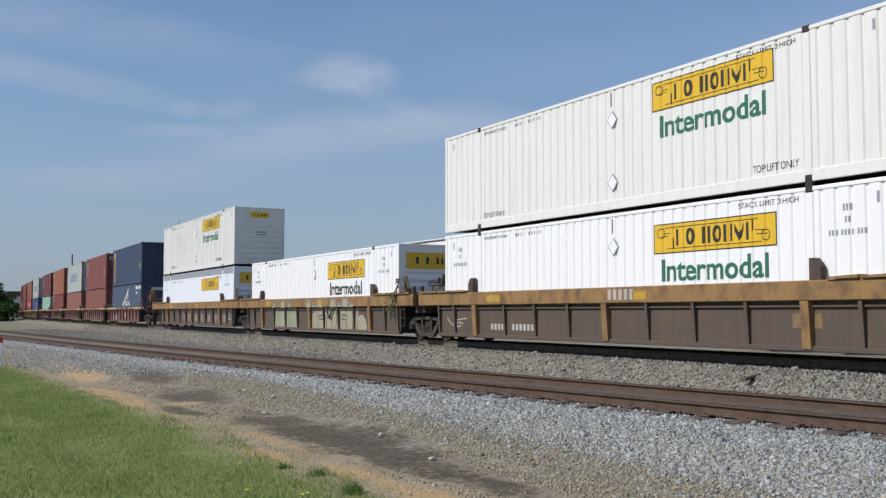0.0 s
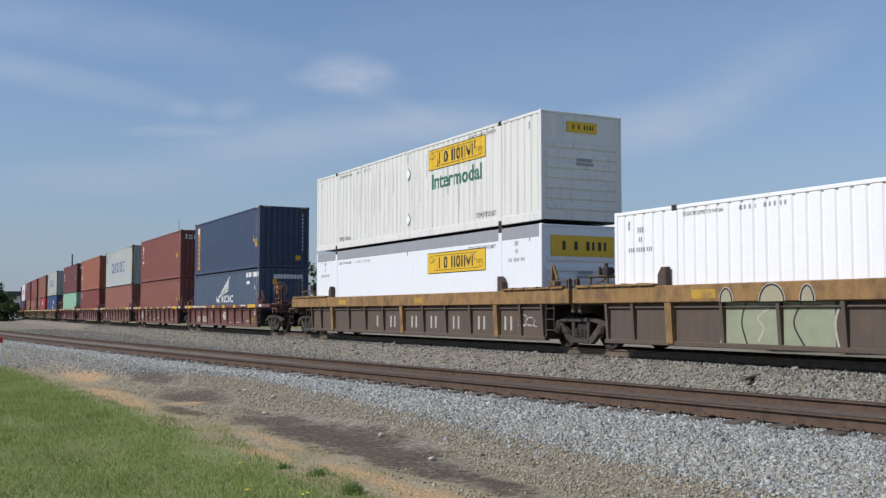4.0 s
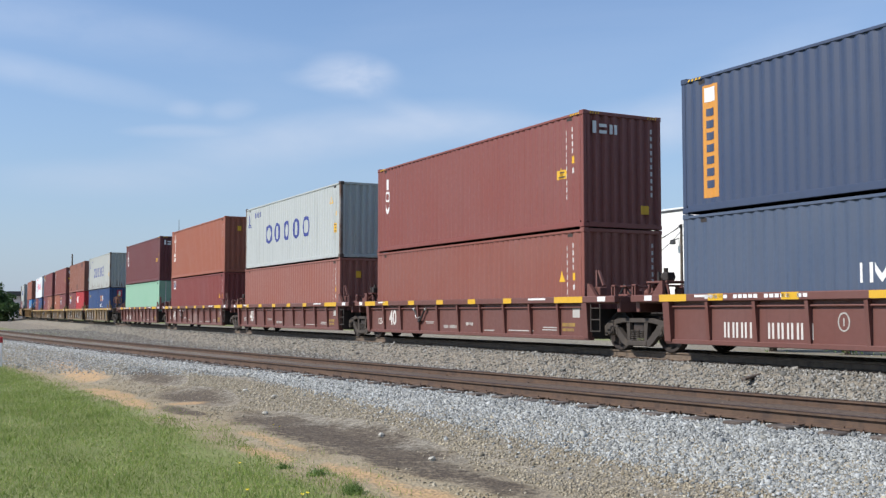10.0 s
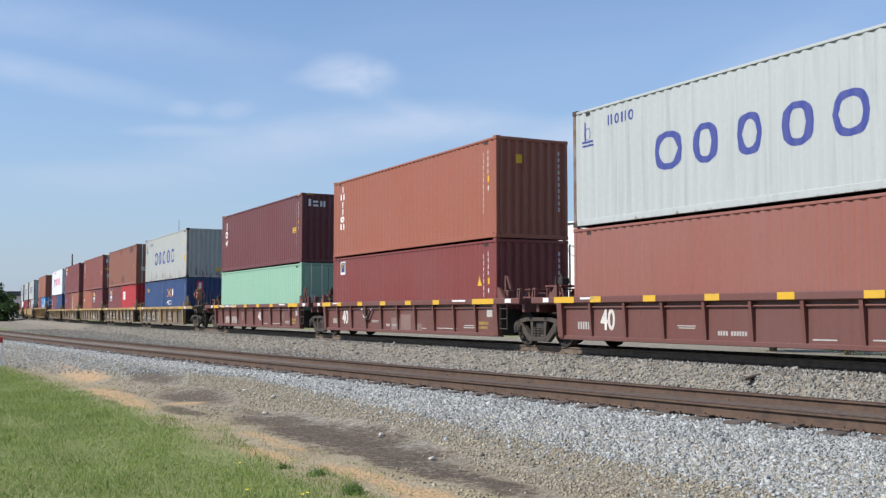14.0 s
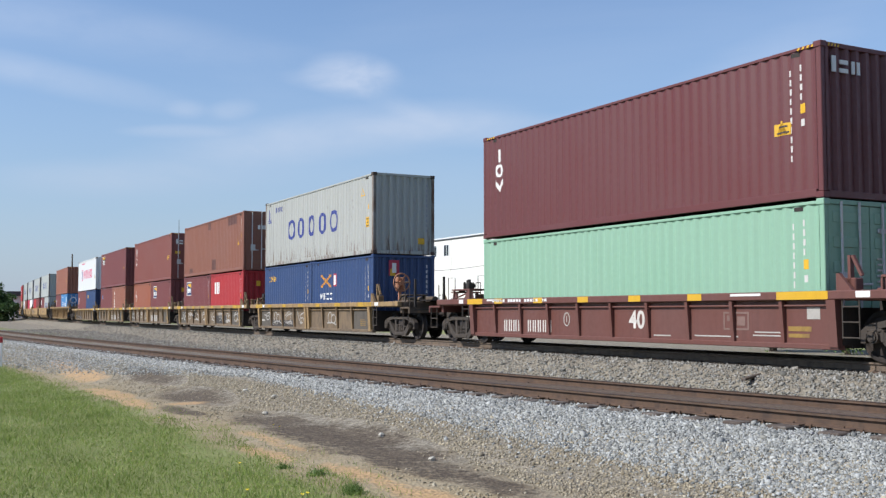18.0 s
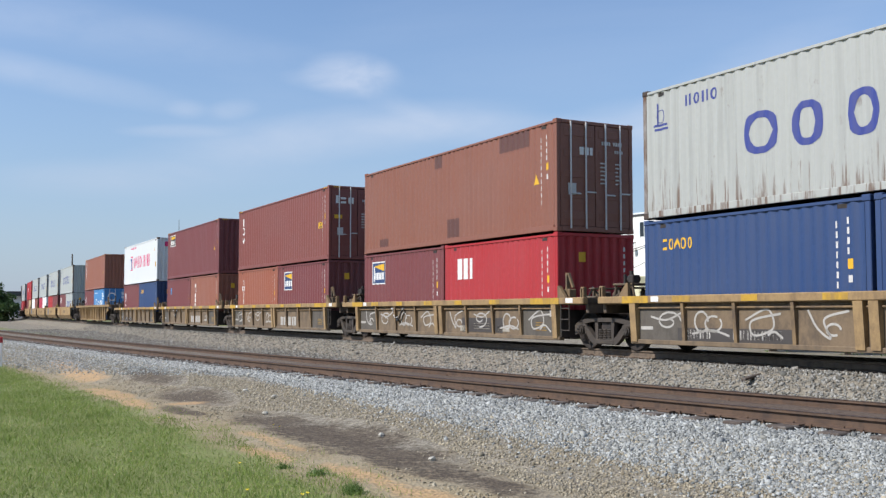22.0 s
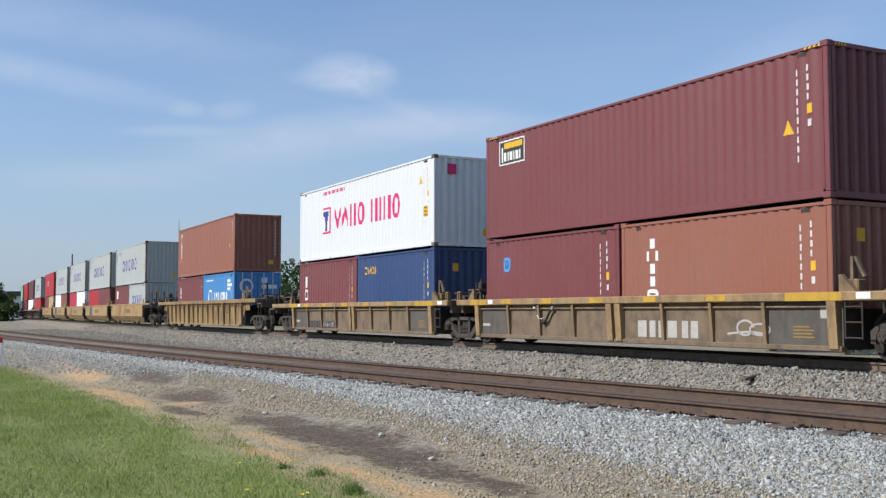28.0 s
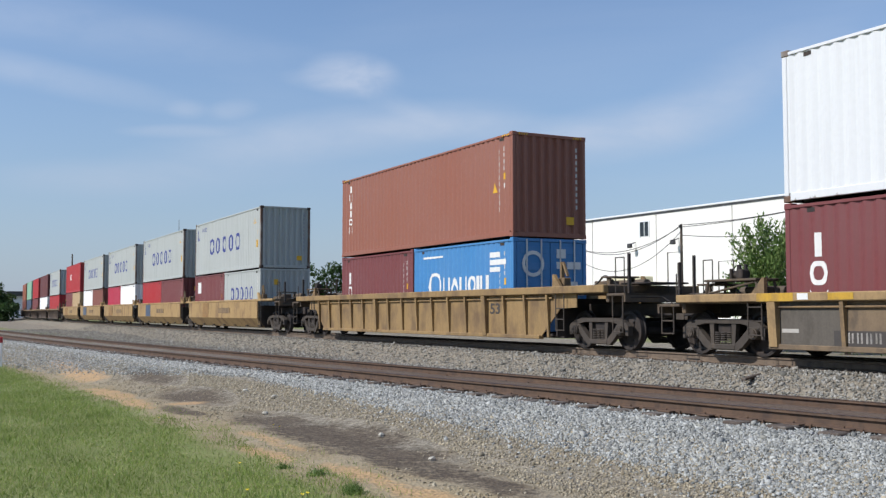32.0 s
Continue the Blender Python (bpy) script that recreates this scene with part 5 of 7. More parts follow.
# five brown 40-foot wells
BROWN = (-79.66, -95.40, -111.04, -126.92, -142.66)
for i, c in enumerate(BROWN):
    lj = (BROWN[i + 1] - c) / 2 if i < 4 else -9.85
    rj = (BROWN[i - 1] - c) / 2 if i else 9.8
    trucks = ([7.85] if i == 0 else []) + [lj if i < 4 else -7.7]
    car, dm = well_car("brown", 6.5, lj, rj, "brown-painted 40-foot well car with yellow reflectors on its rail", "coupler" if i == 4 else "joint", "coupler" if i == 0 else "joint", [-6.5 + 1.3 * k for k in range(1, 10)], (-6.4, 6.4), trucks, 7.85 if i == 0 else 0)
    ride(car, c)
    chord_marks(car, dm, [(-5.1 + 1.95 * k, -4.68 + 1.95 * k, 0.1, 0.95) for k in range(5)] + [(-6.6, -5.75, 0.05, 0.98), (5.15, 6.35, 0.05, 0.98)], M["stripe_yellow"], "reflector", "yellow reflector")
    chord_marks(car, dm, [(-5.5, -4.95, 0.55, 0.85), (3.95, 4.75, 0.55, 0.85), (6.95, 7.25, 0.2, 0.9), (-7.1, -6.85, 0.2, 0.9)], M["ink_white"], "data_plate", "white data plate")
    if i in (0, 4):
        chord_marks(car, dm, [(-5.2 + 0.135 * k, -5.2 + 0.135 * k + 0.10, 0.35, 0.80) for k in range(20) if k % 6 != 5], M["ink_white"], "data_print")
    st = [(1.45, 2.0, 0.12, 0.15), (2.75, 4.0, 0.14, 0.17), (4.4, 5.2, 0.18, 0.21), (4.45, 5.1, 0.25, 0.28), (5.75, 6.05, 0.55, 0.8)]
    panel_bars(car, dm, st, M["chalk"], "stencil")
    panel_bars(car, dm, [(5.3, 5.85, 0.30, 0.40), (5.3, 5.8, 0.17, 0.25)], M["stripe_dull"], "yellow_stencil")
    if i in (0, 4):
        panel_bars(car, dm, [(-4.8 + 0.235 * k + q, -4.8 + 0.235 * k + q + 0.05, 0.13, 0.47) for k in range(10) if k != 4 for q in (0.0, 0.10)], M["chalk_white"], "number_row")
        written(car, None, dm[1] + 0.002, "lettering", M["chalk_white"], "40", 0.40 if i == 0 else 0.6, dm[4] + 0.27, 0.55, 0.014, 1.0, 0.55)
        panel_bars(car, dm, [(3.6, 4.3, 0.3, 0.34), (3.6, 4.3, 0.66, 0.70), (3.6, 3.64, 0.34, 0.66), (4.26, 4.3, 0.34, 0.66), (3.7, 3.92, 0.5, 0.62), (3.98, 4.2, 0.4, 0.6)], M["scuff"], "chart")
        panel_strokes(car, dm, [loop(-1.85, 0.5, 0.12, 0.18), [(-1.85, 0.42), (-1.85, 0.58)]], M["chalk"], 0.014, "stamp", "round stamp")
    else:
        written(car, None, dm[1] + 0.002, "lettering", M["chalk_white"], "40", -4.87, dm[4] + 0.22, 0.68, 0.016, 1.0, 0.54)
        if i == 1:
            written(car, None, dm[1] + 0.002, "lettering", M["chalk_white"], "125-1", -5.78, dm[4] + 0.23, 0.29, 0.006, 1.0, 0.46)
            written(car, None, dm[1] + 0.002, "lettering", M["chalk_white"], "NEW 3-98", 0.38, dm[4] + 0.24, 0.14, 0.003, 1.0, 0.42)
        else:
            panel_bars(car, dm, [(-5.78 + 0.1 * k, -5.72 + 0.1 * k, 0.24, 0.44) for k in range(5)], M["chalk"], "stencil")
        panel_bars(car, dm, [(-0.98 + 0.075 * k, -0.93 + 0.075 * k, 0.17, 0.27) for k in range(11) if k != 4], M["chalk"], "stencil")
        panel_bars(car, dm, [(-2.2, -1.62, 0.36, 0.385), (-2.15, -1.65, 0.31, 0.335)], M["chalk"], "stencil")
        if i in (1, 3):
            hoses(car, dm, -2.5, 0.74)
    if i == 3:
        panel_bars(car, dm, [(-0.6, 0.1, 0.04, 0.5), (0.15, 0.9, 0.04, 0.62), (1.2, 1.7, 0.04, 0.3)], M["scuff"], "scuff", "pale scuffed patch")


def iso(c, z, mat, label, length=12.192, height=H_HIGH, doors=False, ink="ink_white", **kw):
    th, wv = iso_container(length, height, M[mat], label, doors, rim=M[kw["rim"]] if "rim" in kw else None, post=M[kw["post"]] if "post" in kw else None, hazard=height > 2.8 and mat not in ("orange_brown", "tal_brown", "white_reefer"), corner=M[kw["corner"]] if "corner" in kw else None)
    iso_details(th, wv, length, height, ink, kw.get("tri", True), not doors, tri_z=kw.get("tri_z", 1.28))
    if doors:
        door_marks(th, length, height)
    ride(th, c, z)
    return th, wv


UP = FLOOR + H_STD + 0.012
# navy pair
th, wv = iso(BROWN[0], UP, "navy", "dark navy 40-foot container with an orange upright sign")
marks(th, wv, 1.219, "upright_sign", M["ink_orange"], [(-5.46, -5.02, 0.28, 2.64)], "orange upright sign")
marks(th, [(a, d - 0.006) for a, d in wv], 1.219, "sign_script", M["navy"], [(-5.34, -5.12, 0.48 + 0.25 * k, 0.64 + 0.25 * k) for k in range(7)])
marks(th, [(a, d - 0.006) for a, d in wv], 1.219, "sign_flag", M["ink_white"], [(-5.38, -5.08, 2.28, 2.58)])
caution(th, wv, 5.3, 5.62, 1.0, 1.36)
th, wv = iso(BROWN[0], FLOOR, "slate_blue", "slate blue 40-foot container with a white wing emblem", height=H_STD, tri=False)
wing = []
for k in range(5):
    for j in range(26):
        q = j / 26
        x0 = -0.95 + 0.22 * k + (2.0 - 0.30 * k) * q
        wing.append((x0, x0 + 0.11, 1.30 + 0.05 * k + (1.0 - 0.22 * k) * q - 0.05, 1.30 + 0.05 * k + (1.0 - 0.22 * k) * q + 0.06 - 0.02 * q))
marks(th, wv, 1.219, "wing_emblem", M["ink_white"], wing, "white feathered wing emblem")
word_blocks(th, wv, -1.6, 1.03, "nvn iooi=iio=", 0.27, 0.35, "ink_white", 0.055)
marks(th, [(a, d - 0.003) for a, d in wv], 1.219, "number_plate", M["ink_white"], [(4.0 + 0.2 * k, 4.17 + 0.2 * k, 2.2, 2.42) for k in range(10) if k != 4] + [(4.1, 4.6, 1.86, 2.02), (5.3, 5.46, 1.6, 1.78)])
end_marks(th, 6.09, "end_number", M["ink_white"], [(-0.5 + 0.16 * k, -0.37 + 0.16 * k, 2.1, 2.3) for k in range(9)])
# brown pair
th, wv = iso(BROWN[1], UP, "brown_red", "red-brown 40-foot container with white upright marks")
upright_word(th, wv, -5.5, 2.52, "iov", w=0.34, h=0.36)
caution(th, wv, 4.93, 5.34, 1.27, 1.5)
end_marks(th, 6.096, "trade_mark", M["ink_white"], [(-0.92, -0.82, 2.34, 2.64), (-0.72, -0.50, 2.34, 2.42), (-0.72, -0.50, 2.5, 2.58), (-0.40, -0.32, 2.34, 2.58), (-0.26, -0.18, 2.34, 2.58)], "white plain marks")
iso(BROWN[1], FLOOR, "brown_low", "plain red-brown 40-foot container, lower of a stack", height=H_STD)
# grey on pink-brown
ride(grey_line_container("pale grey 40-foot container with blue rings, upper of a stack"), BROWN[2], UP)
iso(BROWN[2], FLOOR, "pink_brown", "faded pinkish brown 40-foot container, lower of a stack", height=H_STD, tri=False)
# orange on dark red
th, wv = iso(BROWN[3], UP, "orange_brown", "orange-brown 40-foot container with white upright marks", tri=False)
upright_word(th, wv, -5.41, 2.70, "iniion", w=0.36, h=0.22)
th, wv = iso(BROWN[3], FLOOR, "dark_red", "dark red 40-foot container with a small emblem, lower of a stack", height=H_STD)
marks(th, wv, 1.219, "emblem_plate", M["ink_white"], [(-5.36, -4.98, 1.93, 2.42)], "white emblem plate")
marks(th, [(a, d - 0.006) for a, d in wv], 1.219, "emblem", M["royal"], [(-5.32, -5.02, 2.02, 2.38)])
marks(th, [(a, d - 0.012) for a, d in wv], 1.219, "emblem_flash", M["ink_yellow"], [(-5.26, -5.12, 2.2, 2.27), (-5.2, -5.06, 2.28, 2.35)])
# maroon on mint
th, wv = iso(BROWN[4], UP, "maroon", "maroon 40-foot container with three white upright marks, upper of a stack")
upright_word(th, wv, -5.43, 2.52, "iov", w=0.38, h=0.36)
caution(th, wv, 4.93, 5.34, 1.27, 1.5)
end_marks(th, 6.096, "trade_mark", M["ink_white"], [(-0.92, -0.82, 2.34, 2.64), (-0.72, -0.50, 2.34, 2.42), (-0.72, -0.50, 2.5, 2.58), (-0.40, -0.32, 2.34, 2.58), (-0.26, -0.18, 2.34, 2.58)], "white plain marks")
iso(BROWN[4], FLOOR, "mint", "pale mint green 40-foot container with doors, lower of a stack", height=H_STD, doors=True, tri=False)

# five tan wells with 20-foot boxes below
TANS = (-162.56, -178.16, -193.83, -209.67, -225.07)
L20 = 6.058
for i, c in enumerate(TANS):
    lj = (TANS[i + 1] - c) / 2 if i < 4 else -10.25
    rj = (TANS[i - 1] - c) / 2 if i else 10.0
    trucks = ([7.95] if i == 0 else []) + [lj if i < 4 else -7.95]
    car, dm = well_car("tan", 6.4, lj, rj, "dusty ochre and tan well car with sprayed tags" if i < 3 else "dusty ochre and tan well car", "coupler" if i == 4 else "joint", "coupler" if i == 0 else "joint", (-4.65, -3.15, -1.65, 1.65, 3.15, 4.6), (-6.25, -0.16, 0.16, 6.25), trucks, 7.47 if i == 0 else 0)
    ride(car, c)
    chord_marks(car, dm, [(-4.9 + 2.0 * k, -4.35 + 2.0 * k - 0.12 * (k % 2), 0.15, 0.9) for k in range(5)] + [(-6.6, -5.7, 0.05, 0.98), (5.2, 6.5, 0.05, 0.98)], M["stripe_worn"], "reflector", "worn yellow reflector")
    chord_marks(car, dm, [(6.8, 7.1, 0.2, 0.9), (-5.6, -5.35, 0.2, 0.9)], M["ink_white"], "data_plate")
    panel_bars(car, dm, [(5.25, 5.75, 0.2, 0.23), (5.25, 5.7, 0.27, 0.3), (5.25, 5.75, 0.34, 0.37), (5.25, 5.65, 0.41, 0.44)], M["stripe_dull"], "yellow_stencil")
    panel_bars(car, dm, [(-6.1, -5.7, 0.3, 0.38), (5.9, 6.1, 0.6, 0.8)], M["chalk"], "stencil")
    if i == 1:
        panel_bars(car, dm, [(1.3, 3.6, 0.1, 0.55)], M["dark_patch"], "number_panel", "dark painted-over patch")
        panel_bars(car, dm, [(1.2, 1.7, 0.12, 0.3), (2.0, 2.9, 0.2, 0.23), (2.0, 2.9, 0.28, 0.31), (2.0, 2.9, 0.36, 0.39), (3.3, 3.95, 0.14, 0.3)], M["chalk_pale"], "stencil")
    if i in (0, 4):
        panel_bars(car, dm, [(-4.9, -1.7, 0.06, 0.36)], M["dark_patch"], "number_panel", "dark patch behind the number")
        panel_bars(car, dm, [(-4.6 + 0.19 * k + q, -4.6 + 0.19 * k + q + 0.04, 0.12, 0.32) for k in range(14) if k not in (4, 5, 6) for q in (0.0, 0.08)], M["chalk_white"], "number_row")
        if i == 4:
            written(car, None, dm[1] + 0.002, "lettering", M["panel_taupe"], "40", 0.95, dm[4] + 0.32, 0.6, 0.012, 0.8)
    if i in (2, 3):
        panel_bars(car, dm, [(0.75, 1.05, 0.12, 0.52), (1.15, 1.35, 0.12, 0.52), (1.45, 1.55, 0.12, 0.52), (1.75, 2.05, 0.12, 0.52), (2.2, 2.4, 0.12, 0.52), (2.48, 2.7, 0.12, 0.52)], M["chalk"], "trade_mark", "pale plain marks")
    if i < 3:
        st = []
        for j, x in enumerate((-5.75, -4.4, -2.95, -1.4, 0.45, 1.95, 3.45, 4.9)):
            if i == 2 and x > 0 or i == 0 and j in (4, 6, 7):
                continue
            st += scribble(x, 0.2, 1.0, 0.58, 31 * i + j)
        panel_strokes(car, dm, st, M["chalk"], 0.022, "spray_paint", "white sprayed tags")
    elif i == 3:
        panel_strokes(car, dm, scribble(3.6, 0.2, 1.1, 0.4, 77), M["chalk"], 0.022)
    if i in (1, 3):
        hoses(car, dm, -2.95, 0.78)


def twenties(c, left, right, h=H_STD):
    """Two 20-foot boxes end to end in one well."""
    out = []
    for dx, (mat, label, doors) in ((-3.067, left), (3.067, right)):
        th, wv = iso_container(L20, h, M[mat], label, doors)
        iso_details(th, wv, L20, h, "ink_white", False, not doors)
        LIFT[th.name] = 0.10
        ride(th, c + dx, FLOOR20)
        out.append((th, wv))
    return out


UPL = FLOOR20 + H_STD + 0.02
ride(grey_line_container("rust-streaked grey 40-foot container with blue rings", True), TANS[0], UPL)
(a, aw), (b, bw) = twenties(TANS[0], ("royal", "deep blue 20-foot container with a small yellow mark", False), ("royal", "deep blue 20-foot container with a red cross emblem", False))
word_blocks(a, aw, -2.44, 1.80, "=oaoo", 0.16, 0.24, "ink_yellow", 0.04)
g = [(-2.1 + 0.13 * k, -1.92 + 0.13 * k, 1.42 + 0.058 * k, 1.50 + 0.058 * k) for k in range(8)]
marks(b, bw, 1.219, "cross_emblem", M["ink_orange"], g + [(x0, x1, 3.33 - z1, 3.33 - z0) for x0, x1, z0, z1 in g], "orange-red cross emblem")
marks(b, bw, 1.219, "emblem_plate", M["magenta"], [(-0.8, -0.44, 1.44, 1.93)], "red and white emblem")
marks(b, [(x, d - 0.006) for x, d in bw], 1.219, "emblem_core", M["ink_white"], [(-0.70, -0.54, 1.5, 1.87)])
word_blocks(b, bw, -2.2, 0.94, "vin==", 0.25, 0.26, "ink_white", 0.06)
end_marks(b, 3.02, "end_emblem", M["magenta"], [(-0.6, -0.2, 1.85, 2.4)], "red emblem on the end")
end_marks(b, 3.026, "end_emblem_core", M["ink_white"], [(-0.48, -0.32, 1.95, 2.3)])

th, wv = iso(TANS[1], UPL, "tal_brown", "patched brown 40-foot container with barred doors, upper of a stack", doors=True)
marks(th, wv, 1.219, "repair_patch", M["patch_brown"], [(0.18, 0.87, 0.2, 0.75), (-4.79, -4.14, 0.19, 0.45), (-0.65, -0.23, 2.4, 2.78), (3.26, 4.76, 2.35, 2.78)], "darker repair patch")
end_marks(th, 6.105, "trade_mark", M["ink_white"], [(-0.5, -0.38, 2.0, 2.2), (-0.34, -0.22, 2.0, 2.2), (-0.18, -0.1, 2.0, 2.2)], "white plain marks")
(a, aw), (b, bw) = twenties(TANS[1], ("maroon_low", "maroon 20-foot container with a lighthouse plate", False), ("red", "bright red 20-foot container with a white emblem", False))


def lighthouse_plate(th, wv, x, z):
    marks(th, wv, 1.219, "plate_border", M["ink_white"], [(x - 0.04, x + 1.0, z - 0.04, z + 0.74)], "white border of the plate")
    marks(th, [(q, d - 0.005) for q, d in wv], 1.219, "plate", M["royal"], [(x, x + 0.96, z, z + 0.70)], "dark blue plate")
    marks(th, [(q, d - 0.010) for q, d in wv], 1.219, "plate_beam", M["ink_yellow"], [(x + 0.12 + 0.1 * k, x + 0.22 + 0.1 * k, z + 0.56 - 0.02 * k, z + 0.60 + 0.008 * k) for k in range(8)], "yellow beam")
    marks(th, [(q, d - 0.010) for q, d in wv], 1.219, "plate_script", M["ink_white"], [(x + 0.06, x + 0.12, z + 0.05, z + 0.58)] + [(x + 0.18 + 0.125 * k, x + 0.27 + 0.125 * k, z + 0.12, z + 0.36) for k in range(6)])


lighthouse_plate(a, aw, -2.3, 1.46)
marks(b, bw, 1.219, "trade_mark", M["ink_white"], [(-2.26, -1.98, 1.42, 2.03), (-1.92, -1.66, 1.42, 2.03), (-1.5, -1.39, 1.42, 2.03)], "white block emblem")

th, wv = iso(TANS[2], UPL, "brown_red", "red-brown 40-foot container with barred doors, upper of a stack", doors=True)
upright_word(th, wv, -5.5, 2.52, "iov", w=0.32, h=0.36)
caution(th, wv, 4.93, 5.34, 1.27, 1.5)
end_marks(th, 6.105, "trade_mark", M["ink_white"], [(-0.92, -0.82, 2.2, 2.5), (-0.72, -0.50, 2.2, 2.28), (-0.72, -0.50, 2.36, 2.44), (-0.40, -0.32, 2.2, 2.44), (-0.26, -0.18, 2.2, 2.44)], "white plain marks")
end_marks(th, 6.105, "caution_label", M["ink_yellow"], [(-0.98, -0.66, 1.6, 1.75)])
(a, aw), (b, bw) = twenties(TANS[2], ("orange_brown", "orange-brown 20-foot container with upright marks", False), ("maroon_low", "maroon 20-foot container with a lighthouse plate", False))
upright_word(a, aw, -2.34, 2.08, "iniio", w=0.34, h=0.24)
lighthouse_plate(b, bw, -2.22, 1.44)

th, wv = iso(TANS[3], UPL, "maroon_low", "maroon 40-foot container with a small plate, upper of a stack")
marks(th, wv, 1.219, "plate_border", M["ink_white"], [(-5.38, -4.12, 2.0, 2.68)], "white border of the plate")
marks(th, [(q, d - 0.005) for q, d in wv], 1.219, "plate", M["ink_black"], [(-5.34, -4.16, 2.04, 2.64)])
marks(th, [(q, d - 0.010) for q, d in wv], 1.219, "plate_beam", M["ink_yellow"], [(-5.1, -4.2, 2.44, 2.6)])
marks(th, [(q, d - 0.010) for q, d in wv], 1.219, "plate_script", M["ink_white"], [(-5.28, -5.2, 2.08, 2.5)] + [(-5.12 + 0.15 * k, -5.02 + 0.15 * k, 2.1, 2.34) for k in range(6)])
(a, aw), (b, bw) = twenties(TANS[3], ("maroon_low", "maroon 20-foot container with a round blue sticker", False), ("triton_brown", "brown 20-foot container with upright marks", False))
marks(a, aw, 1.219, "round_sticker", M["ink_cyan"], [(-2.12, -1.76, 1.62, 1.88), (-2.06, -1.82, 1.56, 1.94)], "round blue sticker")
upright_word(b, bw, -2.16, 2.14, "iniio", w=0.42, h=0.22)

th, wv = iso(TANS[4], UPL, "white_reefer", "white 40-foot container with pink marks, upper of a stack", ink="ink_yellow", rim="white_reefer", tri_z=2.05, corner="post_rust")
marks(th, wv, 1.219, "emblem_plate", M["ink_pink"], [(-3.55, -2.73, 1.0, 2.03)], "pink framed emblem")
marks(th, [(q, d - 0.005) for q, d in wv], 1.219, "emblem_field", M["ink_white"], [(-3.47, -2.81, 1.08, 1.95)])
marks(th, [(q, d - 0.010) for q, d in wv], 1.219, "emblem_fan", M["ink_blue"], [(-3.22, -3.06, 1.1, 1.5), (-3.32, -2.96, 1.5, 1.68), (-3.42, -2.86, 1.68, 1.88)], "blue fan shape")
word_blocks(th, wv, -2.28, 1.12, "vano nino", 0.60, 0.82, "ink_pink", 0.15, label="pink plain marks", th=0.30)
marks(th, wv, 1.219, "small_mark", M["ink_pink"], [(-3.54 + 0.165 * k, -3.44 + 0.165 * k, 2.53, 2.66) for k in range(14)], "small pink characters")
caution(th, wv, 5.3, 5.62, 0.98, 1.32)
end_marks(th, 6.096, "end_emblem", M["ink_pink"], [(-0.72, -0.42, 2.3, 2.62)], "pink emblem on the end")
(a, aw), (b, bw) = twenties(TANS[4], ("maroon_low", "maroon 20-foot container with white upright marks", False), ("royal", "deep blue 20-foot container with a small yellow mark", False))
upright_word(a, aw, -2.48, 1.98, "iov", w=0.44, h=0.44, gap=0.08)
word_blocks(b, bw, -2.39, 1.79, "=oaoo", 0.16, 0.26, "ink_yellow", 0.04)

# the lone yellow 53-foot well
C53 = -246.9
car, dm = well_car("yellow", 8.3, -11.8, 11.8, "worn yellow 53-foot well car with many ribs", "coupler", "coupler", [-8.0 + 1.067 * k for k in range(16) if k not in (5, 12)], (-2.6, 4.85), (9.7, -9.7))
ride(car, C53)
written(car, None, dm[1] + 0.002, "lettering", M["dark_patch"], "53", 5.04, dm[4] + 0.6, 0.4, 0.01, 1.0, 0.55)
th, wv = iso(C53, UPL, "triton_brown", "brown 40-foot container with white upright marks, upper of a stack")
upright_word(th, wv, -5.45, 2.65, "iniion", w=0.3)
(a, aw), (b, bw) = twenties(C53, ("maroon_low", "maroon 20-foot container with white upright marks", False), ("cyan_blue", "bright blue 20-foot container with barred doors", True))
upright_word(a, aw, -2.44, 1.98, "iov", w=0.34, h=0.42, gap=0.08)
word_blocks(b, bw, -1.08, 1.0, "nanoin", 0.46, 0.5, "ink_white", 0.06)
marks(b, bw, 1.219, "round_emblem", M["ink_white"], [], "white ring emblem", [(-1.6, 1.24, 0.42, 0.42, 0.12, 0)])
marks(b, [(q, d - 0.003) for q, d in bw], 1.219, "number_plate", M["ink_white"], [(1.74, 2.3, 1.98, 2.13), (1.74, 2.64, 1.77, 1.92), (1.74, 2.3, 1.58, 1.71), (-2.4, -1.1, 2.12, 2.18)])
g = Geo().lathe([(0.26, 0), (0.36, 0)], (0, 0, 0), 20)
g.v = [(3.04, -0.58 + x, 1.88 + z) for x, y, z in g.v]
part("end_ring", g, M["ink_white"], b, "white ring on the door")
end_marks(b, 3.034, "end_number", M["ink_white"], [(0.2, 0.5, 2.05, 2.3), (0.55, 1.0, 1.75, 1.95), (0.2, 0.45, 1.75, 1.95), (0.3, 0.9, 1.2, 1.4)])

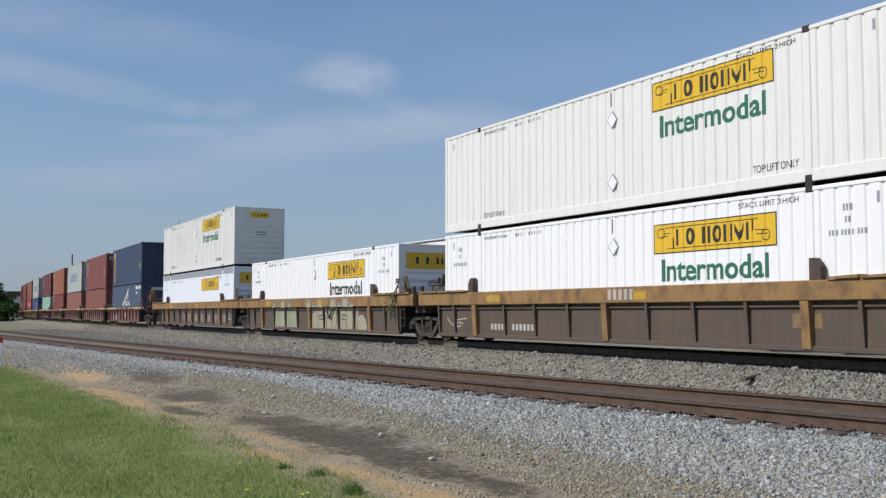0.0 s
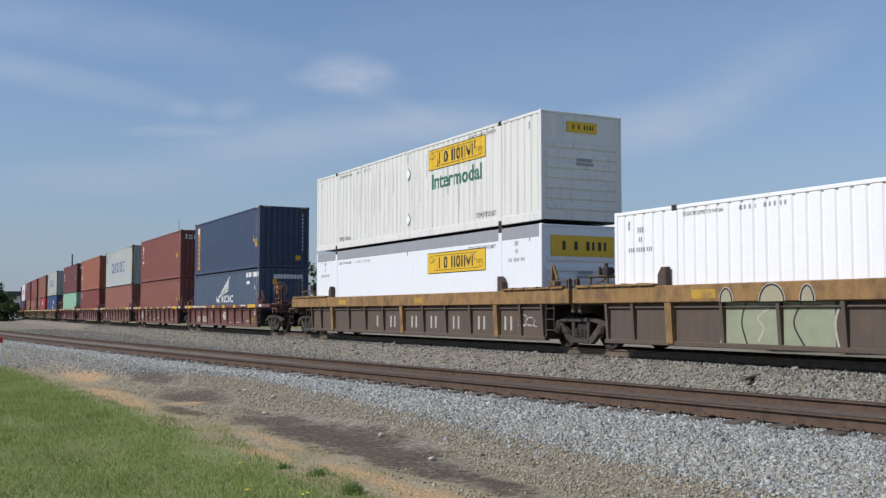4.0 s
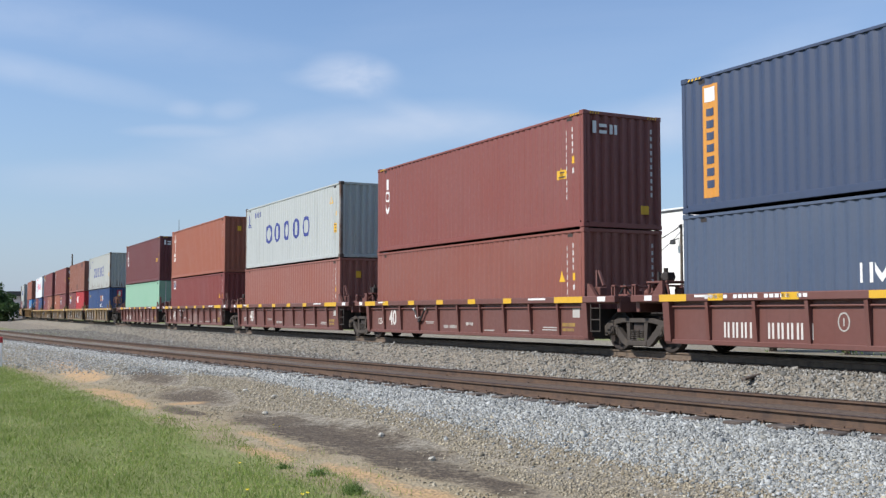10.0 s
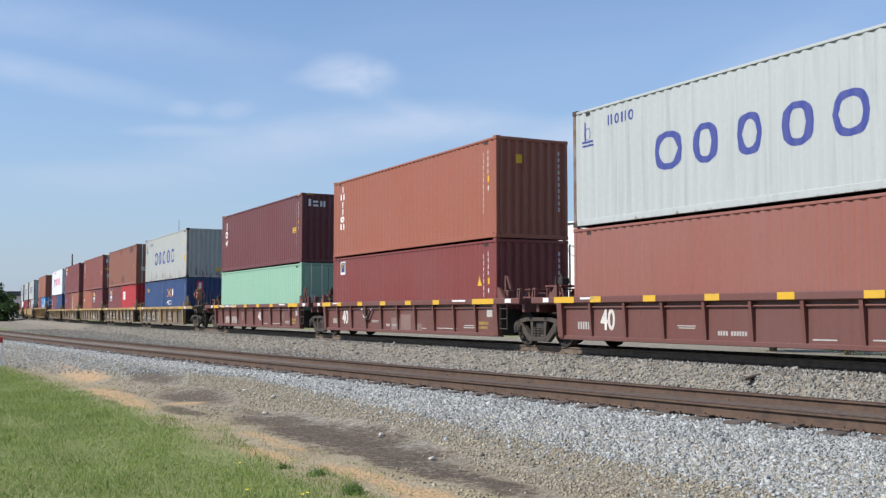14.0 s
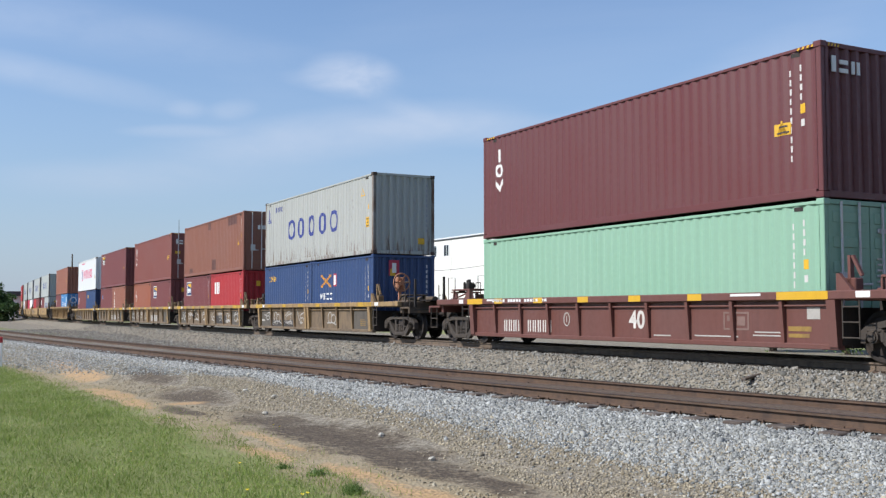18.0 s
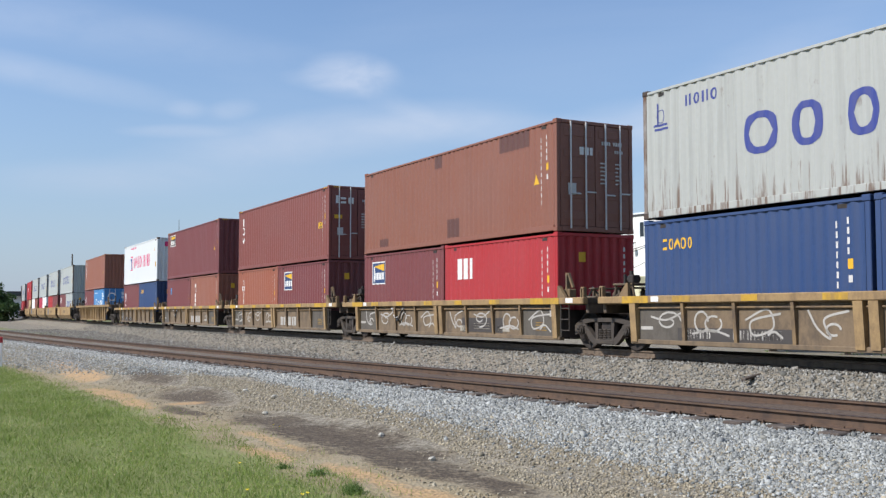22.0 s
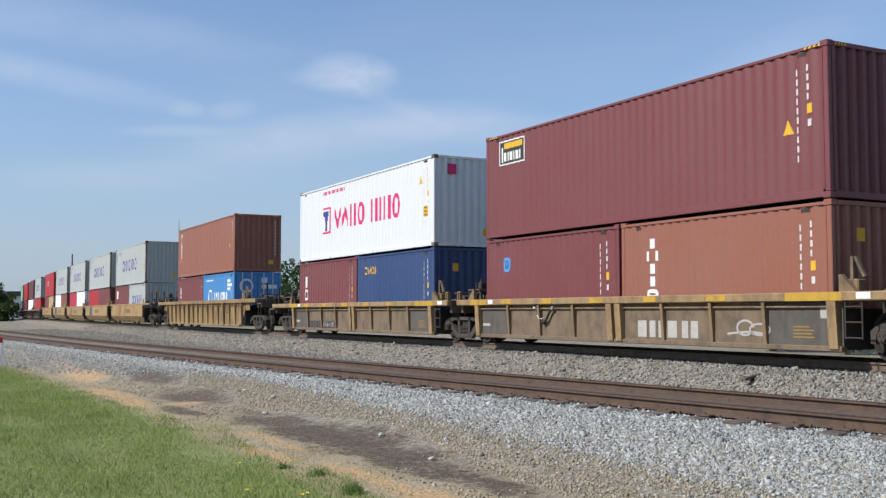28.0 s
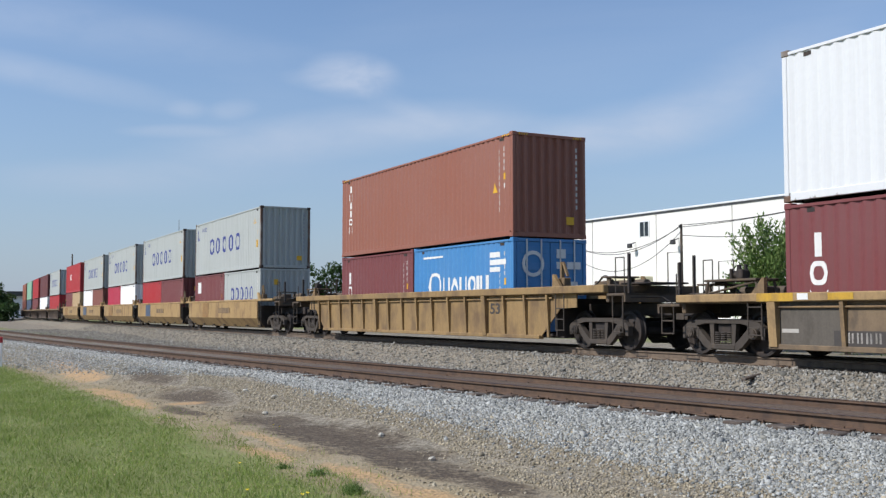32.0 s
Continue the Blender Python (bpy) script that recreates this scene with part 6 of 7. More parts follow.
# five smooth-sided yellow wells
SMOOTH = [-269.1 - 15.1 * i for i in range(5)]
LOWER = ((("maroon_low", "plain maroon steel 20-foot container", False), ("cosco_grey", "pale grey 20-foot container with blue rings", False)),
         (("red", "plain bright red 20-foot container", False), ("maroon_low", "plain maroon steel 20-foot container", False)),
         (("magenta", "plain raspberry red 20-foot container", False), ("white_clean", "plain white steel 20-foot container", False)),
         (("white_clean", "plain white steel 20-foot container", False), ("brown_low", "plain brown steel 20-foot container", False)),
         (("maroon_low", "plain maroon steel 20-foot container", False), ("tan", "plain tan steel 20-foot container", False)))
for i, c in enumerate(SMOOTH):
    car, dm = well_car("smooth", 6.45, -7.55 if i < 4 else -9.6, 7.55 if i else 10.0, "yellow smooth-sided well car with rust patches", "coupler" if i == 4 else "joint", "joint" if i else "coupler", (), (), ([8.0] if i == 0 else []) + [-7.55 if i < 4 else -7.7])
    ride(car, c)
    part("name_panel", Geo().box(-0.2, 1.9, -dm[0] + 0.004, -dm[0] + 0.03, 0.85, 1.12), M["panel_tan"], car, "darker name panel")
    part("worn_patch", Geo().box(-3.4 - 0.3 * i, -2.2, -dm[0] + 0.006, -dm[0] + 0.03, 0.64, 1.38), M["chord_ochre"] if i % 2 == 0 else M["slate_blue"], car, "worn patch")
    pair = twenties(c, *LOWER[i])
    if i == 0:
        marks(pair[1][0], pair[1][1], 1.219, "trade_mark", M["ink_blue"], [], "blue rings", [(-1.6 + 0.8 * q, 1.35, 0.28, 0.33, 0.12, 0) for q in range(5)])
        marks(pair[0][0], pair[0][1], 1.219, "trade_mark", M["ink_white"], [(-2.4, -1.7, 1.5, 2.1)], "white emblem")
    if i < 4:
        ride(grey_line_container("pale grey 40-foot container with blue rings, upper of a stack"), c, UPL)
    else:
        th, wv = iso(c, UPL, "red", "bright red 40-foot container with white blocks")
        word_blocks(th, wv, -3.3, 1.3, "n iin=", 0.4, 0.6, "ink_white", 0.1)

# the next cars, still far down the line
FAR = [-348.7 - 15.7 * i for i in range(5)]
STACKS = (("cosco_grey", "red", H_STD), ("maroon", "white_clean", H_STD), ("red", "maroon_low", H_STD), ("mint", "slate_blue", H_STD), ("orange_brown", "brown_low", H_STD))
for i, c in enumerate(FAR):
    car, dm = well_car("far", 6.4, -7.85, 7.85 if i else 9.6, "dusty dark brown well car far down the train", "joint", "joint" if i else "coupler", [-6.2 + 1.55 * k for k in range(9)], (), ([7.7] if i == 0 else []) + [-7.85])
    ride(car, c)
    up, low, h = STACKS[i]
    if i == 0:
        ride(grey_line_container("pale grey 40-foot container with blue rings, upper of a stack"), c, UPL)
    else:
        iso(c, UPL, up, up.replace("_", " ") + " 40-foot container, upper of a stack")
    iso(c, FLOOR20, low, low.replace("_", " ") + " 40-foot container, lower of a stack", height=h, tri=False)


# ---- the lines of the two tracks ----
def main_y(x):
    """The main line's middle: a long easy bend away from the camera, tighter far down the line."""
    u = -x
    return 16.137 + 0.008727 * u + 2.155e-4 * u * u - 1.27e-7 * u ** 3 + max(0.0, u - 200.0) ** 2 / 750.0


def siding_y(x):
    """The siding's near rail: it closes on the main line towards the right."""
    if x > -4:
        return siding_y(-4.0) + 0.12 * (x + 4)
    return 3.58 + 4.94 * math.exp((x + 2) / 40)


SIDING_Z = -0.08  # the siding lies a little lower than the main line
XS = np.arange(80.0, -420.0, -0.5)
YS = np.array([main_y(x) for x in XS])
ARC = np.concatenate([[0], np.cumsum(np.hypot(np.diff(XS), np.diff(YS)))])


def on_line(s, z=0.0):
    """The pose of something on the main line at s, which is x along the straight."""
    a = 80.0 - s
    x, y = np.interp(a, ARC, XS), np.interp(a, ARC, YS)
    x2, y2 = np.interp(a + 2, ARC, XS), np.interp(a + 2, ARC, YS)
    return pose(x, y, z, 0, 0, math.degrees(math.atan2(y - y2, x - x2)))


def ground_z(x, y):
    """The lie of the land: two ballast beds with shoulders, a flat verge."""
    base = -0.60 + 0.05 * math.sin(x * 0.31 + y * 0.7) * math.sin(y * 0.45 - x * 0.12)
    d1 = abs(y - main_y(x))
    d2 = abs(y - siding_y(x) - 0.75)
    bed1 = -0.19 - max(0.0, d1 - 1.55) * 0.30
    bed2 = SIDING_Z + (-0.09 if d2 < 0.68 else -0.15 if d2 < 0.98 else -0.165 - max(0.0, d2 - 1.35) * 0.215)
    return max(base, bed1, bed2)


def grass_y(x):
    """Where the grass begins, seen from the verge."""
    edge = np.interp(x, (-41, -30.4, -26.4, -24.2, -20.8, -17.5, -16, -14.5, -13.7, -12.7, -11.4, -10.5, -9.8, -8.9, -8.3, -7.6, -4), (2.7, 3.1, 3.42, 3.6, 3.6, 3.48, 3.5, 3.62, 3.78, 3.85, 3.66, 3.76, 3.76, 3.7, 3.6, 3.52, 3.25))
    return float(edge) + 0.05 * math.sin(x * 1.9) + 0.05 * math.sin(x * 4.3 + 1)


# ---- ground ----
# cinder stains and sand patches: middle x, y and half widths
STAIN_SPOTS = ((-21.7, 5.15, 2.4, 0.42), (-17.4, 4.8, 1.9, 0.60), (-15.4, 4.1, 1.1, 0.26), (-13.0, 4.8, 1.8, 0.60), (-11.6, 4.9, 1.8, 0.75), (-10.3, 4.85, 1.7, 0.68), (-8.9, 4.7, 1.6, 0.46), (-7.7, 4.7, 1.2, 0.32))
SANDS = ((-28.3, 4.5, 2.6, 0.40), (-24.8, 4.35, 2.4, 0.42), (-19.5, 3.9, 2.6, 0.32), (-17.0, 3.8, 1.2, 0.26), (-16.45, 4.5, 0.36, 0.40), (-11.6, 4.1, 1.15, 0.17), (-10.4, 3.65, 0.9, 0.24), (-8.9, 3.97, 0.95, 0.20), (-7.6, 3.95, 0.9, 0.25))


def ground_material():
    k = Nodes("ground")
    sep = k.n.new("ShaderNodeSeparateXYZ")
    k.l.new(k.co, sep.inputs[0])
    x, y = sep.outputs[0], sep.outputs[1]
    big, mid, fine = k.noise(0.35, 5), k.noise(1.6, 6), k.noise(14, 6)
    grit, pebble = k.cells(26, out="Color"), k.cells(26)
    # clay and sand
    c = k.mix(k.span(mid, 0.35, 0.7), (0.285, 0.235, 0.140), (0.385, 0.325, 0.210))
    c = k.mix(k.math("MULTIPLY", k.span(fine, 0.35, 0.8), 0.5), c, (0.17, 0.120, 0.080))

    def blob(bx, by, rx, ry):
        a = k.math("POWER", k.math("ABSOLUTE", k.math("DIVIDE", k.math("SUBTRACT", x, bx), rx)), 2.0)
        b = k.math("POWER", k.math("ABSOLUTE", k.math("DIVIDE", k.math("SUBTRACT", y, by), ry)), 2.0)
        return k.math("SUBTRACT", 1.35, k.math("ADD", k.math("ADD", a, b), k.math("ADD", k.math("MULTIPLY", k.span(mid, 0.3, 0.7), 0.9), k.math("MULTIPLY", k.span(fine, 0.3, 0.75, -0.35, 0.55), 1.0))), True)
    # grey gravel fines near the tracks
    edge = k.math("ADD", k.math("SUBTRACT", y, k.math("ADD", 4.97, k.math("MULTIPLY", x, 0.027))), k.math("MULTIPLY", k.math("SUBTRACT", mid, 0.5), 2.6))
    stone = k.mix(k.math("MULTIPLY", k.span(grit, 0.2, 0.8), 1.0), (0.155, 0.140, 0.110), (0.335, 0.305, 0.245))
    stone = k.mix(k.math("MULTIPLY", k.span(k.noise(5.0, 6, rough=0.7), 0.42, 0.66), 0.55), stone, (0.085, 0.078, 0.066))
    c = k.mix(k.span(edge, -0.5, 0.8, 0, 0.9), c, stone)
    # cinders and old oil
    dark = k.mix(k.span(fine, 0.3, 0.7), (0.062, 0.050, 0.038), (0.145, 0.116, 0.084))
    for b in STAIN_SPOTS:
        c = k.mix(k.math("MULTIPLY", k.span(blob(*b), 0.0, 0.6), 0.93), c, dark)
    sand = k.mix(k.span(fine, 0.3, 0.75), (0.49, 0.325, 0.168), (0.36, 0.245, 0.132))
    for b in SANDS:
        c = k.mix(k.math("MULTIPLY", k.span(blob(*b), 0.0, 0.7), 0.9), c, sand)
    # rust-coloured dust between the siding's rails
    line = k.math("ADD", 3.58, k.math("MULTIPLY", 4.94, k.math("EXPONENT", k.math("DIVIDE", k.math("ADD", x, 2.0), 40.0))))
    inside = k.math("MULTIPLY", k.span(k.math("SUBTRACT", y, line), -0.1, 0.05), k.span(k.math("SUBTRACT", y, line), 1.75, 1.55))
    c = k.mix(k.math("MULTIPLY", k.math("MULTIPLY", inside, k.span(x, -30, -15, 0.25, 1.0)), 0.85), c, k.mix(k.span(fine, 0.3, 0.7), (0.070, 0.046, 0.034), (0.125, 0.088, 0.066)))
    # turf: on the verge this side, and across the lines far down
    g = k.mix(k.span(mid, 0.3, 0.7), (0.150, 0.190, 0.055), (0.220, 0.245, 0.095))
    g = k.mix(k.math("MULTIPLY", k.span(fine, 0.4, 0.8), 0.6), g, (0.15, 0.13, 0.06))
    lawn = k.math("ADD", k.math("SUBTRACT", k.math("ADD", 3.55, k.math("MULTIPLY", k.math("MINIMUM", k.math("ADD", x, 22.0), 0.0), 0.035)), y), k.math("MULTIPLY", k.math("SUBTRACT", mid, 0.5), 0.9))
    c = k.mix(k.span(lawn, -0.1, 0.25), c, g)
    beyond = k.math("ADD", k.math("SUBTRACT", y, 34.0), k.math("MULTIPLY", k.math("SUBTRACT", big, 0.5), 4))
    c = k.mix(k.span(beyond, -0.5, 1.0, 0, 0.85), c, g)
    far = k.math("MULTIPLY", k.span(k.math("ADD", x, k.math("MULTIPLY", big, 20)), -44, -56), k.math("MULTIPLY", k.span(y, 6.2, 7.0), k.span(y, 12.0, 11.0)))
    c = k.mix(k.math("MULTIPLY", far, 0.7), c, g)
    return k.done(c, 0.95, 0.0, k.math("ADD", pebble, k.math("MULTIPLY", fine, 0.6)), 0.5, 0.03, 0.2)


M["ground"] = ground_material()


def steps(*spans):
    out = []
    for a, b, d in spans:
        out += list(np.arange(a, b, d))
    return out + [spans[-1][1]]


gx = steps((-3500, -900, 500), (-900, -300, 60), (-300, -90, 6), (-90, -40, 1.5), (-40, 4, 0.4), (4, 60, 4), (60, 300, 40), (300, 3500, 400))
gy = steps((-3500, -500, 500), (-500, -40, 46), (-40, -4, 3), (-4, 1, 0.5), (1, 21, 0.2), (21, 60, 3), (60, 400, 34), (400, 3500, 400))
gv = [(x, y, ground_z(x, y)) for x in gx for y in gy]
n = len(gy)
ground = new("ground", Geo().add(gv, [(i * n + j, (i + 1) * n + j, (i + 1) * n + j + 1, i * n + j + 1) for i in range(len(gx) - 1) for j in range(n - 1)]).mesh("ground", M["ground"]))
ground.data.shade_smooth()
tagged(ground, "sandy clay verge with cinder stains beside gravel track beds", "ground", kind="structure")


def stones_material(name, dark, light, tint):
    k = Nodes(name)
    r = k.geo.outputs["Random Per Island"]
    c = k.mix(k.span(r, 0, 1), dark, light)
    c = k.mix(k.span(k.math("FRACT", k.math("MULTIPLY", r, 17.3)), 0.6, 1.0, 0, 0.6), c, tint)
    c = k.mix(k.math("MULTIPLY", k.span(k.noise(40, 4), 0.35, 0.8), 0.35), c, tuple(v * 0.5 for v in dark))
    return k.done(c, 0.9, spec=0.25)


M["stone_grey"] = stones_material("stone_grey", (0.122, 0.129, 0.124), (0.51, 0.525, 0.50), (0.34, 0.33, 0.28))
M["stone_warm"] = stones_material("stone_warm", (0.090, 0.088, 0.076), (0.40, 0.39, 0.35), (0.22, 0.185, 0.135))
M["stone_tan"] = stones_material("stone_tan", (0.185, 0.160, 0.112), (0.475, 0.425, 0.315), (0.33, 0.27, 0.175))
M["stone_pale"] = plain("stone_pale", (0.42, 0.40, 0.34), 0.9, vary=0.3, scale=30)
BASE_STONE = np.array([(1, 0, 0), (-1, 0, 0), (0, 1, 0), (0, -1, 0), (0, 0, 1), (0, 0, -1)], float)
STONE_FACES = [(0, 2, 4), (2, 1, 4), (1, 3, 4), (3, 0, 4), (2, 0, 5), (1, 2, 5), (3, 1, 5), (0, 3, 5)]


def scatter_stones(name, mat, label, count, pick, size, seed):
    """Crushed stones strewn on the ground, every one an uneven block."""
    rng = np.random.default_rng(seed)
    pts = []
    while len(pts) < count:
        p = pick(rng)
        if p is not None:
            pts.append((p[0], p[1], ground_z(p[0], p[1])))
    pts = np.array(pts)
    n, nb, nf = len(pts), len(BASE_STONE), len(STONE_FACES)
    s = size * rng.lognormal(0, 0.32, (n, 1, 1)) * rng.uniform(0.65, 1.25, (n, 1, 3))
    v = BASE_STONE[None] * rng.uniform(0.7, 1.25, (n, nb, 1)) * s + rng.uniform(-0.35, 0.35, (n, nb, 3)) * s
    q = rng.normal(size=(n, 4))
    q /= np.linalg.norm(q, axis=1, keepdims=True)
    w, i, j, k = q.T
    R = np.stack([1 - 2 * (j * j + k * k), 2 * (i * j - k * w), 2 * (i * k + j * w), 2 * (i * j + k * w), 1 - 2 * (i * i + k * k), 2 * (j * k - i * w), 2 * (i * k - j * w), 2 * (j * k + i * w), 1 - 2 * (i * i + j * j)], 1).reshape(n, 3, 3)
    v = np.einsum("nij,nkj->nki", R, v) + pts[:, None, :] + np.array([0, 0, size * 0.25])
    f = (np.array(STONE_FACES)[None] + (np.arange(n) * nb)[:, None, None]).reshape(-1)
    me = bpy.data.meshes.new(name)
    me.vertices.add(n * nb), me.loops.add(n * nf * 3), me.polygons.add(n * nf)
    me.vertices.foreach_set("co", v.reshape(-1))
    me.loops.foreach_set("vertex_index", f)
    me.polygons.foreach_set("loop_start", np.arange(n * nf) * 3)
    me.update(calc_edges=True)
    me.materials.append(mat)
    return tagged(new(name, me), label, "gravel", kind="stuff")


def near_bed(r):
    x = -3.0 - 40 * r.random() ** 1.7
    wide = min(1.5, max(0.5, 0.75 + 0.085 * (x + 15)))
    y = siding_y(x) - (0.22 if r.random() < 0.85 else 0.03) - wide * (r.random() * 1.12 + 0.18 * r.normal() * (r.random() < 0.35))
    on_tie = abs((x + 46 + 0.12) % 0.54 - 0.12) < 0.11 and y > siding_y(x) - 0.3
    return (x, y) if y < siding_y(x) and not (on_tie and r.random() < 0.9) else None


def far_bed(r):
    x = -17.0 - 45 * r.random() ** 1.3
    return x, siding_y(x) - 0.2 - min(2.2, 0.13 * (-x - 15)) * r.random() ** 0.8 * (0.55 + 0.9 * r.random())


def between(r):
    x = -4.0 - 90 * r.random() ** 2.1
    lo, hi = siding_y(x) + 1.5, main_y(x) - 0.95
    return x, lo + (hi - lo) * r.random()


def verge(r):
    x = -4.0 - 60 * r.random() ** 2.2
    lo = grass_y(x) + 0.15
    y = lo + (siding_y(x) - (1.0 if x > -20 else 0.5) - lo) * r.random() ** 0.5
    for a, b, p, q in STAIN_SPOTS + SANDS:
        if ((x - a) / p) ** 2 + ((y - b) / q) ** 2 < 1 and r.random() < 0.95:
            return None
    return x, y


scatter_stones("siding_ballast", M["stone_grey"], "blue-grey crushed stone along the siding", 150000, near_bed, 0.0150, 1)
scatter_stones("main_ballast", M["stone_warm"], "warm grey crushed stone between the two tracks", 95000, between, 0.025, 2)
scatter_stones("shoulder_gravel", M["stone_grey"], "dull grey gravel spread along the siding", 36000, far_bed, 0.017, 4)
scatter_stones("verge_gravel", M["stone_tan"], "scattered small gravel on the clay verge", 72000, verge, 0.0115, 3)


# ---- tracks ----
RAIL_PROFILE = [(-0.036, 0.0), (0.036, 0.0), (0.036, -0.032), (0.009, -0.045), (0.009, -0.135), (0.07, -0.158), (0.07, -0.17), (-0.07, -0.17), (-0.07, -0.158), (-0.009, -0.135), (-0.009, -0.045), (-0.036, -0.032)]


def rail_geo(line, xs, tall=1.0):
    g, m = Geo(), len(RAIL_PROFILE)
    v = []
    for x in xs:
        y = line(x)
        v += [(x, y + a, b * tall) for a, b in RAIL_PROFILE]
    return g.add(v, [(i * m + j, i * m + (j + 1) % m, (i + 1) * m + (j + 1) % m, (i + 1) * m + j) for i in range(len(xs) - 1) for j in range(m)])


def add_track(name, label, near, xs, tie_span, tie_step, head, tall=1.0, steel="rail_rust"):
    track = tagged(new(name), label, "railway track", kind="structure")
    for off in (0.0, 1.507):
        part("rail", rail_geo(lambda x: near(x) + off, xs, tall), M[steel], track)
        part("rail_head", rail_head_geo(lambda x: near(x) + off, xs), head, track)
    tie = shared(("tie",), M["tie_wood"], lambda: Geo().box(-0.115, 0.115, -0.36, 1.87, -0.36, -0.168, 0.012))
    plate = shared(("tie_plate",), M["rail_rust"], lambda: Geo().box(-0.09, 0.09, -0.16, 0.16, -0.168, -0.150, 0.004).box(-0.03, -0.012, -0.098, -0.08, -0.15, -0.135).box(0.03, 0.048, 0.08, 0.098, -0.15, -0.135)
                   .box(0.15, 0.17, -0.085, 0.0, -0.19, -0.15))
    x, r = tie_span[0], random.Random(5)
    while x < tie_span[1]:
        y, slope = near(x), (near(x + 0.3) - near(x - 0.3)) / 0.6
        ob = part("tie", tie, None, track)
        ob.matrix_basis = pose(x + r.uniform(-0.03, 0.03), y, (1 - tall) * 0.17 + r.uniform(-0.012, 0.006), 0, 0, math.degrees(math.atan(slope)) + r.uniform(-1.5, 1.5))
        if x > -26:
            for off in (0.0, 1.507):
                part("tie_plate", plate, None, track).matrix_basis = pose(x, y + off, (1 - tall) * 0.17 - 0.004, 0, 0, math.degrees(math.atan(slope)))
        x += tie_step
    return track


def rail_head_geo(line, xs):
    """The worn running face, a skin just above the head."""
    v = []
    for x in xs:
        y = line(x)
        v += [(x, y - 0.033, 0.004), (x, y + 0.033, 0.004)]
    return Geo().add(v, [(2 * i, 2 * i + 1, 2 * i + 3, 2 * i + 2) for i in range(len(xs) - 1)])


M["tie_wood"] = rusty("tie_wood", (0.075, 0.055, 0.042), (0.20, 0.18, 0.155), 0.4, 0.9, 5)
LONG = steps((-330, -60, 5), (-60, 6, 0.8), (6, 60, 6))
add_track("track_siding", "rusty siding rails on weathered wooden ties", siding_y, LONG, (-46, -2), 0.54, M["rail_head"], 0.72).location.z = SIDING_Z
add_track("track_main", "main line rails under the train, bright running faces", lambda x: main_y(x) - 0.753, LONG, (-44, 2), 0.56, M["tread"], 1.0, "rail_dusty")

# loose scraps on the ballast
for x, y, a, l in ((-13.87, 14.2, -67, 0.85), (-16.5, 12.4, 61, 0.35)):
    ob = tagged(new("wood_scrap", Geo().box(-l / 2, l / 2, -0.045, 0.045, 0, 0.05, 0.01).mesh("wood_scrap", M["tie_wood"])), "dark splintered tie scrap lying on the ballast", "debris")
    ob.matrix_basis = pose(x, y, ground_z(x, y) + 0.03, 0, 4, a)
for x, y, r in ((-15.46, 5.58, 0.05), (-18.3, 6.12, 0.06), (-14.2, 4.99, 0.05), (-20.8, 6.75, 0.06), (-13.5, 10.7, 0.07), (-9.2, 4.99, 0.045), (-11.1, 5.34, 0.05), (-16.7, 5.52, 0.05)):
    rng = random.Random(x)
    g = Geo().lathe([(0.02, -r * 0.5), (r * 0.8, -r * 0.35), (r, 0.05 * r), (r * 0.7, r * 0.4), (0.02, r * 0.55)], (0, 0, 0), 7)
    g.v = [(a * rng.uniform(0.8, 1.2), c * rng.uniform(0.7, 1.1), b * rng.uniform(0.9, 1.1)) for a, b, c in g.v]
    ob = tagged(new("stone", g.mesh("stone", M["stone_pale"])), "pale loose limestone lump on the verge", "stone", "pale stones")
    ob.matrix_basis = pose(x, y, ground_z(x, y) + r * 0.35, 6, 4, 50 * x)
marker = tagged(new("marker_post"), "white marker post with a red top", "post")
part("post", Geo().rod((0, 0, 0), (0, 0, 0.66), 0.045, 12), M["white_clean"], marker)
part("cap", Geo().rod((0, 0, 0.66), (0, 0, 0.80), 0.052, 12).rod((0, 0, 0.80), (0, 0, 0.815), 0.052, 12, 0.03), M["red"], marker, "red cap")
marker.matrix_basis = pose(-29.8, 3.1, ground_z(-29.8, 3.1) - 0.02)


# ---- grass ----
def leaf_material(name, a, b, dry, amount, patch=0.0):
    k = Nodes(name)
    r = k.geo.outputs["Random Per Island"]
    c = k.mix(r, a, b)
    c = k.mix(k.span(k.math("FRACT", k.math("MULTIPLY", r, 23.7)), 1 - amount, 1.0), c, dry)
    if patch:
        c = k.mix(k.math("MULTIPLY", k.span(k.noise(0.9, 4, (1, 1, 0.2)), 0.38, 0.66), patch), c, tuple(v * 0.55 for v in a))
    m = k.done(c, 0.6, spec=0.25)
    t = k.n.new("ShaderNodeBsdfTranslucent")
    k.put(t.inputs["Color"], c)
    mixer = k.n.new("ShaderNodeMixShader")
    mixer.inputs[0].default_value = 0.3
    k.l.new(k.b.outputs[0], mixer.inputs[1]), k.l.new(t.outputs[0], mixer.inputs[2])
    k.l.new(mixer.outputs[0], k.n["Material Output"].inputs["Surface"])
    return m


M["grass"] = leaf_material("grass", (0.165, 0.255, 0.046), (0.320, 0.400, 0.105), (0.52, 0.46, 0.25), 0.24, 0.42)
M["leaf"] = leaf_material("leaf", (0.085, 0.150, 0.036), (0.170, 0.260, 0.072), (0.27, 0.34, 0.12), 0.22)
M["leaf_far"] = leaf_material("leaf_far", (0.030, 0.065, 0.020), (0.060, 0.110, 0.034), (0.09, 0.12, 0.05), 0.2)


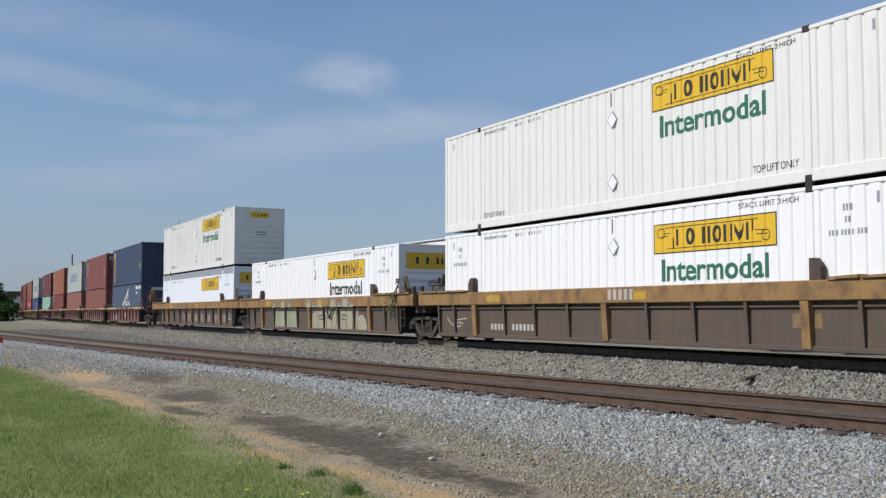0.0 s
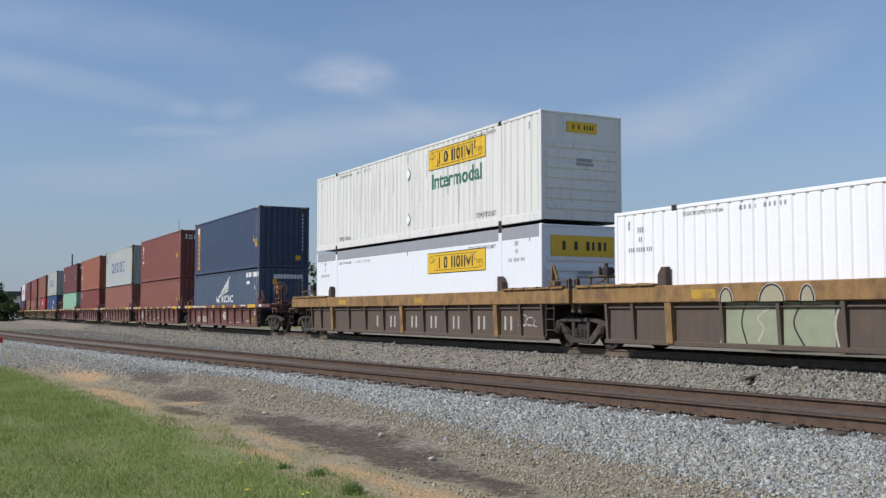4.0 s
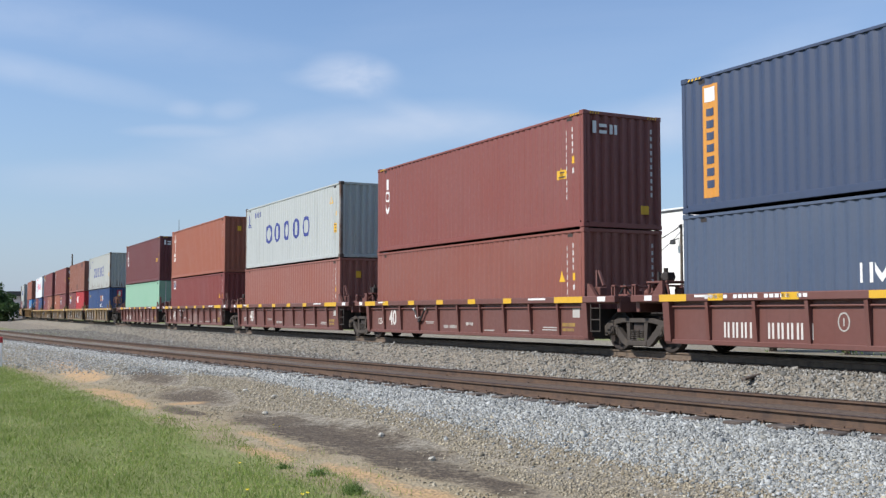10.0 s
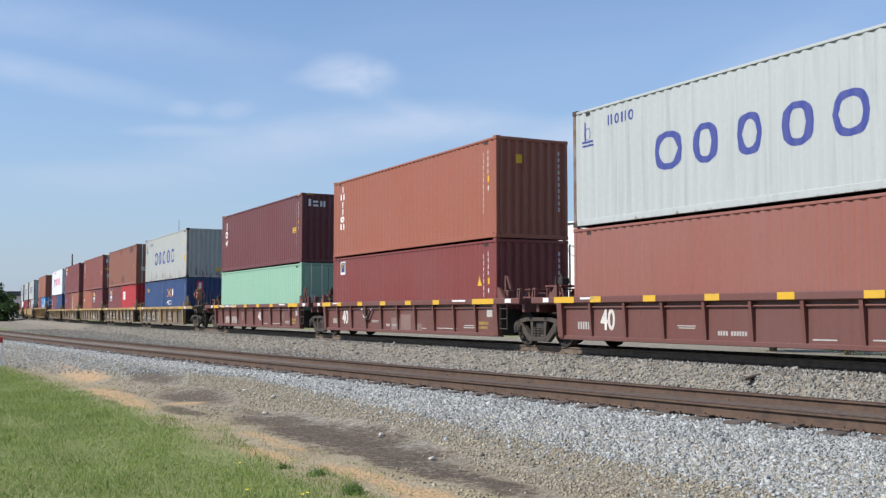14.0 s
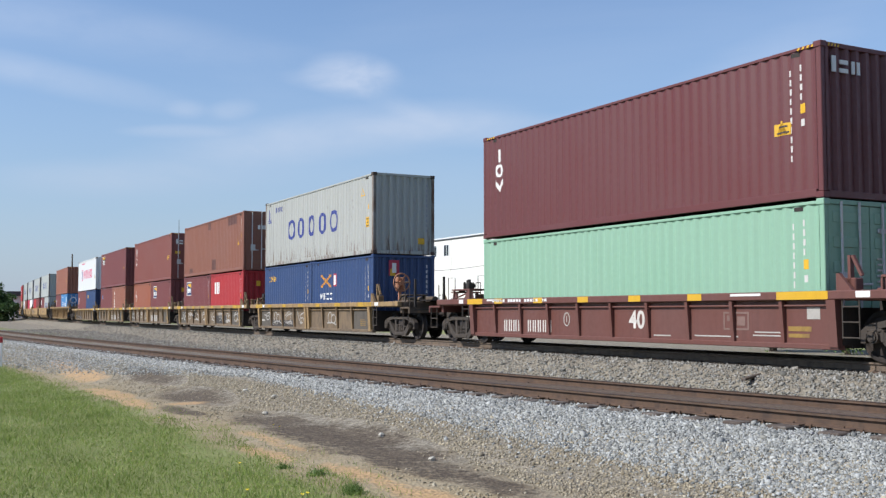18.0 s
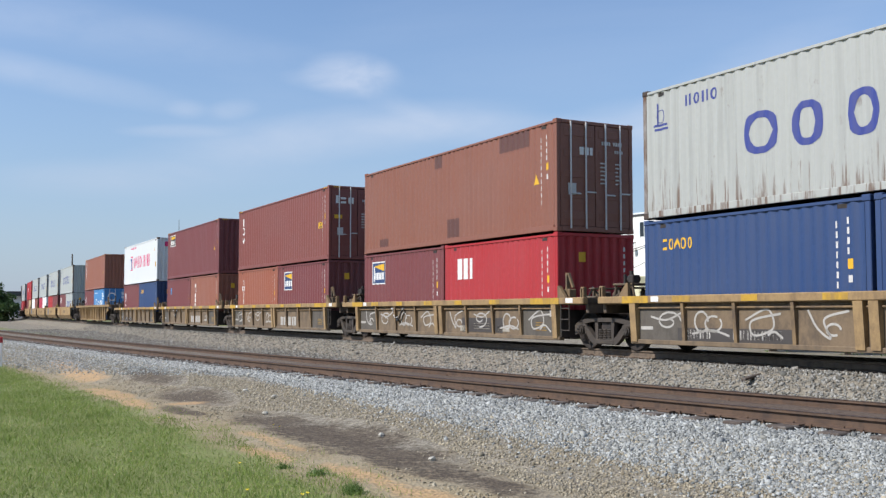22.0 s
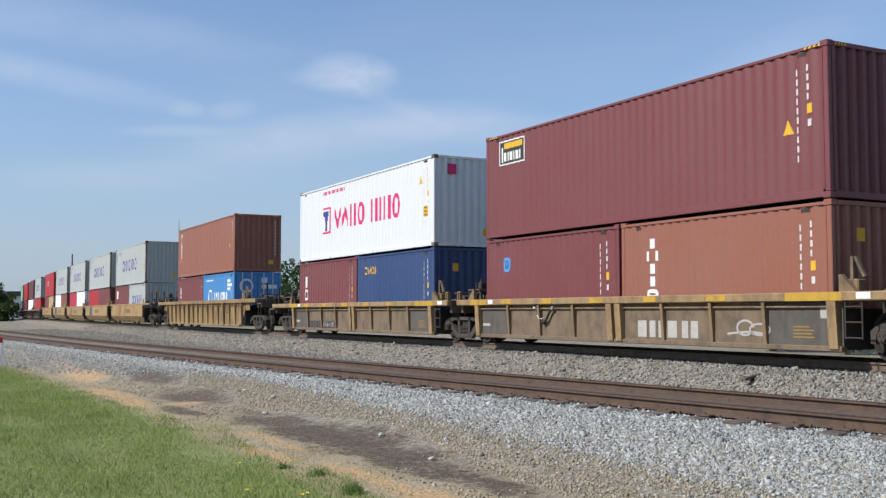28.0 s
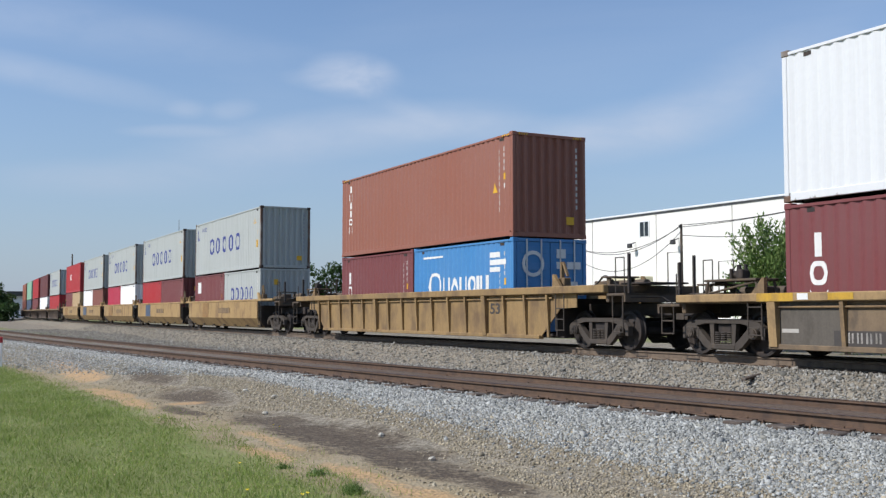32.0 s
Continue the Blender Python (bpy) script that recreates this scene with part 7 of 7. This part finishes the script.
def blades(name, label, count, pick, tall, seed, mat="grass"):
    """Single bent grass blades, each a narrow tapering strip."""
    rng = np.random.default_rng(seed)
    pts = []
    while len(pts) < count:
        p = pick(rng)
        if p is not None:
            pts.append((p[0], p[1], ground_z(p[0], p[1]) - 0.02))
    c = np.array(pts)
    n = len(c)
    swell = 1.0 + 0.22 * np.sin(c[:, 0] * 1.3 + 2 * np.sin(c[:, 1] * 2.1)) * np.sin(c[:, 1] * 3.0 + c[:, 0] * 0.7)
    h = tall * swell * rng.lognormal(0, 0.3, n)
    a, b, w, lean = rng.random(n) * 6.283, rng.random(n) * 6.283, rng.uniform(0.0018, 0.0040, n), rng.uniform(0.1, 0.9, n)
    d = np.stack([np.cos(a) * w, np.sin(a) * w, np.zeros(n)], 1)
    l = np.stack([np.cos(b) * lean * h, np.sin(b) * lean * h, np.zeros(n)], 1)
    up = np.stack([np.zeros(n), np.zeros(n), h], 1)
    v = np.stack([c - d, c + d, c + 0.3 * l + 0.6 * up - 0.8 * d, c + 0.3 * l + 0.6 * up + 0.8 * d, c + l + up], 1)
    o = (np.arange(n) * 5)[:, None]
    f = (o + np.array([0, 1, 3, 0, 3, 2, 2, 3, 4])[None]).reshape(-1)
    me = bpy.data.meshes.new(name)
    me.vertices.add(n * 5), me.loops.add(n * 9), me.polygons.add(n * 3)
    me.vertices.foreach_set("co", v.reshape(-1))
    me.loops.foreach_set("vertex_index", f)
    me.polygons.foreach_set("loop_start", np.arange(n * 3) * 3)
    me.update(calc_edges=True)
    me.materials.append(M[mat])
    return tagged(new(name, me), label, "grass", kind="stuff")


def lawn(r):
    # the tall blades thin out raggedly towards the mown side
    x = -4.5 + r.exponential(0.5) - 36 * r.random() ** 1.6
    y = grass_y(x) + 0.15 - 3.8 * r.random() ** 1.1 - r.exponential(0.05)
    d = grass_y(x) + 0.15 - y
    if r.random() > 0.12 + d / 0.8 + 0.25 * math.sin(x * 3.1 + y * 4) * math.sin(y * 5 - x):
        return None
    if ((x + 10.74) / 1.0) ** 2 + ((y - 3.25) / 0.3) ** 2 < 1 and r.random() < 0.6:
        return None
    return (x, y) if y > -0.075 * x - 2.8 else None


def fringe(r):
    x = -5 - 30 * r.random() ** 1.2
    return x, grass_y(x) + 0.55 * r.random() ** 2


def tuft(points, spread):
    def pick(r):
        x, y = points[int(r.random() * len(points))]
        return x + r.normal() * spread, y + r.normal() * spread
    return pick


blades("grass", "fresh green ankle-high grass on the verge", 270000, lawn, 0.045, 11)
blades("grass_fringe", "thin grass along the edge of the clay", 5000, fringe, 0.04, 12)
blades("weeds", "small dark green weed clumps at the grass edge", 1100, tuft(((-7.84, 3.53), (-8.92, 3.64), (-7.9, 3.52), (-7.78, 3.49), (-8.86, 3.61), (-9.44, 3.51)), 0.04), 0.06, 13, "leaf")


def flower(x, y, h):
    """A small yellow meadow flower: stem and five petals round a middle."""
    th = tagged(new("flower"), "small yellow wild flower on a thin stem", "flower", "yellow flowers on the verge")
    th.matrix_basis = pose(x, y, ground_z(x, y) - 0.01, 8, 5, 40 * x)
    part("stem", Geo().rod((0, 0, 0), (0, 0, h), 0.002, 5), M["leaf"], th)
    g = Geo().rod((0, 0, h), (0, 0, h + 0.006), 0.006, 8)
    for i in range(5):
        a = i * 1.2566
        p, q = Vector((math.cos(a), math.sin(a), 0.35)), Vector((-math.sin(a), math.cos(a), 0))
        z = Vector((0, 0, h + 0.003))
        g.add([z, z + p * 0.011 - q * 0.007, z + p * 0.02, z + p * 0.011 + q * 0.007], [(0, 1, 2, 3)])
    part("blossom", g, M["petal"], th, "bright yellow petals")


M["petal"] = plain("petal", (0.78, 0.60, 0.03), 0.6, vary=0.1)
for x, y, h in ((-12.6, 4.54, 0.05), (-12.46, 4.57, 0.04), (-7.71, 3.02, 0.07), (-7.8, 3.1, 0.06), (-11.0, 2.43, 0.08), (-14.1, 3.45, 0.07), (-9.7, 3.17, 0.06), (-8.2, 2.74, 0.07)):
    flower(x, y, h)


# ---- behind the train ----
def crown_geo(rng, lobes, leaf, per):
    """Many small leaves in uneven lobes with gaps between them."""
    v, f = [], []
    for cx, cy, cz, r in lobes:
        for _ in range(int(per * r * r)):
            d = rng.normal(size=3)
            d /= np.linalg.norm(d)
            p = np.array((cx, cy, cz)) + d * r * rng.uniform(0.45, 1.05) * np.array((1, 1, 0.85))
            a, b = rng.normal(size=3), rng.normal(size=3)
            a /= np.linalg.norm(a)
            b -= a * (a @ b)
            b /= np.linalg.norm(b)
            s = leaf * rng.uniform(0.6, 1.4)
            o = len(v)
            v += [tuple(p - a * s), tuple(p + b * s * 0.5), tuple(p + a * s), tuple(p - b * s * 0.5)]
            f.append((o, o + 1, o + 2, o + 3))
    g = Geo()
    g.v, g.f = v, f
    return g


def spray_geo(rng, base, tips, leaf, per, wide):
    """Leaves along upward limbs, thinning out to ragged tips."""
    v, f = [], []
    for t in tips:
        a, b = np.array((0, 0, base)), np.array(t[:3])
        d = (b - a) / np.linalg.norm(b - a)
        for _ in range(per):
            u = rng.uniform(0.2, 1.12)
            p = a + (b - a) * u + rng.normal(size=3) * wide * (1.15 - 0.75 * u)
            along = d + rng.normal(size=3) * 0.6
            along /= np.linalg.norm(along)
            side = np.cross(along, rng.normal(size=3))
            side /= np.linalg.norm(side)
            s, o = leaf * rng.uniform(0.6, 1.4), len(v)
            v += [tuple(p - along * s), tuple(p + side * s * 0.36), tuple(p + along * s), tuple(p - side * s * 0.36)]
            f.append((o, o + 1, o + 2, o + 3))
    g = Geo()
    g.v, g.f = v, f
    return g


def tree(x, y, height, spread, seed, label, leaf=0.12, per=220, trunk=0.4, mat="leaf", lobes=16, spray=0):
    rng = np.random.default_rng(seed)
    th = tagged(new("tree"), label, "tree")
    th.matrix_basis = pose(x, y, ground_z(x, y) - 0.03)
    base = height * trunk
    g = Geo().rod((0, 0, 0), (0.05 * height * rng.normal() * 0.3, 0, base), 0.03 * height, 8, 0.018 * height)
    tips = []
    for i in range(lobes):
        a, q = rng.random() * 6.283, rng.uniform(0, 1)
        r = spread * (0.25 + 0.75 * math.sin(math.pi * min(0.95, 0.15 + q * 0.8))) * rng.uniform(0.35, 0.9)
        p = (r * math.cos(a), r * math.sin(a), base * 0.75 + (height - base * 0.75) * (0.15 + 0.8 * q))
        tips.append((*p, spread * rng.uniform(0.28, 0.46)))
        g.rod((0, 0, base * rng.uniform(0.6, 1.0)), p, (0.004 if spray else 0.010) * height, 5, 0.002 * height)
    part("trunk", g, M["bark"], th)
    part("crown", spray_geo(rng, base * 0.6, tips, leaf, spray, 0.16 * spread) if spray else crown_geo(rng, tips, leaf, per), M[mat], th)
    return th


M["bark"] = plain("bark", (0.10, 0.075, 0.055), 0.9)
M["wall_white"] = painted("wall_white", (0.80, 0.79, 0.74), 0.0, 0.15, 0.10, 0.6)
M["wall_grey"] = painted("wall_grey", (0.72, 0.74, 0.74), 0.01, 0.15, 0.2, 0.45)
M["cream"] = painted("cream", (0.66, 0.62, 0.42), 0.01, 0.2, 0.1, 0.5)
M["roof_trim"] = plain("roof_trim", (0.055, 0.055, 0.058), 0.5)
M["glass_dark"] = plain("glass_dark", (0.02, 0.025, 0.03), 0.15)
M["pole_wood"] = plain("pole_wood", (0.11, 0.085, 0.065), 0.9)

house = tagged(new("warehouse"), "long white flat-roofed warehouse with a corrugated grey end", "building")
BX0, BX1, BY0, BY1, BZ = -93.1, -38.5, 45.0, 85.0, 7.45
house.matrix_basis = pose(0, 0, -0.5)
for i in range(8):
    a, b = BX0 + (BX1 - BX0) * i / 8, BX0 + (BX1 - BX0) * (i + 1) / 8
    part("wall_panel", Geo().box(a + 0.03, b - 0.03, BY0, BY0 + 0.25, 0, BZ + 0.5, 0.02), M["wall_white"], house)
part("wall_core", Geo().box(BX0 + 0.1, BX1 - 0.1, BY0 + 0.12, BY1, 0, BZ + 0.3), M["wall_white"], house)
g = Geo()
for i in range(100):
    y = BY0 + 0.3 + i * 0.4
    g.box(BX1 - 0.1, BX1 + 0.03, y, y + 0.2, 0, BZ + 0.45).box(BX1 - 0.1, BX1 - 0.01, y + 0.2, y + 0.4, 0, BZ + 0.45)
part("end_wall", g, M["wall_grey"], house, "corrugated grey end wall")
part("coping", Geo().box(BX0 - 0.1, BX1 + 0.1, BY0 - 0.08, BY0 + 0.35, BZ + 0.5, BZ + 0.62, 0.02), M["wall_grey"], house)
# the coping's shade on the wall, put in as a near-black strip
part("gutter_shadow_board", Geo().box(BX0 - 0.05, BX1 + 0.05, BY0 - 0.04, BY0 + 0.3, BZ + 0.38, BZ + 0.5), M["roof_trim"], house, "dark strip standing in for the shade under the coping")
part("corner_trim", Geo().box(BX1 - 0.2, BX1 + 0.06, BY0 - 0.05, BY0 + 0.35, 0, BZ + 0.4, 0.02), M["wall_white"], house)
for x in (-53.3, -66.3, -82.5, -80.25):
    w = part("window", Geo().box(x - 0.42, x + 0.42, BY0 - 0.02, BY0 + 0.05, BZ - 1.0, BZ - 0.05), M["glass_dark"], house, "small dark window")
    part("frame", Geo().box(x - 0.5, x - 0.42, BY0 - 0.05, BY0 + 0.02, BZ - 1.06, BZ + 0.01).box(x + 0.42, x + 0.5, BY0 - 0.05, BY0 + 0.02, BZ - 1.06, BZ + 0.01).box(x - 0.42, x + 0.42, BY0 - 0.05, BY0 + 0.02, BZ - 0.05, BZ + 0.01)
         .box(x - 0.03, x + 0.03, BY0 - 0.04, BY0 + 0.0, BZ - 1.0, BZ - 0.05), M["wall_grey"], w)
for x in (-54.25, -50.0, -60.0):
    part("flood_lamp", Geo().rod((x, BY0 - 0.5, BZ - 1.5), (x, BY0, BZ - 1.35), 0.035, 6).box(x - 0.16, x + 0.16, BY0 - 0.62, BY0 - 0.38, BZ - 1.75, BZ - 1.45, 0.03), M["roof_trim"], house, "dark floodlight on a short arm")

cabinet = tagged(new("utility_cabinet"), "pale cream steel utility cabinet against the warehouse wall", "cabinet")
cabinet.matrix_basis = pose(-53.3, 43.9, -0.62)
part("body", Geo().box(-1.45, 1.45, -0.55, 0.55, 0.12, 3.85, 0.03), M["cream"], cabinet)
part("plinth", Geo().box(-1.5, 1.5, -0.6, 0.6, 0.0, 0.12, 0.02), M["wall_grey"], cabinet)
for x in (-1.38, 0.03):
    part("door", Geo().box(x, x + 1.35, -0.585, -0.55, 0.25, 3.7, 0.012), M["cream"], cabinet)

pole = tagged(new("utility_pole"), "slender dark utility pole before the warehouse", "pole")
pole.matrix_basis = pose(-38.7, 35.0, -0.65)
part("pole", Geo().rod((0, 0, 0), (0, 0, 5.9), 0.085, 10, 0.06), M["pole_wood"], pole)
part("insulator", Geo().rod((0, -0.1, 5.7), (0, -0.1, 5.85), 0.05, 8), M["roof_trim"], pole)
pole2 = tagged(new("utility_pole"), "slender dark utility pole with a round lamp", "pole")
pole2.matrix_basis = pose(-48.0, 35.0, -0.65)
part("pole", Geo().rod((0, 0, 0), (0, 0, 5.4), 0.07, 10, 0.05), M["pole_wood"], pole2)
part("lamp_head", Geo().rod((0.0, -0.1, 5.2), (0.0, -0.45, 5.3), 0.04, 8).rod((0, -0.4, 5.0), (0, -0.4, 5.5), 0.28, 14, 0.12), M["roof_trim"], pole2)


def wire(a, b, sag, r=0.018):
    a, b = Vector(a), Vector(b)
    pts = [a.lerp(b, i / 16) - Vector((0, 0, sag * 4 * (i / 16) * (1 - i / 16))) for i in range(17)]
    tagged(new("wire", Geo().tube(pts, r, 5).mesh("wire", M["black_rubber"])), "sagging black overhead wire strung between poles", "cable", "overhead wires")


for dz, sag in ((0.0, 1.0), (-0.5, 1.5), (-0.1, 0.8)):
    wire((-48.0, 35.0, 4.8 + dz), (-38.7, 35.0, 5.2 + dz * 0.6), sag)
    wire((-38.7, 35.0, 5.2 + dz), (-19.0, 34.0, 6.9 + dz * 2), sag * 0.6)
wire((-94, 45, 5.4), (-48.0, 35.0, 4.7), 0.8)

tree(-28.2, 30.0, 4.9, 2.1, 21, "young bright green tree before the warehouse", 0.085, 0, 0.22, "leaf", 64, 420)
tree(-25.2, 30.5, 3.9, 1.75, 22, "low leafy bush beside the young tree", 0.06, 0, 0.15, "leaf", 36, 300)
tree(-23.5, 30.8, 3.45, 1.5, 23, "low leafy bush beside the young tree", 0.06, 0, 0.15, "leaf", 36, 300)
for x, y, h, s, sd in ((-99.6, 42.5, 7.2, 2.5, 31), (-100.2, 38.3, 7.0, 2.5, 32), (-108.4, 39, 5.15, 2.5, 33), (-97.6, 44.5, 5.2, 2.0, 34)):
    tree(x, y, h, s, sd, "rounded green tree beyond the tracks", 0.2, 110, 0.25, "leaf_far")
for i, (x, y, h) in enumerate(((-193, 19.6, 5.2), (-189, 20.6, 3.0), (-196, 18.6, 6.4), (-200, 15.8, 6.8), (-204, 12.1, 7.2), (-207, 8.3, 7.0), (-210, 3.6, 7.5), (-232, 35.0, 4.6), (-236, 39.0, 5.2))):
    tree(x, y, h, 3.3 if h > 5 else 2.2, 40 + i, "distant dark green tree at the end of the line", 0.24, 110, 0.06, "leaf_far", 22)

shed = tagged(new("distant_shed"), "far grey shed under a wide dark roof", "building")
shed.matrix_basis = pose(-260, 30.0, -0.6)
part("wall", Geo().box(-3, 3, -1.3, 2.0, 0, 5.3), M["wall_grey"], shed)
part("roof", Geo().box(-4, 4, -2.2, 2.3, 5.3, 6.4, 0.05), M["roof_trim"], shed, "dark flat roof")
for x, y, h, r in ((-158.5, 25.9, 10.0, 0.14), (-147.0, 38.5, 14.7, 0.05)):
    p = tagged(new("utility_pole" if r > 0.1 else "antenna_mast"), "tall dark pole far behind the train" if r > 0.1 else "thin steel antenna mast far behind the train", "pole")
    p.matrix_basis = pose(x, y, -0.55)
    part("pole" if r > 0.1 else "mast", Geo().rod((0, 0, 0), (0, 0, h), r, 8, r * 0.7), M["pole_wood"], p)
    if r > 0.1:
        part("crossarm", Geo().box(-0.5, 0.5, -0.06, 0.06, h - 0.5, h - 0.35), M["pole_wood"], p)
fence = tagged(new("fence"), "grey weathered post fence behind the train", "fence")
fence.matrix_basis = pose(0, 0, -0.52)
for i in range(16):
    part("fence_post", Geo().rod((-100 - 1.1 * i, 43.5, 0), (-100 - 1.1 * i, 43.5, 3.0 + 0.15 * (i % 3)), 0.10, 7), M["galvanised"], fence)


# ---- what moves ----
def along(t):
    """How far the train has come at t seconds."""
    return 6.9495 * t - 0.003555 * t ** 2 - 0.000043 * t ** 3


def motions():
    times = [float(t) for t in range(33)]
    for thing, s, z in TRAIN:
        walk(thing, [(t, on_line(s + along(t), z)) for t in times])
    for wheel, x in WHEELS:
        rows = []
        for k in range(481):
            t = k / 15
            rows.append((t, Matrix.Translation((x, 0, R_WHEEL)) @ Matrix.Rotation(along(t) / R_WHEEL, 4, "Y")))
        walk(wheel, rows)


motions()
